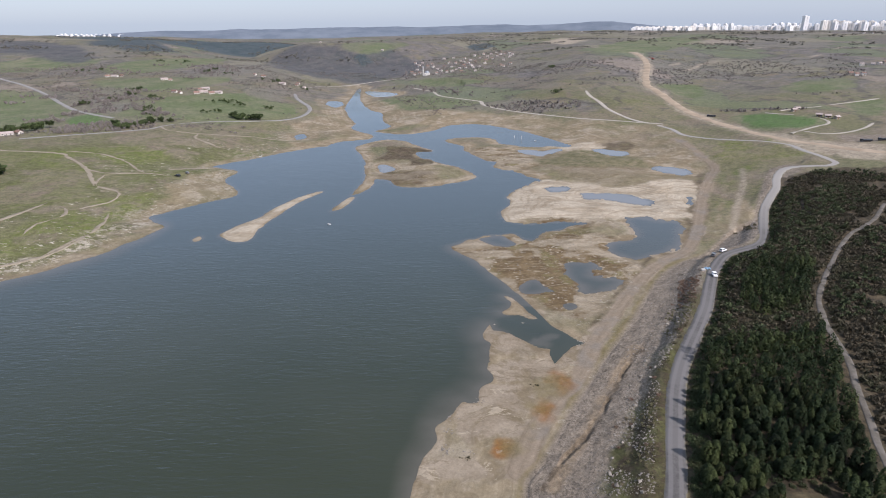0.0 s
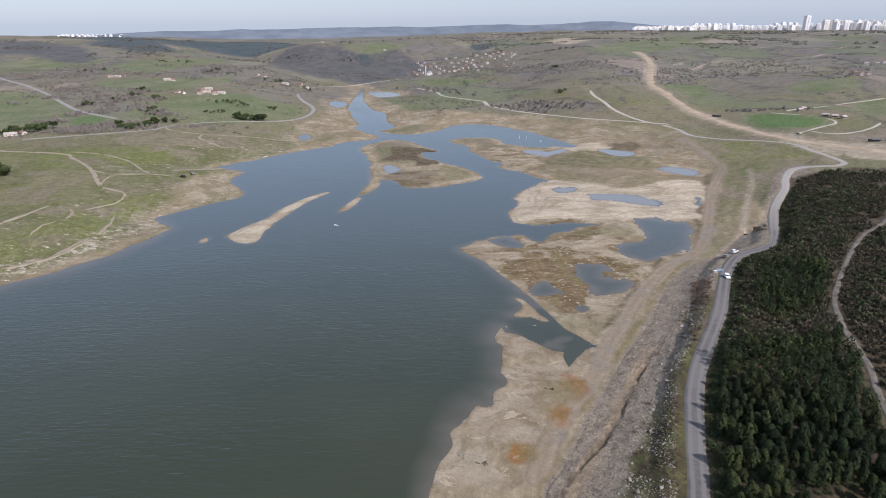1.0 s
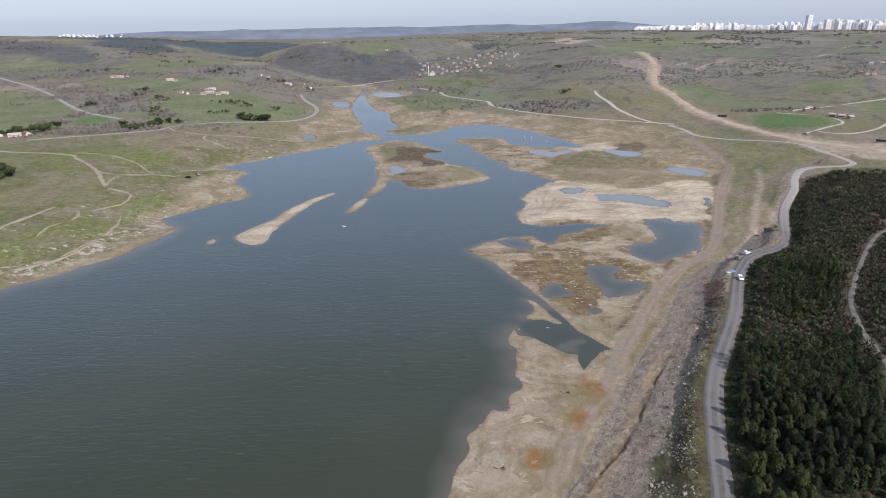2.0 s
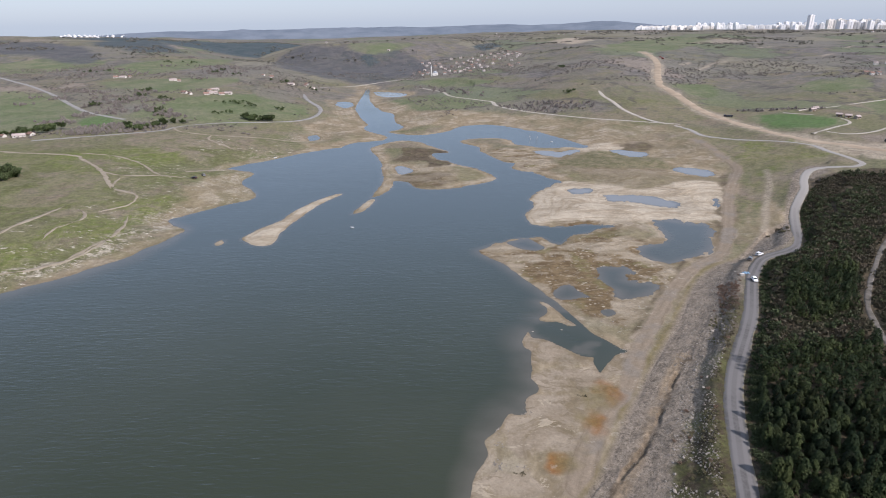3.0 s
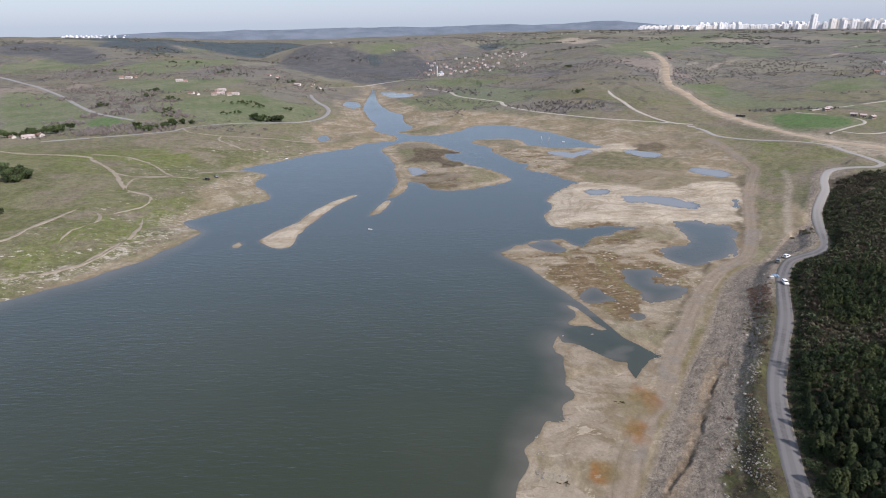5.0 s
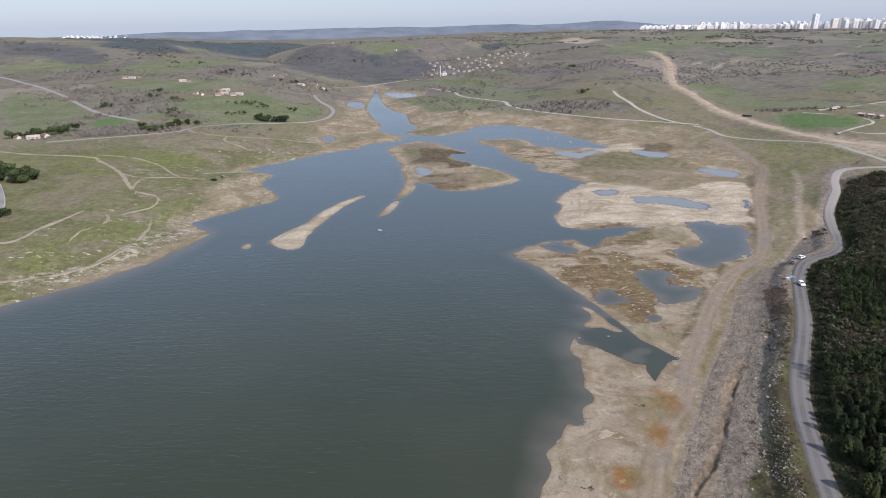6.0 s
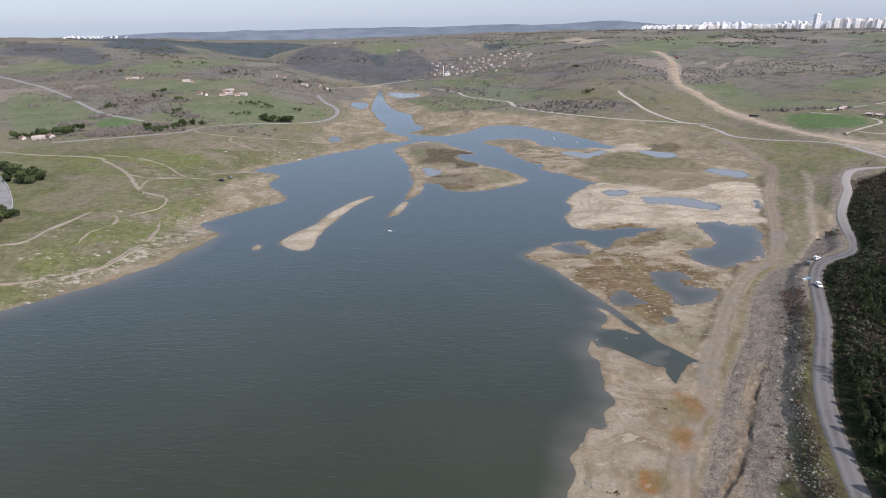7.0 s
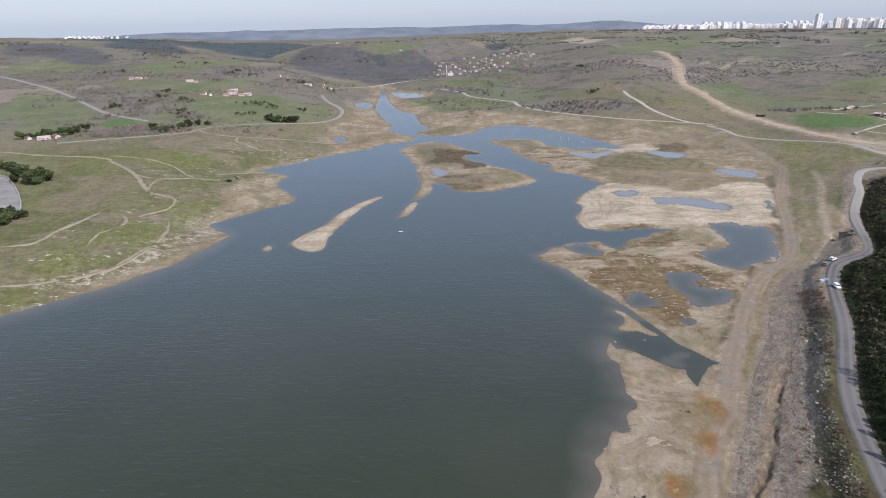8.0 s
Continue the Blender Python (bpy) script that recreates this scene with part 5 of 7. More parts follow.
def path(points, wide, every=1.5, worn=0.65):
    """A footpath of bare soil that follows every rise of the ground, with frayed edges."""
    mid = along(points, every)
    way = np.gradient(mid, axis=0)
    way /= np.linalg.norm(way, axis=1)[:, None] + 1e-9
    side = np.stack([way[:, 1], -way[:, 0]], -1)
    n = np.arange(len(mid)) * every
    cross = np.array([-0.62, -0.5, -0.17, 0.17, 0.5, 0.62])
    girth = wide * (1 + 0.35 * grain(n, n * 0 + wide, 14.0, 9, 3)) * np.clip(np.minimum(n, n[-1] - n) / 8, 0.25, 1)
    fray = worn * np.stack([grain(n, n * 0 + k, 5.0, 6, 3) for k in (3.0, 40.0)], -1)
    off = cross[None] * girth[:, None] + np.where(cross < 0, -fray[:, :1], fray[:, 1:]) * (np.abs(cross) > 0.45)
    X, Y = mid[:, :1] + side[:, :1] * off, mid[:, 1:] + side[:, 1:] * off
    Z = on_ground(X, Y) + 0.14
    Z[:, [0, -1]] -= 0.5
    ob = sheet("path", X, Y, Z, PATH_SOIL, False)
    return tagged(ob, "narrow path of bare trodden soil over the grass", "path", kind="structure")


for points, wide in ((PATH_A, 2.5), (PATH_B, 1.5), (PATH_C, 1.8), (PATH_D, 1.4), (PATH_E, 2.2), (PATH_F, 1.0), (PATH_I, 1.2), (PATH_J, 2.6),
                     (PATH_L, 1.6), (PATH_G, 1.8), (PATH_H, 2.0)):
    path(points, wide)
road("lane", LANE_A, 3.0, DUSTY, "narrow pale lane between the eastern fields", every=4)
road("lane", LANE_B, 2.6, DUSTY, "narrow pale lane round a green field", every=3)
road("lane", LANE_C, 2.6, DUSTY, "narrow pale lane beside the eastern yards", every=3)
road("road", ROAD_WEST, 4.8, ASPHALT, "worn grey asphalt road over the western fields", every=5)
road("road", ROAD_SHORE, 4.8, ASPHALT, "worn grey asphalt road above the western shore", every=4)


def ridge(name, crest, foot, material, label, rough):
    """A far range of hills: a crest line that falls to both sides, worn by noise."""
    line = np.array(crest, float)
    t = np.linspace(0, 1, 420)
    k = np.linspace(0, 1, len(line))
    cx, cy, cz = (np.interp(t, k, line[:, c]) for c in range(3))
    run = np.linspace(-1, 1, 41)
    X = cx[:, None] * (1 + run[None] * foot / np.hypot(cx, cy)[:, None])
    Y = cy[:, None] * (1 + run[None] * foot / np.hypot(cx, cy)[:, None])
    fall = np.abs(run)[None] ** 1.2
    Z = cz[:, None] * (1 - fall) + rough * grain(X, Y, 300, 7, 5, 0.6) * (0.35 + fall) - 20 * (fall > 0.98)
    return tagged(sheet(name, X, Y, Z, material, False), label, "hills", kind="structure")


ridge("backdrop", FAR_CREST, 420, HAZY_RIDGE, "long range of wooded hills on the horizon, tinted blue-grey for haze", 15)


# ---- things: helpers ----
def mesh_of(name, verts, faces, material, smooth=False):
    mesh = bpy.data.meshes.new(name)
    mesh.from_pydata([tuple(v) for v in verts], [], faces)
    mesh.materials.append(material)
    if smooth:
        mesh.polygons.foreach_set("use_smooth", np.ones(len(mesh.polygons), bool))
    return mesh


def part(name, bm, material, parent, label="", smooth=False):
    """A bmesh, or a ready mesh, as one mesh object under a thing or a part."""
    if isinstance(bm, bpy.types.Mesh):
        mesh = bm
    else:
        mesh = bpy.data.meshes.new(name)
        bm.to_mesh(mesh)
        bm.free()
        mesh.materials.append(material)
        if smooth:
            mesh.polygons.foreach_set("use_smooth", np.ones(len(mesh.polygons), bool))
    ob = new(name, mesh)
    ob.parent = parent
    if label:
        ob["label"] = label
    return ob


def thing(name, x, y, z=None, turn=0.0, size=1.0):
    """An Empty at a thing's base, on the ground unless z is given."""
    ob = new(name)
    ob.empty_display_size = 0.2
    if z is None:
        z = height(x, y)
    ob.matrix_basis = pose(x, y, z, 0, 0, turn) @ Matrix.Scale(size, 4)
    return ob


def height(x, y):
    return float(on_ground(np.array([x], float), np.array([y], float))[0])


def box(bm, lo, hi, bevel=0.0, taper=0.0):
    """A box from lo to hi with bevelled edges; taper pulls its top in."""
    made = bmesh.ops.create_cube(bm, size=1.0)["verts"]
    mid = [(a + b) / 2 for a, b in zip(lo, hi)]
    for v in made:
        k = 1 - taper if v.co.z > 0 else 1
        v.co = Vector((mid[0] + v.co.x * (hi[0] - lo[0]) * k, mid[1] + v.co.y * (hi[1] - lo[1]) * k, mid[2] + v.co.z * (hi[2] - lo[2])))
    if bevel:
        edges = list({e for v in made for e in v.link_edges})
        bmesh.ops.bevel(bm, geom=edges, offset=bevel, segments=1, affect="EDGES")
    return bm


def boxes(*sets, bevel=0.0, taper=0.0):
    bm = bmesh.new()
    for lo, hi in sets:
        box(bm, lo, hi, bevel, taper)
    return bm


def rod(radius1, radius2, a, b, sides=8):
    """A tapered rod from a to b."""
    bm = bmesh.new()
    a, b = Vector(a), Vector(b)
    turn = (b - a).to_track_quat("Z", "Y").to_matrix().to_4x4()
    bmesh.ops.create_cone(bm, cap_ends=True, segments=sides, radius1=radius1, radius2=radius2, depth=(b - a).length,
                          matrix=Matrix.Translation((a + b) / 2) @ turn)
    return bm


def profile(points, lo, hi, bevel=0.0):
    """An outline in y and z, drawn out across x from lo to hi."""
    bm = bmesh.new()
    face = bm.faces.new([bm.verts.new((lo, y, z)) for y, z in points])
    out = bmesh.ops.extrude_face_region(bm, geom=[face])["geom"]
    bmesh.ops.translate(bm, verts=[v for v in out if isinstance(v, bmesh.types.BMVert)], vec=(hi - lo, 0, 0))
    bmesh.ops.recalc_face_normals(bm, faces=bm.faces)
    if bevel:
        bmesh.ops.bevel(bm, geom=list(bm.edges), offset=bevel, segments=2, affect="EDGES")
    return bm


# ---- plants and stones ----
def flakes(rng, centres, sizes, each, lift=0.25):
    """Small loose triangles, like sprays of needles or leaves, round each centre: an array of (triangles, 3, 3)."""
    n = len(centres)
    mid = np.repeat(centres, each, 0) + rng.normal(0, 1, (n * each, 3)) * np.repeat(sizes, each)[:, None] * 0.42
    a = rng.normal(0, 1, (n * each, 3))
    a[:, 2] += lift
    a /= np.linalg.norm(a, axis=1)[:, None]
    b = np.cross(a, rng.normal(0, 1, (n * each, 3)))
    b /= np.linalg.norm(b, axis=1)[:, None] + 1e-6
    s = np.repeat(sizes, each)[:, None] * rng.uniform(0.7, 1.3, (n * each, 1))
    return np.stack([mid + a * s, mid - a * s * 0.6 + b * s * 0.55, mid - a * s * 0.6 - b * s * 0.55], 1)


def pine_crown(rng, tall, wide, tufts, each):
    """Whorls of needle sprays laid over a stem like shingles, ragged at the outline."""
    h = rng.uniform(0, 1, tufts) ** 0.8
    turn = rng.uniform(0, 2 * np.pi, tufts)
    lobes = 1 + 0.18 * np.sin(3 * turn + rng.uniform(0, 6)) + 0.13 * np.sin(5 * turn + 7 * h)
    r = wide / 2 * np.sqrt(1 - np.clip(h, 0, 0.985) ** 1.8) * lobes * rng.uniform(0.72, 1.0, tufts)
    z = tall * (0.14 + 0.86 * h)
    c = np.stack([r * np.cos(turn), r * np.sin(turn), z], -1)
    out = np.stack([np.cos(turn), np.sin(turn), 0.25 + 1.5 * h ** 2], -1)
    size = 0.13 * wide * rng.uniform(0.6, 1.1, tufts) * (1 - 0.4 * h)
    n = tufts * each
    mid = np.repeat(c, each, 0) + rng.normal(0, 1, (n, 3)) * np.repeat(size, each)[:, None] * 0.45
    face = np.repeat(out / np.linalg.norm(out, axis=1)[:, None], each, 0) + rng.normal(0, 0.35, (n, 3))
    a = np.cross(face, rng.normal(0, 1, (n, 3)))
    a /= np.linalg.norm(a, axis=1)[:, None] + 1e-6
    b = np.cross(face, a)
    b /= np.linalg.norm(b, axis=1)[:, None] + 1e-6
    s = np.repeat(size, each)[:, None] * rng.uniform(0.7, 1.3, (n, 1))
    return np.stack([mid + a * s, mid - a * s * 0.6 + b * s * 0.6, mid - a * s * 0.6 - b * s * 0.6], 1)


def leaf_crown(rng, tall, wide, tufts, each, low=0.25):
    """Uneven heads of leaves on the limbs of a tree or shrub."""
    heads = 6
    hx = rng.normal(0, 0.24, (heads, 3)) * (wide, wide, tall * 0.55) + (0, 0, tall * (low + 1) / 2)
    pick = rng.integers(0, heads, tufts)
    d = rng.normal(0, 1, (tufts, 3))
    d /= np.linalg.norm(d, axis=1)[:, None]
    reach = rng.uniform(0.5, 1.0, heads)[pick][:, None]
    c = hx[pick] + d * reach * (wide * 0.28, wide * 0.28, tall * 0.2)
    c[:, 2] = np.clip(c[:, 2], tall * low * 0.6, None)
    return flakes(rng, c, 0.15 * wide * rng.uniform(0.6, 1.2, tufts), each)


def twig_crown(rng, tall, wide, tufts, each, spray=0.22):
    """A low dome of twigs and dry leaves."""
    d = rng.normal(0, 1, (tufts, 3))
    d /= np.linalg.norm(d, axis=1)[:, None]
    c = d * rng.uniform(0.35, 1.0, (tufts, 1)) * (wide / 2, wide / 2, tall * 0.55)
    c[:, 2] = np.abs(c[:, 2]) + 0.15 * tall
    return flakes(rng, c, spray * wide * rng.uniform(0.6, 1.2, tufts), each, 0.6)


def stone(rng):
    """A broken stone: a dented block with about twenty facets."""
    bm = bmesh.new()
    bmesh.ops.create_icosphere(bm, subdivisions=1, radius=1.0)
    cuts = [Vector(rng.normal(0, 1, 3)).normalized() for _ in range(5)]
    for v in bm.verts:
        for c in cuts:
            over = v.co.dot(c) - 0.62
            if over > 0:
                v.co -= c * over
        v.co = Vector((v.co.x * 1.0, v.co.y * 0.8, v.co.z * 0.66)) * rng.uniform(0.85, 1.15)
    tris = np.array([[tuple(v.co) for v in f.verts] for f in bm.faces])
    bm.free()
    return tris


def tri_mesh(name, tris, material):
    """Loose triangles (n, 3, 3) as a mesh."""
    n = len(tris)
    mesh = bpy.data.meshes.new(name)
    mesh.vertices.add(3 * n)
    mesh.vertices.foreach_set("co", tris.astype(np.float32).ravel())
    mesh.loops.add(3 * n)
    mesh.loops.foreach_set("vertex_index", np.arange(3 * n, dtype=np.int32))
    mesh.polygons.add(n)
    mesh.polygons.foreach_set("loop_start", np.arange(0, 3 * n, 3, dtype=np.int32))
    mesh.update(calc_edges=True)
    mesh.materials.append(material)
    return mesh


def scatter(name, kinds, places, sizes, rng, material, label, category, sink=0.0, tall=None):
    """Many small ones of a few kinds, set on the ground in one mesh."""
    z = on_ground(places[:, 0], places[:, 1])
    turn = rng.uniform(0, 2 * np.pi, len(places))
    pick = rng.integers(0, len(kinds), len(places))
    out = []
    for k, tris in enumerate(kinds):
        m = np.nonzero(pick == k)[0]
        if not len(m):
            continue
        c, s = np.cos(turn[m])[:, None, None], np.sin(turn[m])[:, None, None]
        t = tris[None]
        size = sizes[m][:, None, None]
        up = size if tall is None else size * tall[m][:, None, None]
        x = (t[..., 0] * c - t[..., 1] * s) * size + places[m, 0][:, None, None]
        y = (t[..., 0] * s + t[..., 1] * c) * size + places[m, 1][:, None, None]
        w = t[..., 2] * up + (z[m] - sink * sizes[m])[:, None, None]
        out.append(np.stack([x, y, w], -1).reshape(-1, 3, 3))
    return tagged(new(name, tri_mesh(name, np.concatenate(out), material)), label, category, kind="stuff")


def fill(rng, outline, gap, jitter=0.42):
    """Places on a loosened grid inside an outline."""
    p = np.array(outline, float)
    lo, hi = p.min(0), p.max(0)
    x, y = np.meshgrid(np.arange(lo[0], hi[0], gap), np.arange(lo[1], hi[1], gap))
    x, y = x.ravel() + rng.uniform(-1, 1, x.size) * gap * jitter, y.ravel() + rng.uniform(-1, 1, y.size) * gap * jitter
    keep = inside(x, y, p)
    return np.stack([x[keep], y[keep]], -1)


def off_roads(places, lines, gap):
    keep = np.ones(len(places), bool)
    for points in lines:
        d, _ = line_distance(places[:, 0], places[:, 1], spline(points, 3, False))
        keep &= d > gap
    return places[keep]


def foliage(name, a, b, c, light=0.12):
    """Leaves: three tones, from plant to plant and from spray to spray, a little light shining through."""
    p = Paint(name, 0.75)
    tone = p.mix(p.random(True), a, b)
    tone = p.mix(p.span(p.noise(9, 3), 0.42, 0.68), tone, c)
    tone = p.mix(1.0, tone, p.mix(p.random(), (0.6,) * 3, (1.5,) * 3), "MULTIPLY")
    p.bsdf.inputs["Specular IOR Level"].default_value = 0.15
    return p.done(tone)


PINE_GREEN = foliage("pine_needles", (0.009, 0.016, 0.007), (0.020, 0.030, 0.011), (0.040, 0.050, 0.017))
LEAF_GREEN = foliage("dark_leaves", (0.028, 0.038, 0.018), (0.058, 0.072, 0.032), (0.050, 0.056, 0.027))
HEDGE_GREEN = foliage("hedge_leaves", (0.040, 0.060, 0.024), (0.075, 0.098, 0.038), (0.062, 0.078, 0.034))
BRUSH_BROWN = foliage("brushwood", (0.078, 0.067, 0.044), (0.128, 0.106, 0.070), (0.088, 0.088, 0.048))
TWIG_GREY = foliage("bare_twigs", (0.150, 0.132, 0.118), (0.210, 0.185, 0.165), (0.130, 0.116, 0.104))
FAR_SCRUB = foliage("thorn_scrub", (0.125, 0.116, 0.100), (0.185, 0.166, 0.142), (0.122, 0.124, 0.098))
HEATH_RED = foliage("dry_heath", (0.250, 0.158, 0.110), (0.340, 0.235, 0.175), (0.230, 0.165, 0.115))
WEED = foliage("weeds", (0.120, 0.118, 0.055), (0.190, 0.165, 0.090), (0.215, 0.172, 0.110))
BARK = plain("bark", (0.110, 0.078, 0.050), (0.060, 0.044, 0.030), 0.3, 0.95)
ROCK = plain("pale_rock", (0.262, 0.232, 0.192), (0.150, 0.130, 0.105), 0.8, 0.95, vary=0.35, islands=True)
BOULDER = plain("boulder", (0.325, 0.288, 0.238), (0.230, 0.202, 0.166), 0.7, 0.95, depth=0.05, vary=0.2)
DARK_ROCK = plain("dark_rock", (0.185, 0.165, 0.145), (0.110, 0.098, 0.085), 0.8, 0.95, vary=0.4, islands=True)

rng = np.random.default_rng(7)


def tree_kind(name, tall, wide, crown, leaves, label, category, group):
    """A tree at the origin: a tapered trunk with limbs, and its crown."""
    tree = thing(name, 0, 0, 0)
    trunk = rod(0.028 * tall, 0.008 * tall, (0, 0, -0.3), (0.02 * tall, 0, tall * 0.85), 6)
    for k in range(4):
        a = k * 1.7 + tall
        limb = rod(0.010 * tall, 0.004 * tall, (0, 0, tall * (0.3 + 0.1 * k)),
                   (math.cos(a) * wide * 0.32, math.sin(a) * wide * 0.32, tall * (0.5 + 0.1 * k)), 4)
        joined = bpy.data.meshes.new("limb")
        limb.to_mesh(joined)
        limb.free()
        trunk.from_mesh(joined)
        bpy.data.meshes.remove(joined)
    part("trunk", trunk, BARK, tree)
    part("crown", tri_mesh("crown", crown, leaves), leaves, tree)
    return tagged(tree, label, category, group)


# the young pine plantation above the road
near_pines = fill(rng, [(58, 62), *PINE_NEAR[1:-1], (112, 60)], 2.75)
mid_pines = fill(rng, PINE_MID, 2.7)
pines = off_roads(np.concatenate([near_pines, mid_pines]), [ROAD_BANK], 5.4)
pines = off_roads(pines, [FOREST_TRACK], 2.9)
pines = pines[np.argsort(np.hypot(pines[:, 0], pines[:, 1]))]
thin = grain(pines[:, 0], pines[:, 1], 11, 5, 3) > -0.72
pines = pines[thin]
PINE_SIZES = [(4.3, 2.3), (5.2, 2.6), (3.2, 1.9), (5.9, 2.7), (3.9, 2.7)]
models = [tree_kind("pine_tree", t, w, pine_crown(rng, t, w, 230, 6), PINE_GREEN,
                    "young dark green pine with a ragged crown in a plantation", "pine tree", "pines of the plantation")
          for t, w in PINE_SIZES]
for i, (x, y) in enumerate(pines[:300]):
    z = height(x, y) - 0.1
    m = pose(x, y, z, 0, 0, rng.uniform(0, 360)) @ Matrix.Scale(rng.uniform(0.75, 1.18), 4)
    if i < len(models):
        models[i].matrix_basis = m
    else:
        copy_thing(models[i % len(models)], pose(*m.translation, 0, 0, rng.uniform(0, 360)))
rest = pines[300:]
scatter("pine_wood", [pine_crown(rng, t, w, 70, 6) for t, w in PINE_SIZES], rest, rng.uniform(0.75, 1.15, len(rest)), rng, PINE_GREEN,
        "dense young pines farther along the plantation", "pine wood")

# brushwood over the rest of the hill
hill = fill(rng, [*WOOD[:4], (330, 300), (330, 200), (230, 110), (150, 55), (112, 66), (118, 102), (124, 114), (132, 132), (137, 143), *WOOD[5:]], 2.05)
hill = off_roads(off_roads(hill, [ROAD_BANK], 4.6), [FOREST_TRACK], 1.7)
bare = grain(hill[:, 0], hill[:, 1], 16, 15, 4)
hill = hill[bare > -0.55]
verge = along(ROAD_BANK, 1.0)
verge = np.concatenate([verge[verge[:, 1] < 330] + rng.normal(0, 0.8, (int((verge[:, 1] < 330).sum()), 2)) + (o, -0.35 * o) for o in (3.6, 4.8, 6.0)])
under = np.concatenate([fill(rng, PINE_NEAR, 2.6), verge])
under = off_roads(off_roads(under, [ROAD_BANK], 3.3), [FOREST_TRACK], 2.4)
brush_kinds = [twig_crown(rng, 1.7, 2.4, 22, 3, 0.17) for _ in range(6)]
fine_kinds = [twig_crown(rng, 1.5, 2.4, 60, 4, 0.085) for _ in range(6)]
scatter("brushwood", brush_kinds, hill, rng.uniform(0.6, 1.5, len(hill)), rng, BRUSH_BROWN,
        "dense leafless brown and olive brushwood on the hill", "brushwood", 0.1)
# the darker leaf material here stands in for shade under the pines
scatter("undergrowth", fine_kinds, under, rng.uniform(0.5, 1.2, len(under)), rng, LEAF_GREEN,
        "undergrowth between the pines and the road, its dark leaves standing for shade", "undergrowth", 0.1)
oaks = fill(rng, WOOD, 4.0)
oaks = off_roads(off_roads(oaks, [ROAD_BANK], 5.5), [FOREST_TRACK], 3.5)
oaks = oaks[grain(oaks[:, 0], oaks[:, 1], 22, 25, 3) > -0.15]
scatter("evergreen_scrub", [leaf_crown(rng, 2.6, 2.8, 34, 3, 0.1) for _ in range(5)], oaks, rng.uniform(0.6, 1.25, len(oaks)), rng, LEAF_GREEN,
        "dark evergreen shrubs among the brushwood", "shrubs", 0.1)

# stones and weeds of the bank
upper_bank = [(72, 152), (84, 171), (98, 195), (111, 216), (123, 228), (127, 217), (113, 193), (104, 176), (92, 157), (82, 142)]
rocks = np.concatenate([fill(rng, RIPRAP, 0.55), fill(rng, upper_bank, 0.75), fill(rng, RIPRAP_B, 0.8)])
rocks = off_roads(rocks[grain(rocks[:, 0], rocks[:, 1], 7, 35, 3) > -0.35], [ROAD_BANK], 4.2)
stones = [stone(rng) for _ in range(6)]
scatter("rubble", stones, rocks, 0.09 + 0.46 * rng.uniform(0, 1, len(rocks)) ** 3.2, rng, ROCK,
        "loose grey rubble on the bank below the road", "rubble", 0.2)
cobble = fill(rng, GREY_SLOPE, 0.85)
scatter("scree", stones, cobble, 0.06 + 0.16 * rng.uniform(0, 1, len(cobble)) ** 2, rng, DARK_ROCK,
        "small dark stones on the grey slope", "scree", 0.2)
blocks = np.concatenate([fill(rng, [(118, 205), (124, 214), (121, 222), (108, 206)], 0.7), fill(rng, RIPRAP_B, 0.7)])
scatter("rubble", stones, blocks, 0.15 + 0.4 * rng.uniform(0, 1, len(blocks)) ** 2, rng, DARK_ROCK,
        "dark broken stone blocks on the steep of the bank", "rubble", 0.2)
for i, (x, y) in enumerate(off_roads(fill(rng, RIPRAP, 5.2), [ROAD_BANK], 6)[:70]):
    boulder = new("boulder", tri_mesh("boulder", stones[i % 6], BOULDER))
    s = 0.38 + 0.5 * rng.uniform(0, 1) ** 1.6
    boulder.matrix_basis = pose(x, y, height(x, y) + 0.15 * s, rng.uniform(-15, 15), rng.uniform(-15, 15), rng.uniform(0, 360)) @ Matrix.Scale(s, 4)
    tagged(boulder, "pale broken boulder lying on the stony bank", "boulder", "boulders of the bank")
weeds = off_roads(fill(rng, RIPRAP, 1.15), [ROAD_BANK], 3.6)
slope_share, _ = line_distance(weeds[:, 0], weeds[:, 1], FOOT)
weeds = weeds[(grain(weeds[:, 0], weeds[:, 1], 8, 45, 3) + (slope_share - 20) / 12) > -0.1]
scatter("weeds", fine_kinds, weeds, rng.uniform(0.18, 0.5, len(weeds)), rng, WEED, "dry and green weeds between the stones", "weeds", 0.1)
heath = np.concatenate([fill(rng, HEATH, 1.3), fill(rng, RIPRAP, 9.0)])
heath = off_roads(heath, [ROAD_BANK], 4.0)
scatter("heath", fine_kinds, heath, rng.uniform(0.3, 0.75, len(heath)), rng, HEATH_RED, "rust-brown dry heath beside the road", "heath", 0.1)
shady = np.array([(97, 160), (98.5, 163), (95.5, 158), (107.5, 186), (109, 189), (106, 184), (152.5, 226), (174, 274), (170, 268), (92.5, 152), (100, 167)], float)
shady = np.concatenate([shady + rng.normal(0, 1.7, shady.shape) for _ in range(10)])
shady = off_roads(shady, [ROAD_BANK], 3.6)
scatter("bramble", fine_kinds, shady, rng.uniform(0.5, 1.0, len(shady)), rng, BRUSH_BROWN, "dark brambles on the verge of the road", "brambles", 0.1)

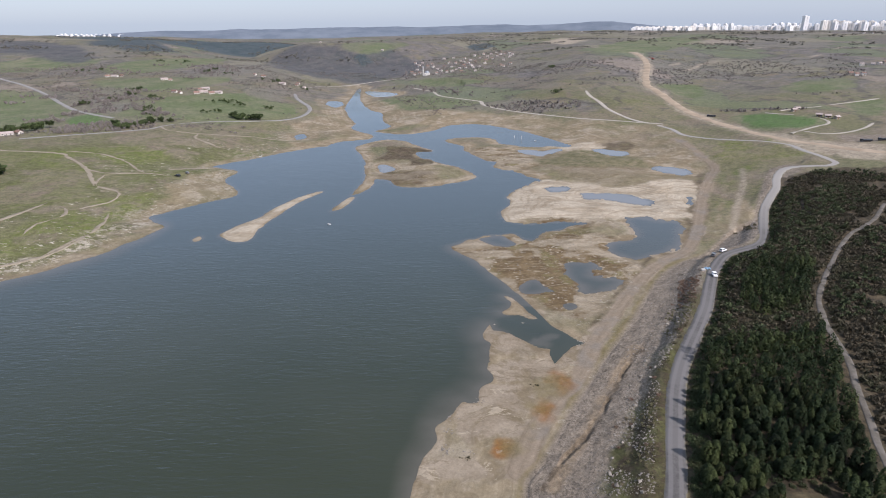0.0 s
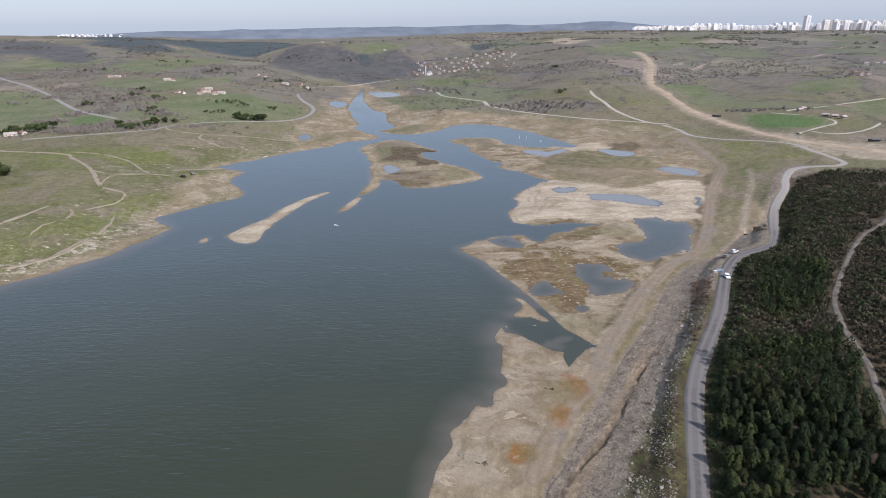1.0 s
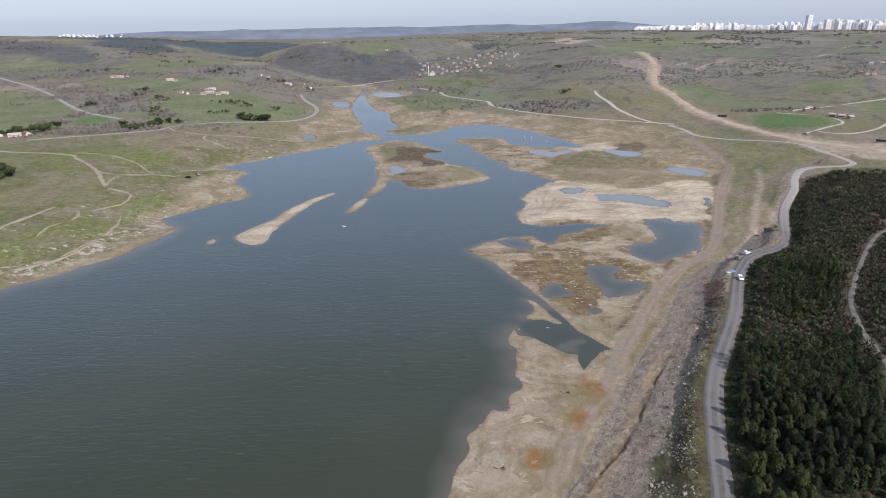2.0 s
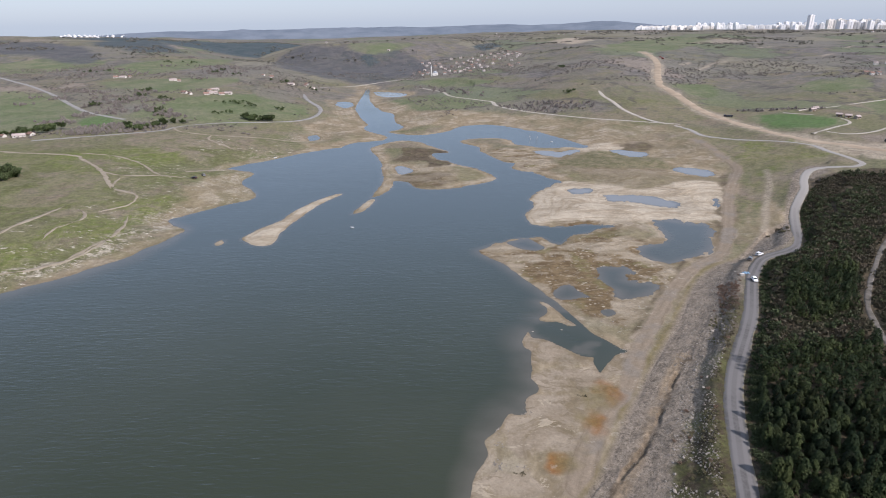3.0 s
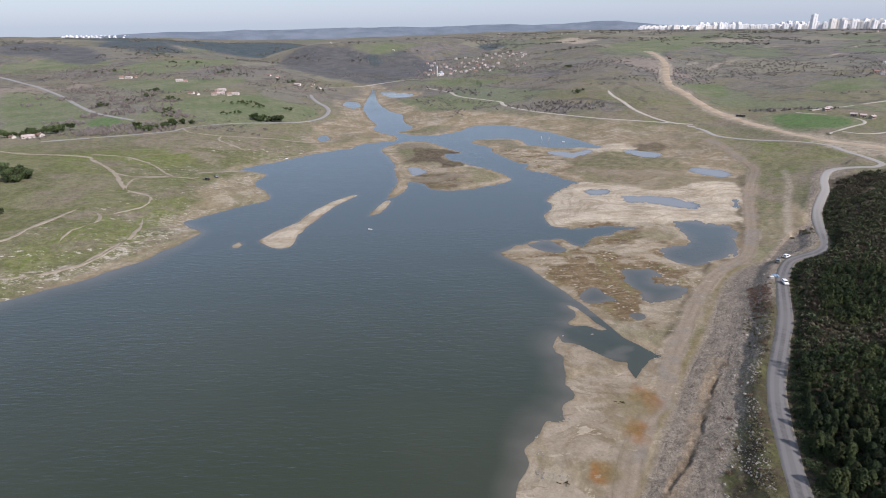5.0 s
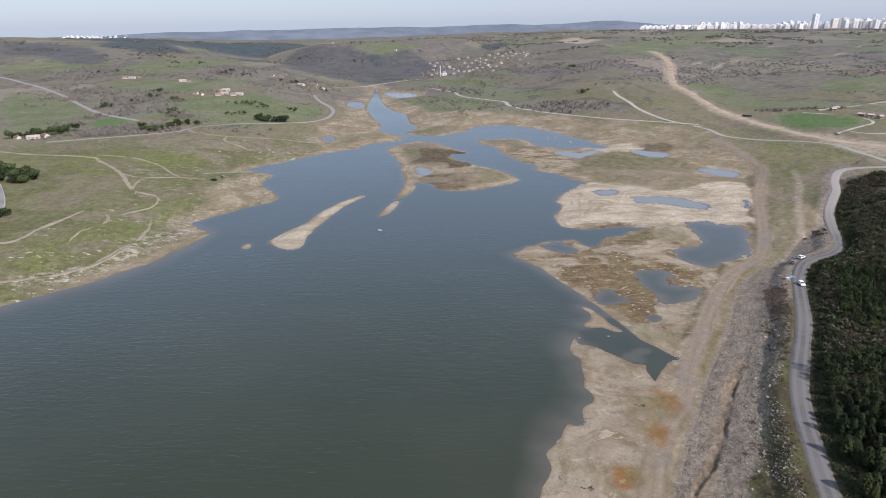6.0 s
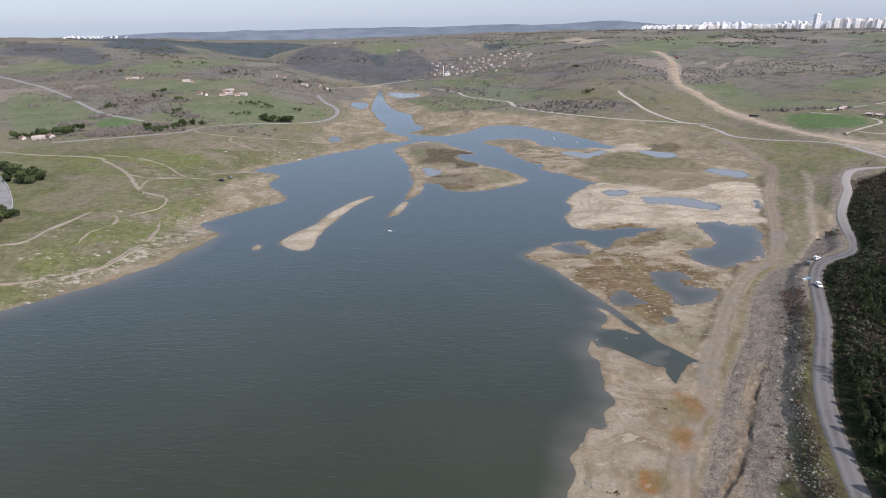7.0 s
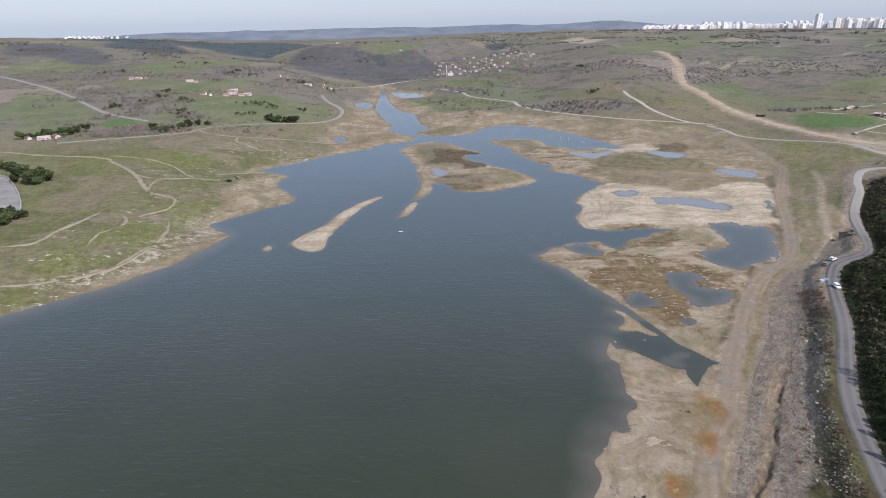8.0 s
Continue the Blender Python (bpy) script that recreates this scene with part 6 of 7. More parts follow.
# pale stones on the western shore and on the dry lake bed
strand = along(STONY_BAND, 0.35)
strand = strand + rng.normal(0, 3.0, strand.shape)
speck = np.concatenate([rng.normal(0, 3.5, (26, 2)) + (43, 180), rng.normal(0, 3, (12, 2)) + (31, 262), strand, fill(rng, GREEN_A, 2.6), fill(rng, MARSH_A, 2.6), fill(rng, SAND_A, 7.0)])
wet_side = shore(speck[:, 0], speck[:, 1])
speck = np.concatenate([speck[:38][wet_side[:38] > -2.5], speck[38:][wet_side[38:] > 0.5]])
scatter("stones", stones, speck, 0.12 + 0.46 * rng.uniform(0, 1, len(speck)) ** 3, rng, ROCK, "pale stones strewn over grass and dry mud", "stones", 0.2)

for i, (x, y) in enumerate(INLET_STONES):
    flat_stone = new("boulder", tri_mesh("boulder", stones[(i * 5) % 6], BOULDER))
    s = (0.75, 0.35, 0.4, 0.32, 0.45, 0.4, 0.38, 0.5, 0.42)[i]
    flat_stone.matrix_basis = pose(x, y, min(height(x, y) + 0.3 * s, 0.25 * s), 0, 0, 40 * i) @ Matrix.Diagonal((s * 1.3, s, s, 1))
    tagged(flat_stone, "pale flat stone standing out of the shallow inlet", "boulder", "stones of the inlet")
heaps = np.concatenate([rng.normal(0, 0.9, (26, 2)) + c for c in ((18.4, 120), (18.9, 125.7), (27.3, 133.4), (17.8, 112.4), (23, 111.8), (62, 164), (63.5, 166))])
scatter("stones", stones, heaps, 0.10 + 0.4 * rng.uniform(0, 1, len(heaps)) ** 3, rng, ROCK, "small heaps of broken stone on the dry lake bed", "stones", 0.2)
drift = np.concatenate([rng.normal(0, (0.8, 0.35), (14, 2)) + c for c in ((44.3, 140.2), (22.9, 109.4))])
scatter("driftwood", fine_kinds, drift, rng.uniform(0.1, 0.24, len(drift)), rng, BRUSH_BROWN, "dark heaps of dry weed and driftwood on the sand", "driftwood", 0.1)

# hedges, field trees and scrub of the farther country
hedge_trees = [tree_kind("tree", t, w, leaf_crown(rng, t, w, n, 5), HEDGE_GREEN, label, "tree", "trees of the western shore")
               for t, w, n, label in ((6.8, 5.8, 130, "tall dark evergreen tree in a row beside the fields"),
                                      (5.2, 5.0, 110, "broad dark evergreen tree in a row beside the fields"),
                                      (4.0, 4.4, 90, "small dark evergreen tree in a row beside the fields"))]
placed = 0
rows = [along(p, g) for p, g in ((HEDGE_A, 2.2), (HEDGE_B, 2.6), (HEDGE_C, 3.4), (HEDGE_D, 2.4))]
rows += [np.array(OLD_TREES + LOT_TREES, float) + o for o in ((0, 0), (2.8, 2.0), (-2.5, 3.0))]
for x, y in np.concatenate(rows):
    x, y = x + rng.normal(0, 1.6), y + rng.normal(0, 2.4)
    m = pose(x, y, height(x, y) - 0.2, 0, 0, rng.uniform(0, 360))
    if placed < 3:
        hedge_trees[placed].matrix_basis = m
    else:
        copy_thing(hedge_trees[int(rng.integers(0, 3))], m)
    placed += 1


def bushland(count, lo, hi, seed, threshold, span=36.0):
    """Places spread over the country between two distances, gathered in patches."""
    b = np.radians(rng.uniform(-span, span, count))
    r = np.sqrt(rng.uniform(lo * lo, hi * hi, count))
    p = np.stack([r * np.sin(b), r * np.cos(b)], -1)
    keep = (grain(p[:, 0], p[:, 1], 90, seed, 4, 0.65) > threshold) & (shore(p[:, 0], p[:, 1]) > 45) & ~inside(p[:, 0], p[:, 1], UPLAND)
    for f in (FIELD_A, FIELD_B, FIELD_D, FIELD_E, FIELD_F, FIELD_G, FIELD_H, FIELD_I, FIELD_J, FIELD_K, FIELD_M):
        keep &= ~inside(p[:, 0], p[:, 1], np.array(f, float))
    p = p[keep]
    return off_roads(p, [ROAD_VALLEY, ROAD_SLOPE, ROAD_WEST, ROAD_SHORE, EARTHWORK], 9)


far_kinds = [twig_crown(rng, 3.0, 4.4, 6, 3) for _ in range(6)]
p = bushland(42000, 600, 1350, 55, 0.26)
p = p[((p[:, 0] < 60) | (np.hypot(p[:, 0], p[:, 1]) > 760)) & ((p[:, 0] < 230) | (rng.uniform(0, 1, len(p)) < 0.3))]
scatter("scrub", far_kinds, p, rng.uniform(0.22, 0.75, len(p)), rng, FAR_SCRUB, "dark thorny scrub scattered over the slopes", "scrub", 0.1)
p = bushland(22000, 560, 1200, 65, 0.26)
p = p[(p[:, 0] < 60) | (np.hypot(p[:, 0], p[:, 1]) > 760)]
scatter("bare_trees", far_kinds, p, rng.uniform(0.25, 0.85, len(p)), rng, TWIG_GREY, "grey leafless thickets on the slopes", "thicket", 0.1)
p = np.concatenate([fill(rng, BARE_TREES, 4.5), fill(rng, SCRUB_MID, 6.0), fill(rng, SCRUB_L1, 9.0, 1.1), fill(rng, SCRUB_L2, 11.0, 1.1), fill(rng, SCRUB_L3, 15.0, 1.2), fill(rng, SCRUB_L4, 11.0, 1.1), np.repeat(np.array(THICKETS, float), 14, 0) + rng.normal(0, (6.5, 5), (14 * len(THICKETS), 2)), along(FIELD_TREES_EAST, 3.0) + rng.normal(0, 2, along(FIELD_TREES_EAST, 3.0).shape)])
lane_kinds = [twig_crown(rng, 5.0, 4.6, 40, 4) * np.array([1, 1, 1.15]) for _ in range(4)]
for k in lane_kinds:
    k[:] = k.mean(1, keepdims=True) + (k - k.mean(1, keepdims=True)) * np.array([0.5, 0.5, 0.8])
scatter("bare_trees", lane_kinds, p, rng.uniform(0.3, 0.9, len(p)), rng, TWIG_GREY, "grey-brown leafless trees beside the lane", "thicket", 0.1)
p = np.repeat(np.array(VILLAGE, float), 12, 0)
p = p + rng.normal(0, 17, p.shape)
scatter("village_trees", far_kinds, p, rng.uniform(0.5, 1.3, len(p)), rng, TWIG_GREY, "grey leafless trees among the village houses", "trees", 0.1)
p = bushland(24000, 1300, 2600, 75, 0.30)
big = [t * np.array([1.8, 1.8, 1.6]) for t in far_kinds]
scatter("scrub", big, p, rng.uniform(0.4, 1.1, len(p)), rng, FAR_SCRUB, "dark woods and scrub on the far slopes", "scrub", 0.1)
p = np.concatenate([np.array(CLUMPS, float) + rng.normal(0, 5, (len(CLUMPS), 2)) for _ in range(5)])
scatter("field_trees", [leaf_crown(rng, 5, 5, 36, 3, 0.1) for _ in range(4)], p, rng.uniform(0.5, 1.1, len(p)), rng, HEDGE_GREEN,
        "dark clumps of trees between the fields", "trees", 0.1)


# ---- buildings ----
STONE_WALL = plain("rubble_wall", (0.34, 0.30, 0.25), (0.25, 0.22, 0.18), 1.5, 0.9)
LIME = plain("limewash", (0.66, 0.63, 0.58), (0.52, 0.49, 0.45), 3.0, 0.9)
CREAM = plain("cream_render", (0.64, 0.60, 0.54), (0.54, 0.50, 0.45), 3.0, 0.9)
TILE = plain("clay_tiles", (0.26, 0.165, 0.130), (0.20, 0.130, 0.105), 2.0, 0.85, vary=0.2)
TIN = plain("weathered_sheet_roof", (0.44, 0.37, 0.34), (0.35, 0.28, 0.25), 2.5, 0.6)
TOWER_GLASS = plain("tower_glass", (0.34, 0.36, 0.38), (0.26, 0.28, 0.30), 6.0, 0.2)
PANE = plain("window_glass", (0.05, 0.06, 0.07), (0.03, 0.035, 0.04), 1.0, 0.15)
DOOR = plain("painted_door", (0.16, 0.09, 0.05), (0.11, 0.06, 0.04), 0.6, 0.6)
TOWER_GREY = plain("tower_render_grey", (0.68, 0.66, 0.64), (0.60, 0.58, 0.56), 8.0, 0.85, vary=0.12)
TOWER = plain("tower_render", (0.82, 0.81, 0.80), (0.74, 0.73, 0.72), 8.0, 0.85, vary=0.12)
TOWER_WARM = plain("tower_render_cream", (0.76, 0.73, 0.68), (0.70, 0.66, 0.61), 8.0, 0.85, vary=0.12)
CONCRETE = plain("concrete", (0.42, 0.41, 0.38), (0.33, 0.32, 0.30), 2.0, 0.9, depth=0.02)


def house(name, wide, deep, tall, pitch, wall_mat, roof_mat, label, group, hip=False):
    """A small house at the origin: walls with gables, an overhanging roof, door and windows."""
    h = thing(name, 0, 0, 0)
    w, d, top = wide / 2, deep / 2, tall + pitch
    part("wall", profile([(-d, -1.0), (d, -1.0), (d, tall), (0, top), (-d, tall)], -w, w), wall_mat, h)
    e = 0.5
    drop = pitch * e / d
    roof = profile([(-d - e, tall - drop), (0, top), (d + e, tall - drop), (d + e, tall - drop + 0.28), (0, top + 0.3), (-d - e, tall - drop + 0.28)],
                   -w - e, w + e)
    part("roof", roof, roof_mat, h)
    part("chimney", boxes(((w * 0.4, -0.4, top - 0.6), (w * 0.4 + 0.6, 0.3, top + 1.0)), bevel=0.04), wall_mat, h)
    part("door", boxes(((-0.5, -d - 0.06, 0.0), (0.5, -d + 0.02, 2.05)), bevel=0.02), DOOR, h)
    for x in (-w * 0.62, w * 0.62):
        part("window", boxes(((x - 0.55, -d - 0.05, 1.0), (x + 0.55, -d + 0.02, 2.2)), bevel=0.02), PANE, h)
        if tall > 4:
            part("window", boxes(((x - 0.55, -d - 0.05, 3.9), (x + 0.55, -d + 0.02, 5.0)), bevel=0.02), PANE, h)
    return tagged(h, label, "house", group)


HOUSE_KINDS = [
    house("village_house", 6.5, 5.5, 4.0, 1.6, LIME, TILE, "whitewashed two-storey village house with a red tile roof", "houses of the village"),
    house("village_house", 8, 6, 4.2, 1.6, STONE_WALL, TILE, "grey-brown village house with a weathered red tile roof", "houses of the village"),
    house("village_house", 6.5, 5.5, 3.0, 1.4, LIME, TIN, "small white house with a pale sheet roof", "houses of the village"),
    house("village_house", 8, 6.5, 4.4, 1.5, CREAM, TIN, "large cream house with a pale pinkish roof", "houses of the village")]
FARM_KINDS = [
    house("farmhouse", 10, 7, 2.8, 2.4, CREAM, TILE, "cream farmhouse with a red tile roof among fields", "farm buildings"),
    house("barn", 15, 7, 2.6, 2.2, CREAM, TIN, "long low cream barn with a pale pinkish roof", "farm buildings"),
    house("farmhouse", 7, 6, 2.6, 1.8, CREAM, TILE, "small cream farmhouse with a faded red roof", "farm buildings")]


def settle(kinds, places, size=1.0, spin=35):
    """Sets the kinds of house in turn at places; the first of each is moved there, the others are copies."""
    used = set()
    for i, (x, y) in enumerate(places):
        k = (i * 7 + i // 3) % len(kinds)
        m = pose(x, y, height(x, y) - 0.1, 0, 0, rng.uniform(-spin, spin))
        if k in used:
            copy_thing(kinds[k], m)
        else:
            kinds[k].matrix_basis = m @ Matrix.Scale(size, 4)
            used.add(k)


settle(HOUSE_KINDS, VILLAGE + OUTLYING + EAST_HOUSES, 0.66)
settle(FARM_KINDS, FARMS, 0.62)
settle([house("shed", 4.5, 3.2, 2.2, 0.8, STONE_WALL, TIN, "small grey shed beside a lane", "sheds of the eastern yards")], YARDS_EAST)

mosque = thing("mosque", *MOSQUE[0], None, 0, 0.68)
part("hall", boxes(((2, -7, -1), (16, 7, 7)), bevel=0.2), LIME, mosque)
part("porch", boxes(((4, -10, -1), (14, -7, 4)), bevel=0.1), LIME, mosque)
dome = bmesh.new()
bmesh.ops.create_uvsphere(dome, u_segments=20, v_segments=10, radius=5.2, matrix=Matrix.Translation((9, 0, 7)))
part("dome", dome, plain("lead_dome", (0.36, 0.38, 0.40), (0.28, 0.30, 0.32), 2.0, 0.5), mosque, "grey lead dome", True)
minaret = part("minaret", rod(1.5, 1.1, (-1, -4, -1), (-1, -4, 20), 12), LIME, mosque, "slender white minaret")
part("balcony", rod(1.2, 2.0, (-1, -4, 16), (-1, -4, 17.4), 12), LIME, minaret)
part("spire", rod(1.3, 0.05, (-1, -4, 20), (-1, -4, 27), 12), TOWER, minaret)
for k in range(3):
    part("window", boxes(((4.5 + 4 * k, -7.1, 2), (5.7 + 4 * k, -6.95, 5)), bevel=0.03), PANE, mosque)
tagged(mosque, "white village mosque with a dome and one slender minaret", "mosque")


def tower(name, wide, deep, tall, wall_mat, label, group):
    """A block of flats: a body with recessed bays, balcony stacks, parapet and lift house."""
    t = thing(name, 0, 0, 0)
    w, d = wide / 2, deep / 2
    n = max(2, int(wide / 7))
    body = bmesh.new()
    box(body, (-w, -d, -4), (w, d, tall))
    for k in range(n):
        x = -w + (k + 0.25) * wide / n
        box(body, (x, -d - 0.7, -4), (x + wide / n * 0.5, -d + 0.1, tall - 1.5))
    part("body", body, wall_mat, t)
    bays = bmesh.new()
    for k in range(n - 1):
        x = -w + (k + 0.86) * wide / n
        for f in range(1, int(tall / 3.1)):
            box(bays, (x, -d - 0.5, f * 3.1 + 0.9), (x + wide / n * 0.24, -d + 0.05, f * 3.1 + 2.3))
    part("windows", bays, TOWER_GLASS, t)["kind"] = "stuff"
    part("parapet", boxes(((-w - 0.3, -d - 0.3, tall), (w + 0.3, d + 0.3, tall + 1.1)), bevel=0.1), wall_mat, t)
    part("lift_house", boxes(((-w * 0.35, -d * 0.4, tall + 1.1), (w * 0.35, d * 0.4, tall + 4)), bevel=0.1), wall_mat, t)
    return tagged(t, label, "apartment block", group)


TOWER_KINDS = [
    tower("apartment_block", 20, 15, 22, TOWER, "white mid-rise apartment block on the horizon", "apartment blocks of the far town"),
    tower("apartment_block", 18, 16, 33, TOWER, "white high-rise apartment tower on the horizon", "apartment blocks of the far town"),
    tower("apartment_block", 32, 14, 17, TOWER_WARM, "long cream apartment block on the horizon", "apartment blocks of the far town"),
    tower("apartment_block", 22, 16, 42, TOWER_WARM, "tall cream apartment tower on the horizon", "apartment blocks of the far town"),
    tower("apartment_block", 20, 18, 58, TOWER, "very tall white apartment tower on the horizon", "apartment blocks of the far town"),
    tower("apartment_block", 20, 15, 10, TOWER, "low white block at the edge of the far town", "apartment blocks of the far town"),
    tower("apartment_block", 20, 16, 32, TOWER_GREY, "grey-beige apartment tower on the horizon", "apartment blocks of the far town")]
# bearing range, distance range, how many, kinds
TOWN = [(17.5, 22.5, 3000, 3300, 34, (5, 5, 2)), (22.3, 25.6, 3350, 3600, 28, (0, 1, 2, 0)), (25.4, 29.8, 3300, 3500, 38, (0, 2, 5, 0)),
        (28.0, 31.6, 3350, 3600, 22, (0, 2, 1)), (30.2, 30.8, 3100, 3140, 1, (4,)), (31.8, 34.6, 3100, 3400, 22, (3, 1, 3, 0, 6)),
        (34.4, 38.0, 3100, 3500, 26, (1, 6, 2, 3, 0)), (-31.2, -26.2, 4250, 4550, 44, (5, 5, 0)), (-26.0, -22.5, 4300, 4550, 6, (5,))]
used = set()
for lo, hi, near_r, far_r, count, kinds in TOWN:
    for i in range(count):
        b = radians(lo + (hi - lo) * (i + rng.uniform(0.1, 0.9)) / count)
        r = rng.uniform(near_r, far_r)
        x, y = r * math.sin(b), r * math.cos(b)
        k = kinds[i % len(kinds)]
        m = pose(x, y, height(x, y), 0, 0, -math.degrees(b) + rng.choice([14, 24, 38, 50])) @ Matrix.Scale(0.6 if lo < 0 else 1.0, 4)
        if k in used:
            copy_thing(TOWER_KINDS[k], m)
        else:
            TOWER_KINDS[k].matrix_basis = m
            used.add(k)

# the paved yard on the western shore, with its kerb wall
yard = sheet("yard_paving", *(lambda X, Y: (X, Y, on_ground(X, Y) + 0.12))(
    *(lambda p, q: (p[:, :1] * (1 - q) + (p[:, :1] - 34) * q, p[:, 1:] * (1 - q) + (p[:, 1:] + 8) * q))(
        along(LOT_EDGE, 2.0), np.linspace(0, 1, 24)[None])), plain("yard_concrete", (0.27, 0.26, 0.24), (0.19, 0.185, 0.17), 7.0, 0.9, depth=0.02), False)
tagged(yard, "pale worn concrete paving of a yard", "paving", kind="structure")
kerb = along(LOT_EDGE, 2.0)
wall_mesh = bmesh.new()
for a, b in zip(kerb[:-1], kerb[1:]):
    z0, z1 = height(*a), height(*b)
    rim = [wall_mesh.verts.new((p[0] + o, p[1], z + q)) for p, z in ((a, z0), (b, z1)) for o, q in ((0, -0.3), (0, 1.1), (0.5, 1.1), (0.5, -0.3))]
    for f in ((0, 1, 5, 4), (1, 2, 6, 5), (2, 3, 7, 6), (3, 0, 4, 7)):
        wall_mesh.faces.new([rim[k] for k in f])
yard_wall = new("yard_wall", bpy.data.meshes.new("yard_wall"))
wall_mesh.to_mesh(yard_wall.data)
wall_mesh.free()
yard_wall.data.materials.append(CONCRETE)
tagged(yard_wall, "low pale concrete wall round the yard", "wall", kind="structure")

# ---- vehicles and small things ----
WHITE = plain("white_car_paint", (0.78, 0.78, 0.77), (0.70, 0.70, 0.69), 0.8, 0.3)
DARK_PAINT = plain("dark_car_paint", (0.035, 0.037, 0.042), (0.025, 0.026, 0.03), 0.8, 0.3)
GREY_PAINT = plain("grey_car_paint", (0.20, 0.21, 0.21), (0.15, 0.16, 0.16), 0.8, 0.35)
GLASS = plain("car_glass", (0.03, 0.04, 0.05), (0.02, 0.03, 0.035), 0.5, 0.08)
RUBBER = plain("rubber", (0.025, 0.025, 0.025), (0.04, 0.04, 0.04), 0.2, 0.9)
STEEL = plain("steel", (0.45, 0.45, 0.46), (0.35, 0.35, 0.36), 0.3, 0.35, 0.8)
LAMP_RED = plain("tail_lamp", (0.30, 0.02, 0.02), (0.22, 0.015, 0.015), 0.1, 0.3)
BLUE = plain("blue_sheet", (0.22, 0.34, 0.44), (0.16, 0.26, 0.36), 0.6, 0.5, depth=0.08)
DIGGER = plain("digger_paint", (0.35, 0.07, 0.05), (0.24, 0.05, 0.04), 0.8, 0.5)


def wheel(owner, x, y, r, broad=0.22):
    tyre = part("wheel", rod(r, r, (x - broad / 2, y, r), (x + broad / 2, y, r), 14), RUBBER, owner)
    part("rim", rod(r * 0.6, r * 0.6, (x - broad / 2 - 0.01, y, r), (x + broad / 2 + 0.01, y, r), 10), STEEL, tyre)


def car(name, x, y, turn, paint, outline, cabin, long, wide, label):
    """A car along y: lower body and cabin from side outlines, windows, lamps and wheels."""
    c = thing(name, x, y, height(x, y) + 0.14, turn)
    w = wide / 2
    part("body", profile(outline, -w, w, 0.06), paint, c)
    part("cabin", profile(cabin, -w + 0.1, w - 0.1, 0.05), paint, c)
    low, high = min(z for _, z in cabin) + 0.1, max(z for _, z in cabin) - 0.1
    ys = sorted(y for y, _ in cabin)
    for side in (-1, 1):
        xs = sorted((side * (w - 0.11), side * (w - 0.08)))
        part("side_window", boxes(((xs[0], ys[0] + 0.55, low), (xs[1], ys[-1] - 0.7, high))), GLASS, c)
        for yy in (-long * 0.3, long * 0.31):
            wheel(c, side * (w - 0.1), yy, 0.32)
        part("tail_lamp", boxes(((side * (w - 0.25) - 0.09, -long / 2 - 0.02, 0.7), (side * (w - 0.25) + 0.09, -long / 2 + 0.05, 1.0)), bevel=0.01), LAMP_RED, c)
    part("windscreen", boxes(((-w + 0.25, ys[-1] - 0.62, low), (w - 0.25, ys[-1] - 0.1, high - 0.02)), bevel=0.02), GLASS, c)
    part("rear_window", boxes(((-w + 0.3, ys[0] - 0.02, low + 0.05), (w - 0.3, ys[0] + 0.3, high - 0.05)), bevel=0.02), GLASS, c)
    return tagged(c, label, "car")


SALOON = [(-2.1, 0.35), (2.1, 0.35), (2.15, 0.65), (1.95, 0.85), (0.9, 0.95), (-2.0, 0.98), (-2.15, 0.7)]
SALOON_CAB = [(-1.75, 0.95), (1.0, 0.92), (0.3, 1.42), (-1.2, 1.45)]
HATCH = [(-1.8, 0.35), (1.8, 0.35), (1.85, 0.65), (1.65, 0.88), (0.8, 0.98), (-1.75, 1.0), (-1.85, 0.7)]
HATCH_CAB = [(-1.78, 0.97), (0.95, 0.95), (0.25, 1.46), (-1.45, 1.5)]
SPOT = CARS_BANK
car("car", SPOT[0][0], SPOT[0][1] + 2, 172, WHITE, HATCH, HATCH_CAB, 3.7, 1.62, "small white hatchback parked across the gravel road above the lake")
car("car", SPOT[1][0] - 0.5, SPOT[1][1] + 0.5, -60, WHITE, HATCH, HATCH_CAB, 3.7, 1.62, "white hatchback parked on the verge of the gravel road")
car("car", SPOT[2][0], SPOT[2][1], -35, GREY_PAINT, HATCH, HATCH_CAB, 3.7, 1.62, "grey hatchback parked on the edge of the bank")
tarp = thing("plastic_sheet", SPOT[3][0], SPOT[3][1])
n = 14
cloth = [(2.6 * (i / n - 0.5), 2.0 * (j / n - 0.5), 0.5 + 0.22 * math.sin(i * 0.9 + j * 0.5) * math.cos(j * 0.8) - 0.5 * ((i / n - 0.5) ** 2 + (j / n - 0.5) ** 2) * 1.6)
         for i in range(n + 1) for j in range(n + 1)]
part("sheet", mesh_of("sheet", cloth, [(a, a + 1, a + n + 2, a + n + 1) for i in range(n) for a in range(i * (n + 1), i * (n + 1) + n)], BLUE, True), BLUE, tarp)
for x, y in ((-1.2, -0.9), (1.2, -0.9), (-1.2, 0.9), (1.2, 0.9)):
    part("peg", rod(0.03, 0.03, (x, y, -0.2), (x, y, 0.45), 6), STEEL, tarp)
tagged(tarp, "light blue plastic sheet spread beside a parked car", "plastic sheet")
crate = thing("crate", SPOT[4][0], SPOT[4][1])
part("case", boxes(((-0.7, -0.5, -0.1), (0.7, 0.5, 0.7)), bevel=0.05), CONCRETE, crate)
part("lid", boxes(((-0.74, -0.54, 0.7), (0.74, 0.54, 0.8)), bevel=0.02), LIME, crate)
tagged(crate, "pale storage crate standing beside the blue sheet", "crate")
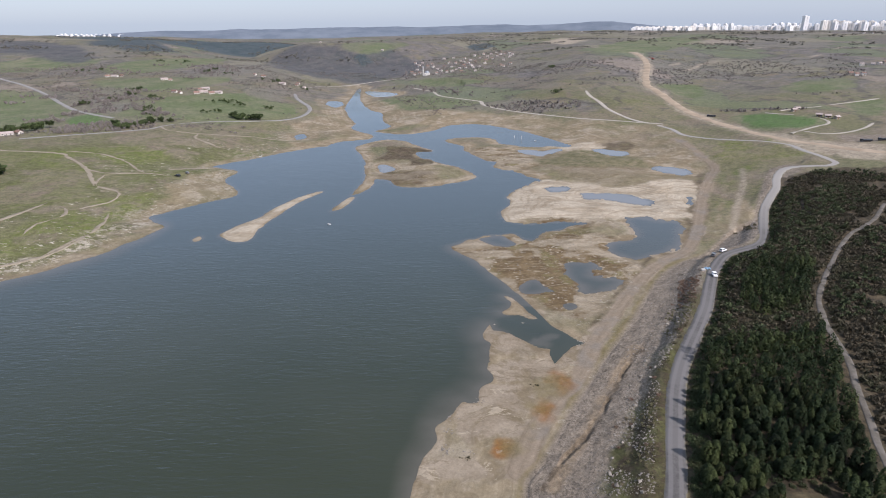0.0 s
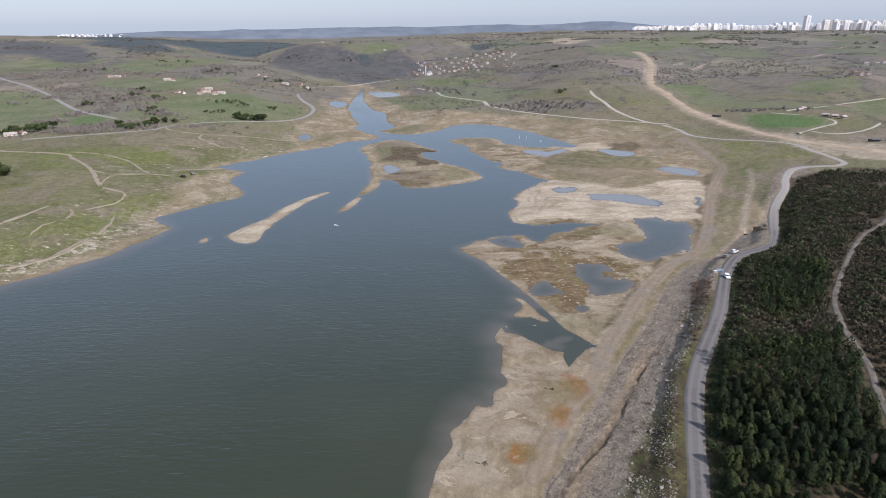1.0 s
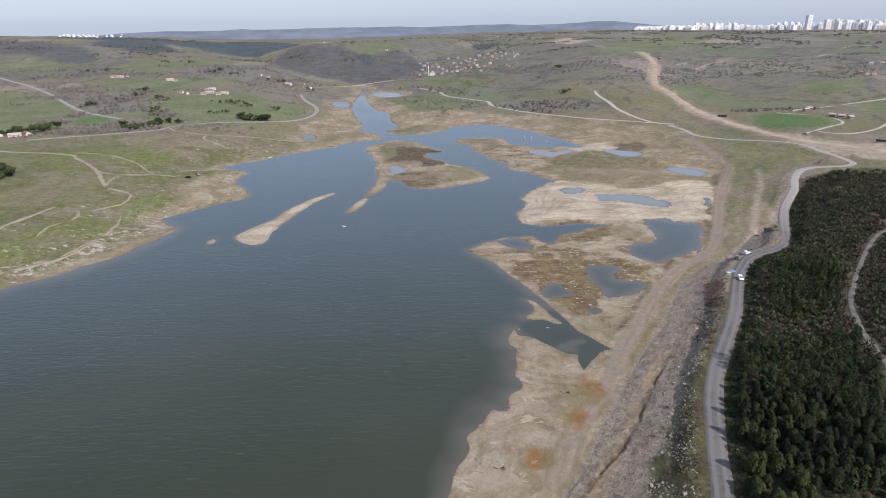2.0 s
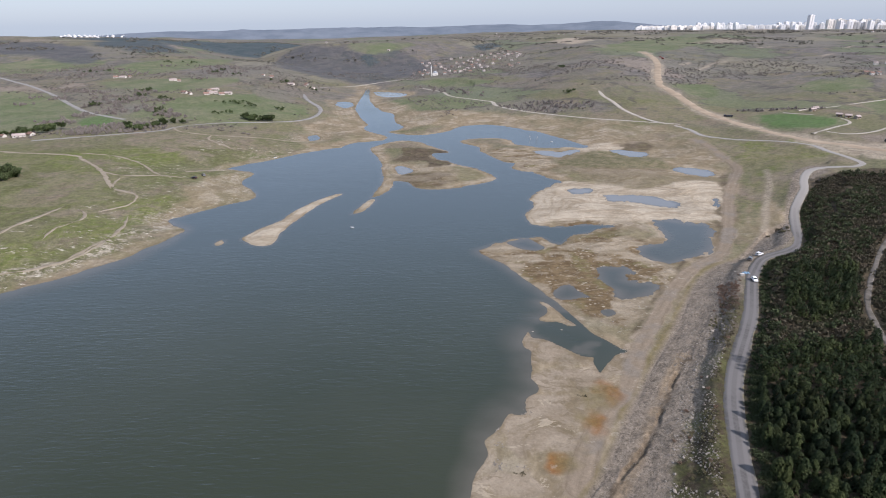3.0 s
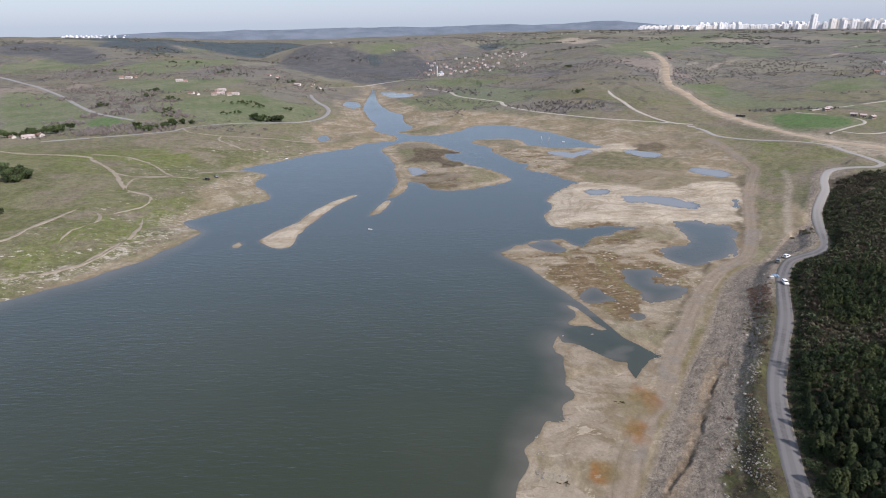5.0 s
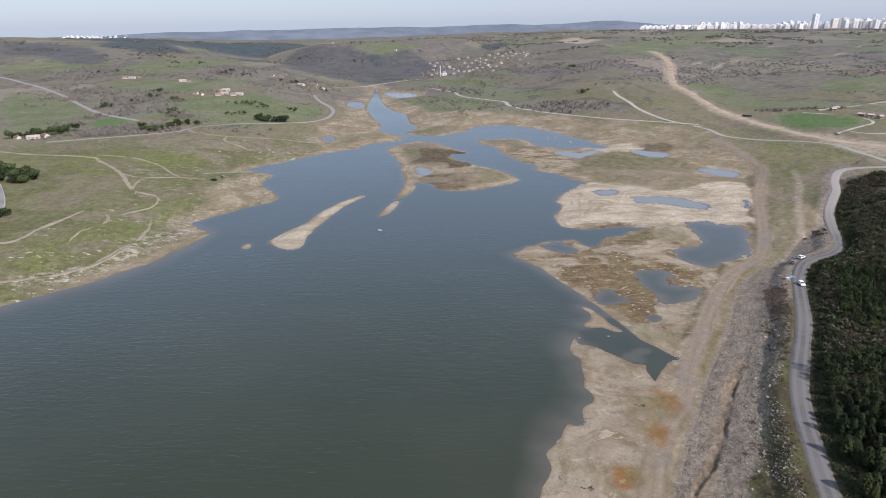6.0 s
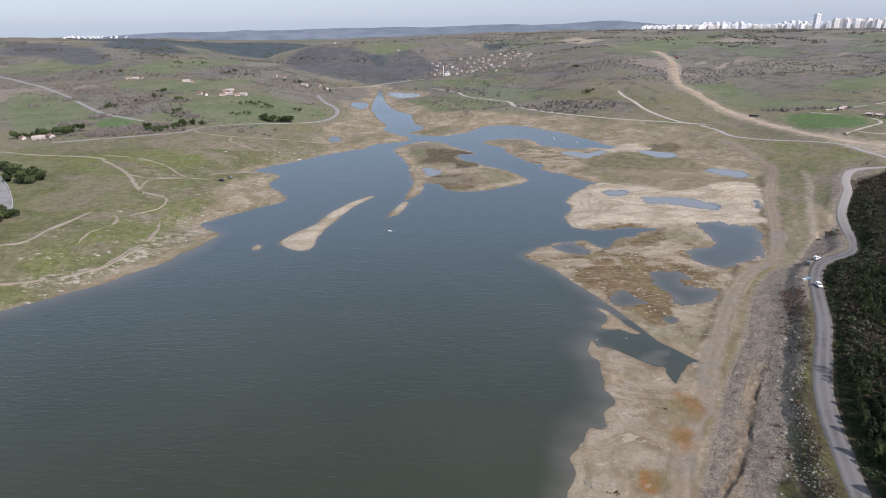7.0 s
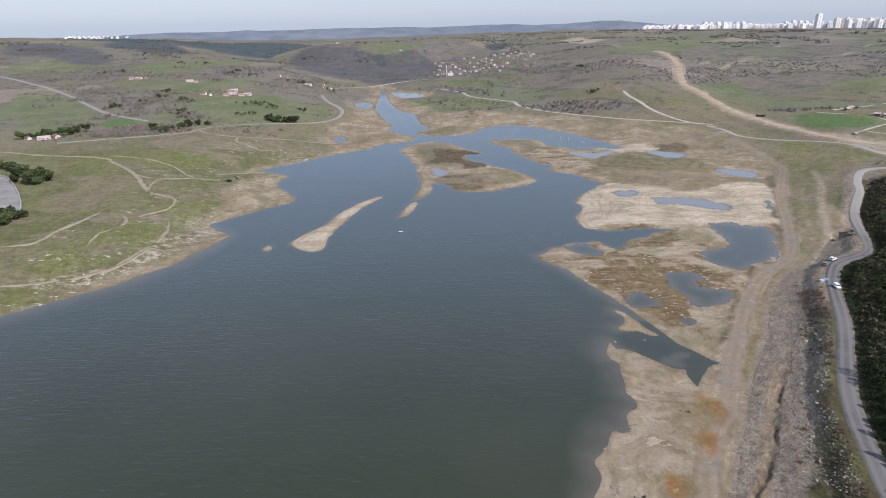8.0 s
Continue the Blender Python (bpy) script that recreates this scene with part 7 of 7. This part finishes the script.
car("car", MISC[0][0], MISC[0][1], 70, DARK_PAINT, SALOON, SALOON_CAB, 4.2, 1.75, "dark car parked on the stony western shore")
car("car", MISC[1][0], MISC[1][1], 40, GREY_PAINT, SALOON, SALOON_CAB, 4.2, 1.75, "grey car parked on the stony western shore")


def lorry(x, y, turn, cab_paint, label):
    t = thing("lorry", x, y, None, turn, 0.7)
    part("chassis", boxes(((-1.1, -6, 0.6), (1.1, 3.4, 0.95)), bevel=0.05), DARK_PAINT, t)
    cab = part("cab", profile([(3.0, 0.8), (5.2, 0.8), (5.2, 1.9), (4.9, 3.0), (3.0, 3.1)], -1.2, 1.2, 0.06), cab_paint, t)
    part("windscreen", boxes(((-1.0, 5.0, 1.9), (1.0, 5.14, 2.8)), bevel=0.02), GLASS, cab)
    part("tipper", boxes(((-1.25, -6.2, 1.0), (1.25, 2.7, 2.5)), bevel=0.08, taper=-0.04), DARK_PAINT, t)
    for side in (-1, 1):
        for yy in (-5, -3.7, 3.9):
            wheel(t, side * 1.0, yy, 0.5, 0.35)
    return tagged(t, label, "lorry")


def digger(x, y, turn, label):
    t = thing("excavator", x, y, None, turn)
    for side in (-1, 1):
        part("track", profile([(-1.9, 0.0), (1.9, 0.0), (2.2, 0.4), (1.9, 0.85), (-1.9, 0.85), (-2.2, 0.4)], side * 1.2 - 0.3, side * 1.2 + 0.3, 0.05), RUBBER, t)
    part("body", boxes(((-1.4, -2.2, 0.9), (1.4, 1.3, 2.0)), bevel=0.12), DIGGER, t)
    cab = part("cab", boxes(((-1.35, 0.0, 2.0), (-0.25, 1.5, 3.1)), bevel=0.08), DIGGER, t)
    part("cab_window", boxes(((-1.2, 1.45, 2.2), (-0.4, 1.53, 3.0))), GLASS, cab)
    part("boom", profile([(1.0, 1.8), (3.8, 4.6), (4.2, 4.6), (4.0, 4.1), (1.5, 1.6)], -0.1, 0.45, 0.04), DIGGER, t)
    arm = part("arm", profile([(3.8, 4.6), (4.3, 4.7), (5.8, 2.2), (5.4, 2.0)], -0.05, 0.4, 0.04), DIGGER, t)
    part("bucket", profile([(5.2, 2.2), (6.1, 2.3), (6.3, 1.4), (5.3, 1.2)], -0.4, 0.75, 0.05), STEEL, arm)
    return tagged(t, label, "excavator")


lorry(LOTS[0][0], LOTS[0][1], 80, DARK_PAINT, "dark tipper lorry standing beside the raw earth cutting")
lorry(LOTS[1][0] - 4, LOTS[1][1], 85, DARK_PAINT, "black tipper lorry parked on the wet ground by the cutting")
lorry(LOTS[1][0] + 8, LOTS[1][1] - 1, 85, DARK_PAINT, "black tipper lorry parked behind another on wet ground")
digger(LOTS[2][0], LOTS[2][1], 60, "red excavator working at the top of the earth cutting")


def boat(x, y, turn, label, z=None):
    b = thing("rowing_boat", x, y, z, turn, 0.62)
    n, ribs = 9, []
    for k in range(n):
        s = k / (n - 1)
        half = 0.75 * math.sin(math.pi * (0.12 + 0.82 * (1 - s) ** 0.8)) + 0.02
        yy, rise = -1.9 + 3.8 * s, 0.12 * s * s
        ribs.append([(-half, yy, 0.5 + rise), (-half * 0.8, yy, 0.05), (0, yy, -0.12 + rise), (half * 0.8, yy, 0.05), (half, yy, 0.5 + rise),
                     (half - 0.07, yy, 0.5 + rise), (half * 0.72, yy, 0.12), (0, yy, -0.02 + rise), (-half * 0.72, yy, 0.12), (-half + 0.07, yy, 0.5 + rise)])
    verts = [v for r in ribs for v in r]
    faces = [(k * 10 + i, k * 10 + (i + 1) % 10, k * 10 + 10 + (i + 1) % 10, k * 10 + 10 + i) for k in range(n - 1) for i in range(10)]
    faces += [tuple(range(10)), tuple(range((n - 1) * 10, n * 10))]
    part("hull", mesh_of("hull", verts, faces, WHITE), WHITE, b)
    for yy in (-0.8, 0.6):
        part("seat", boxes(((-0.6, yy - 0.12, 0.32), (0.6, yy + 0.12, 0.38)), bevel=0.01), DOOR, b)
    return tagged(b, label, "boat")


boat(MISC[3][0], MISC[3][1], 75, "small white rowing boat floating on the lake", 0.02)
boat(MISC[2][0], MISC[2][1], -70, "small white rowing boat drawn up on the shore", height(*MISC[2]) + 0.1)
boat(MISC[4][0], MISC[4][1], 85, "small white rowing boat moored in the side channel", 0.02)
for x, y, lean in ((*MISC[5], 18), (*MISC[6], -6)):
    pole = new("mooring_pole", bpy.data.meshes.new("mooring_pole"))
    bm = rod(0.16, 0.12, (0, 0, -2.5), (0, 0, 3.6), 8)
    bm.to_mesh(pole.data)
    bm.free()
    pole.data.materials.append(LIME)
    pole.matrix_basis = pose(x, y, 0, 0, -lean, 0)
    tagged(pole, "leaning white pole standing in the shallow channel", "pole", "poles in the channel")
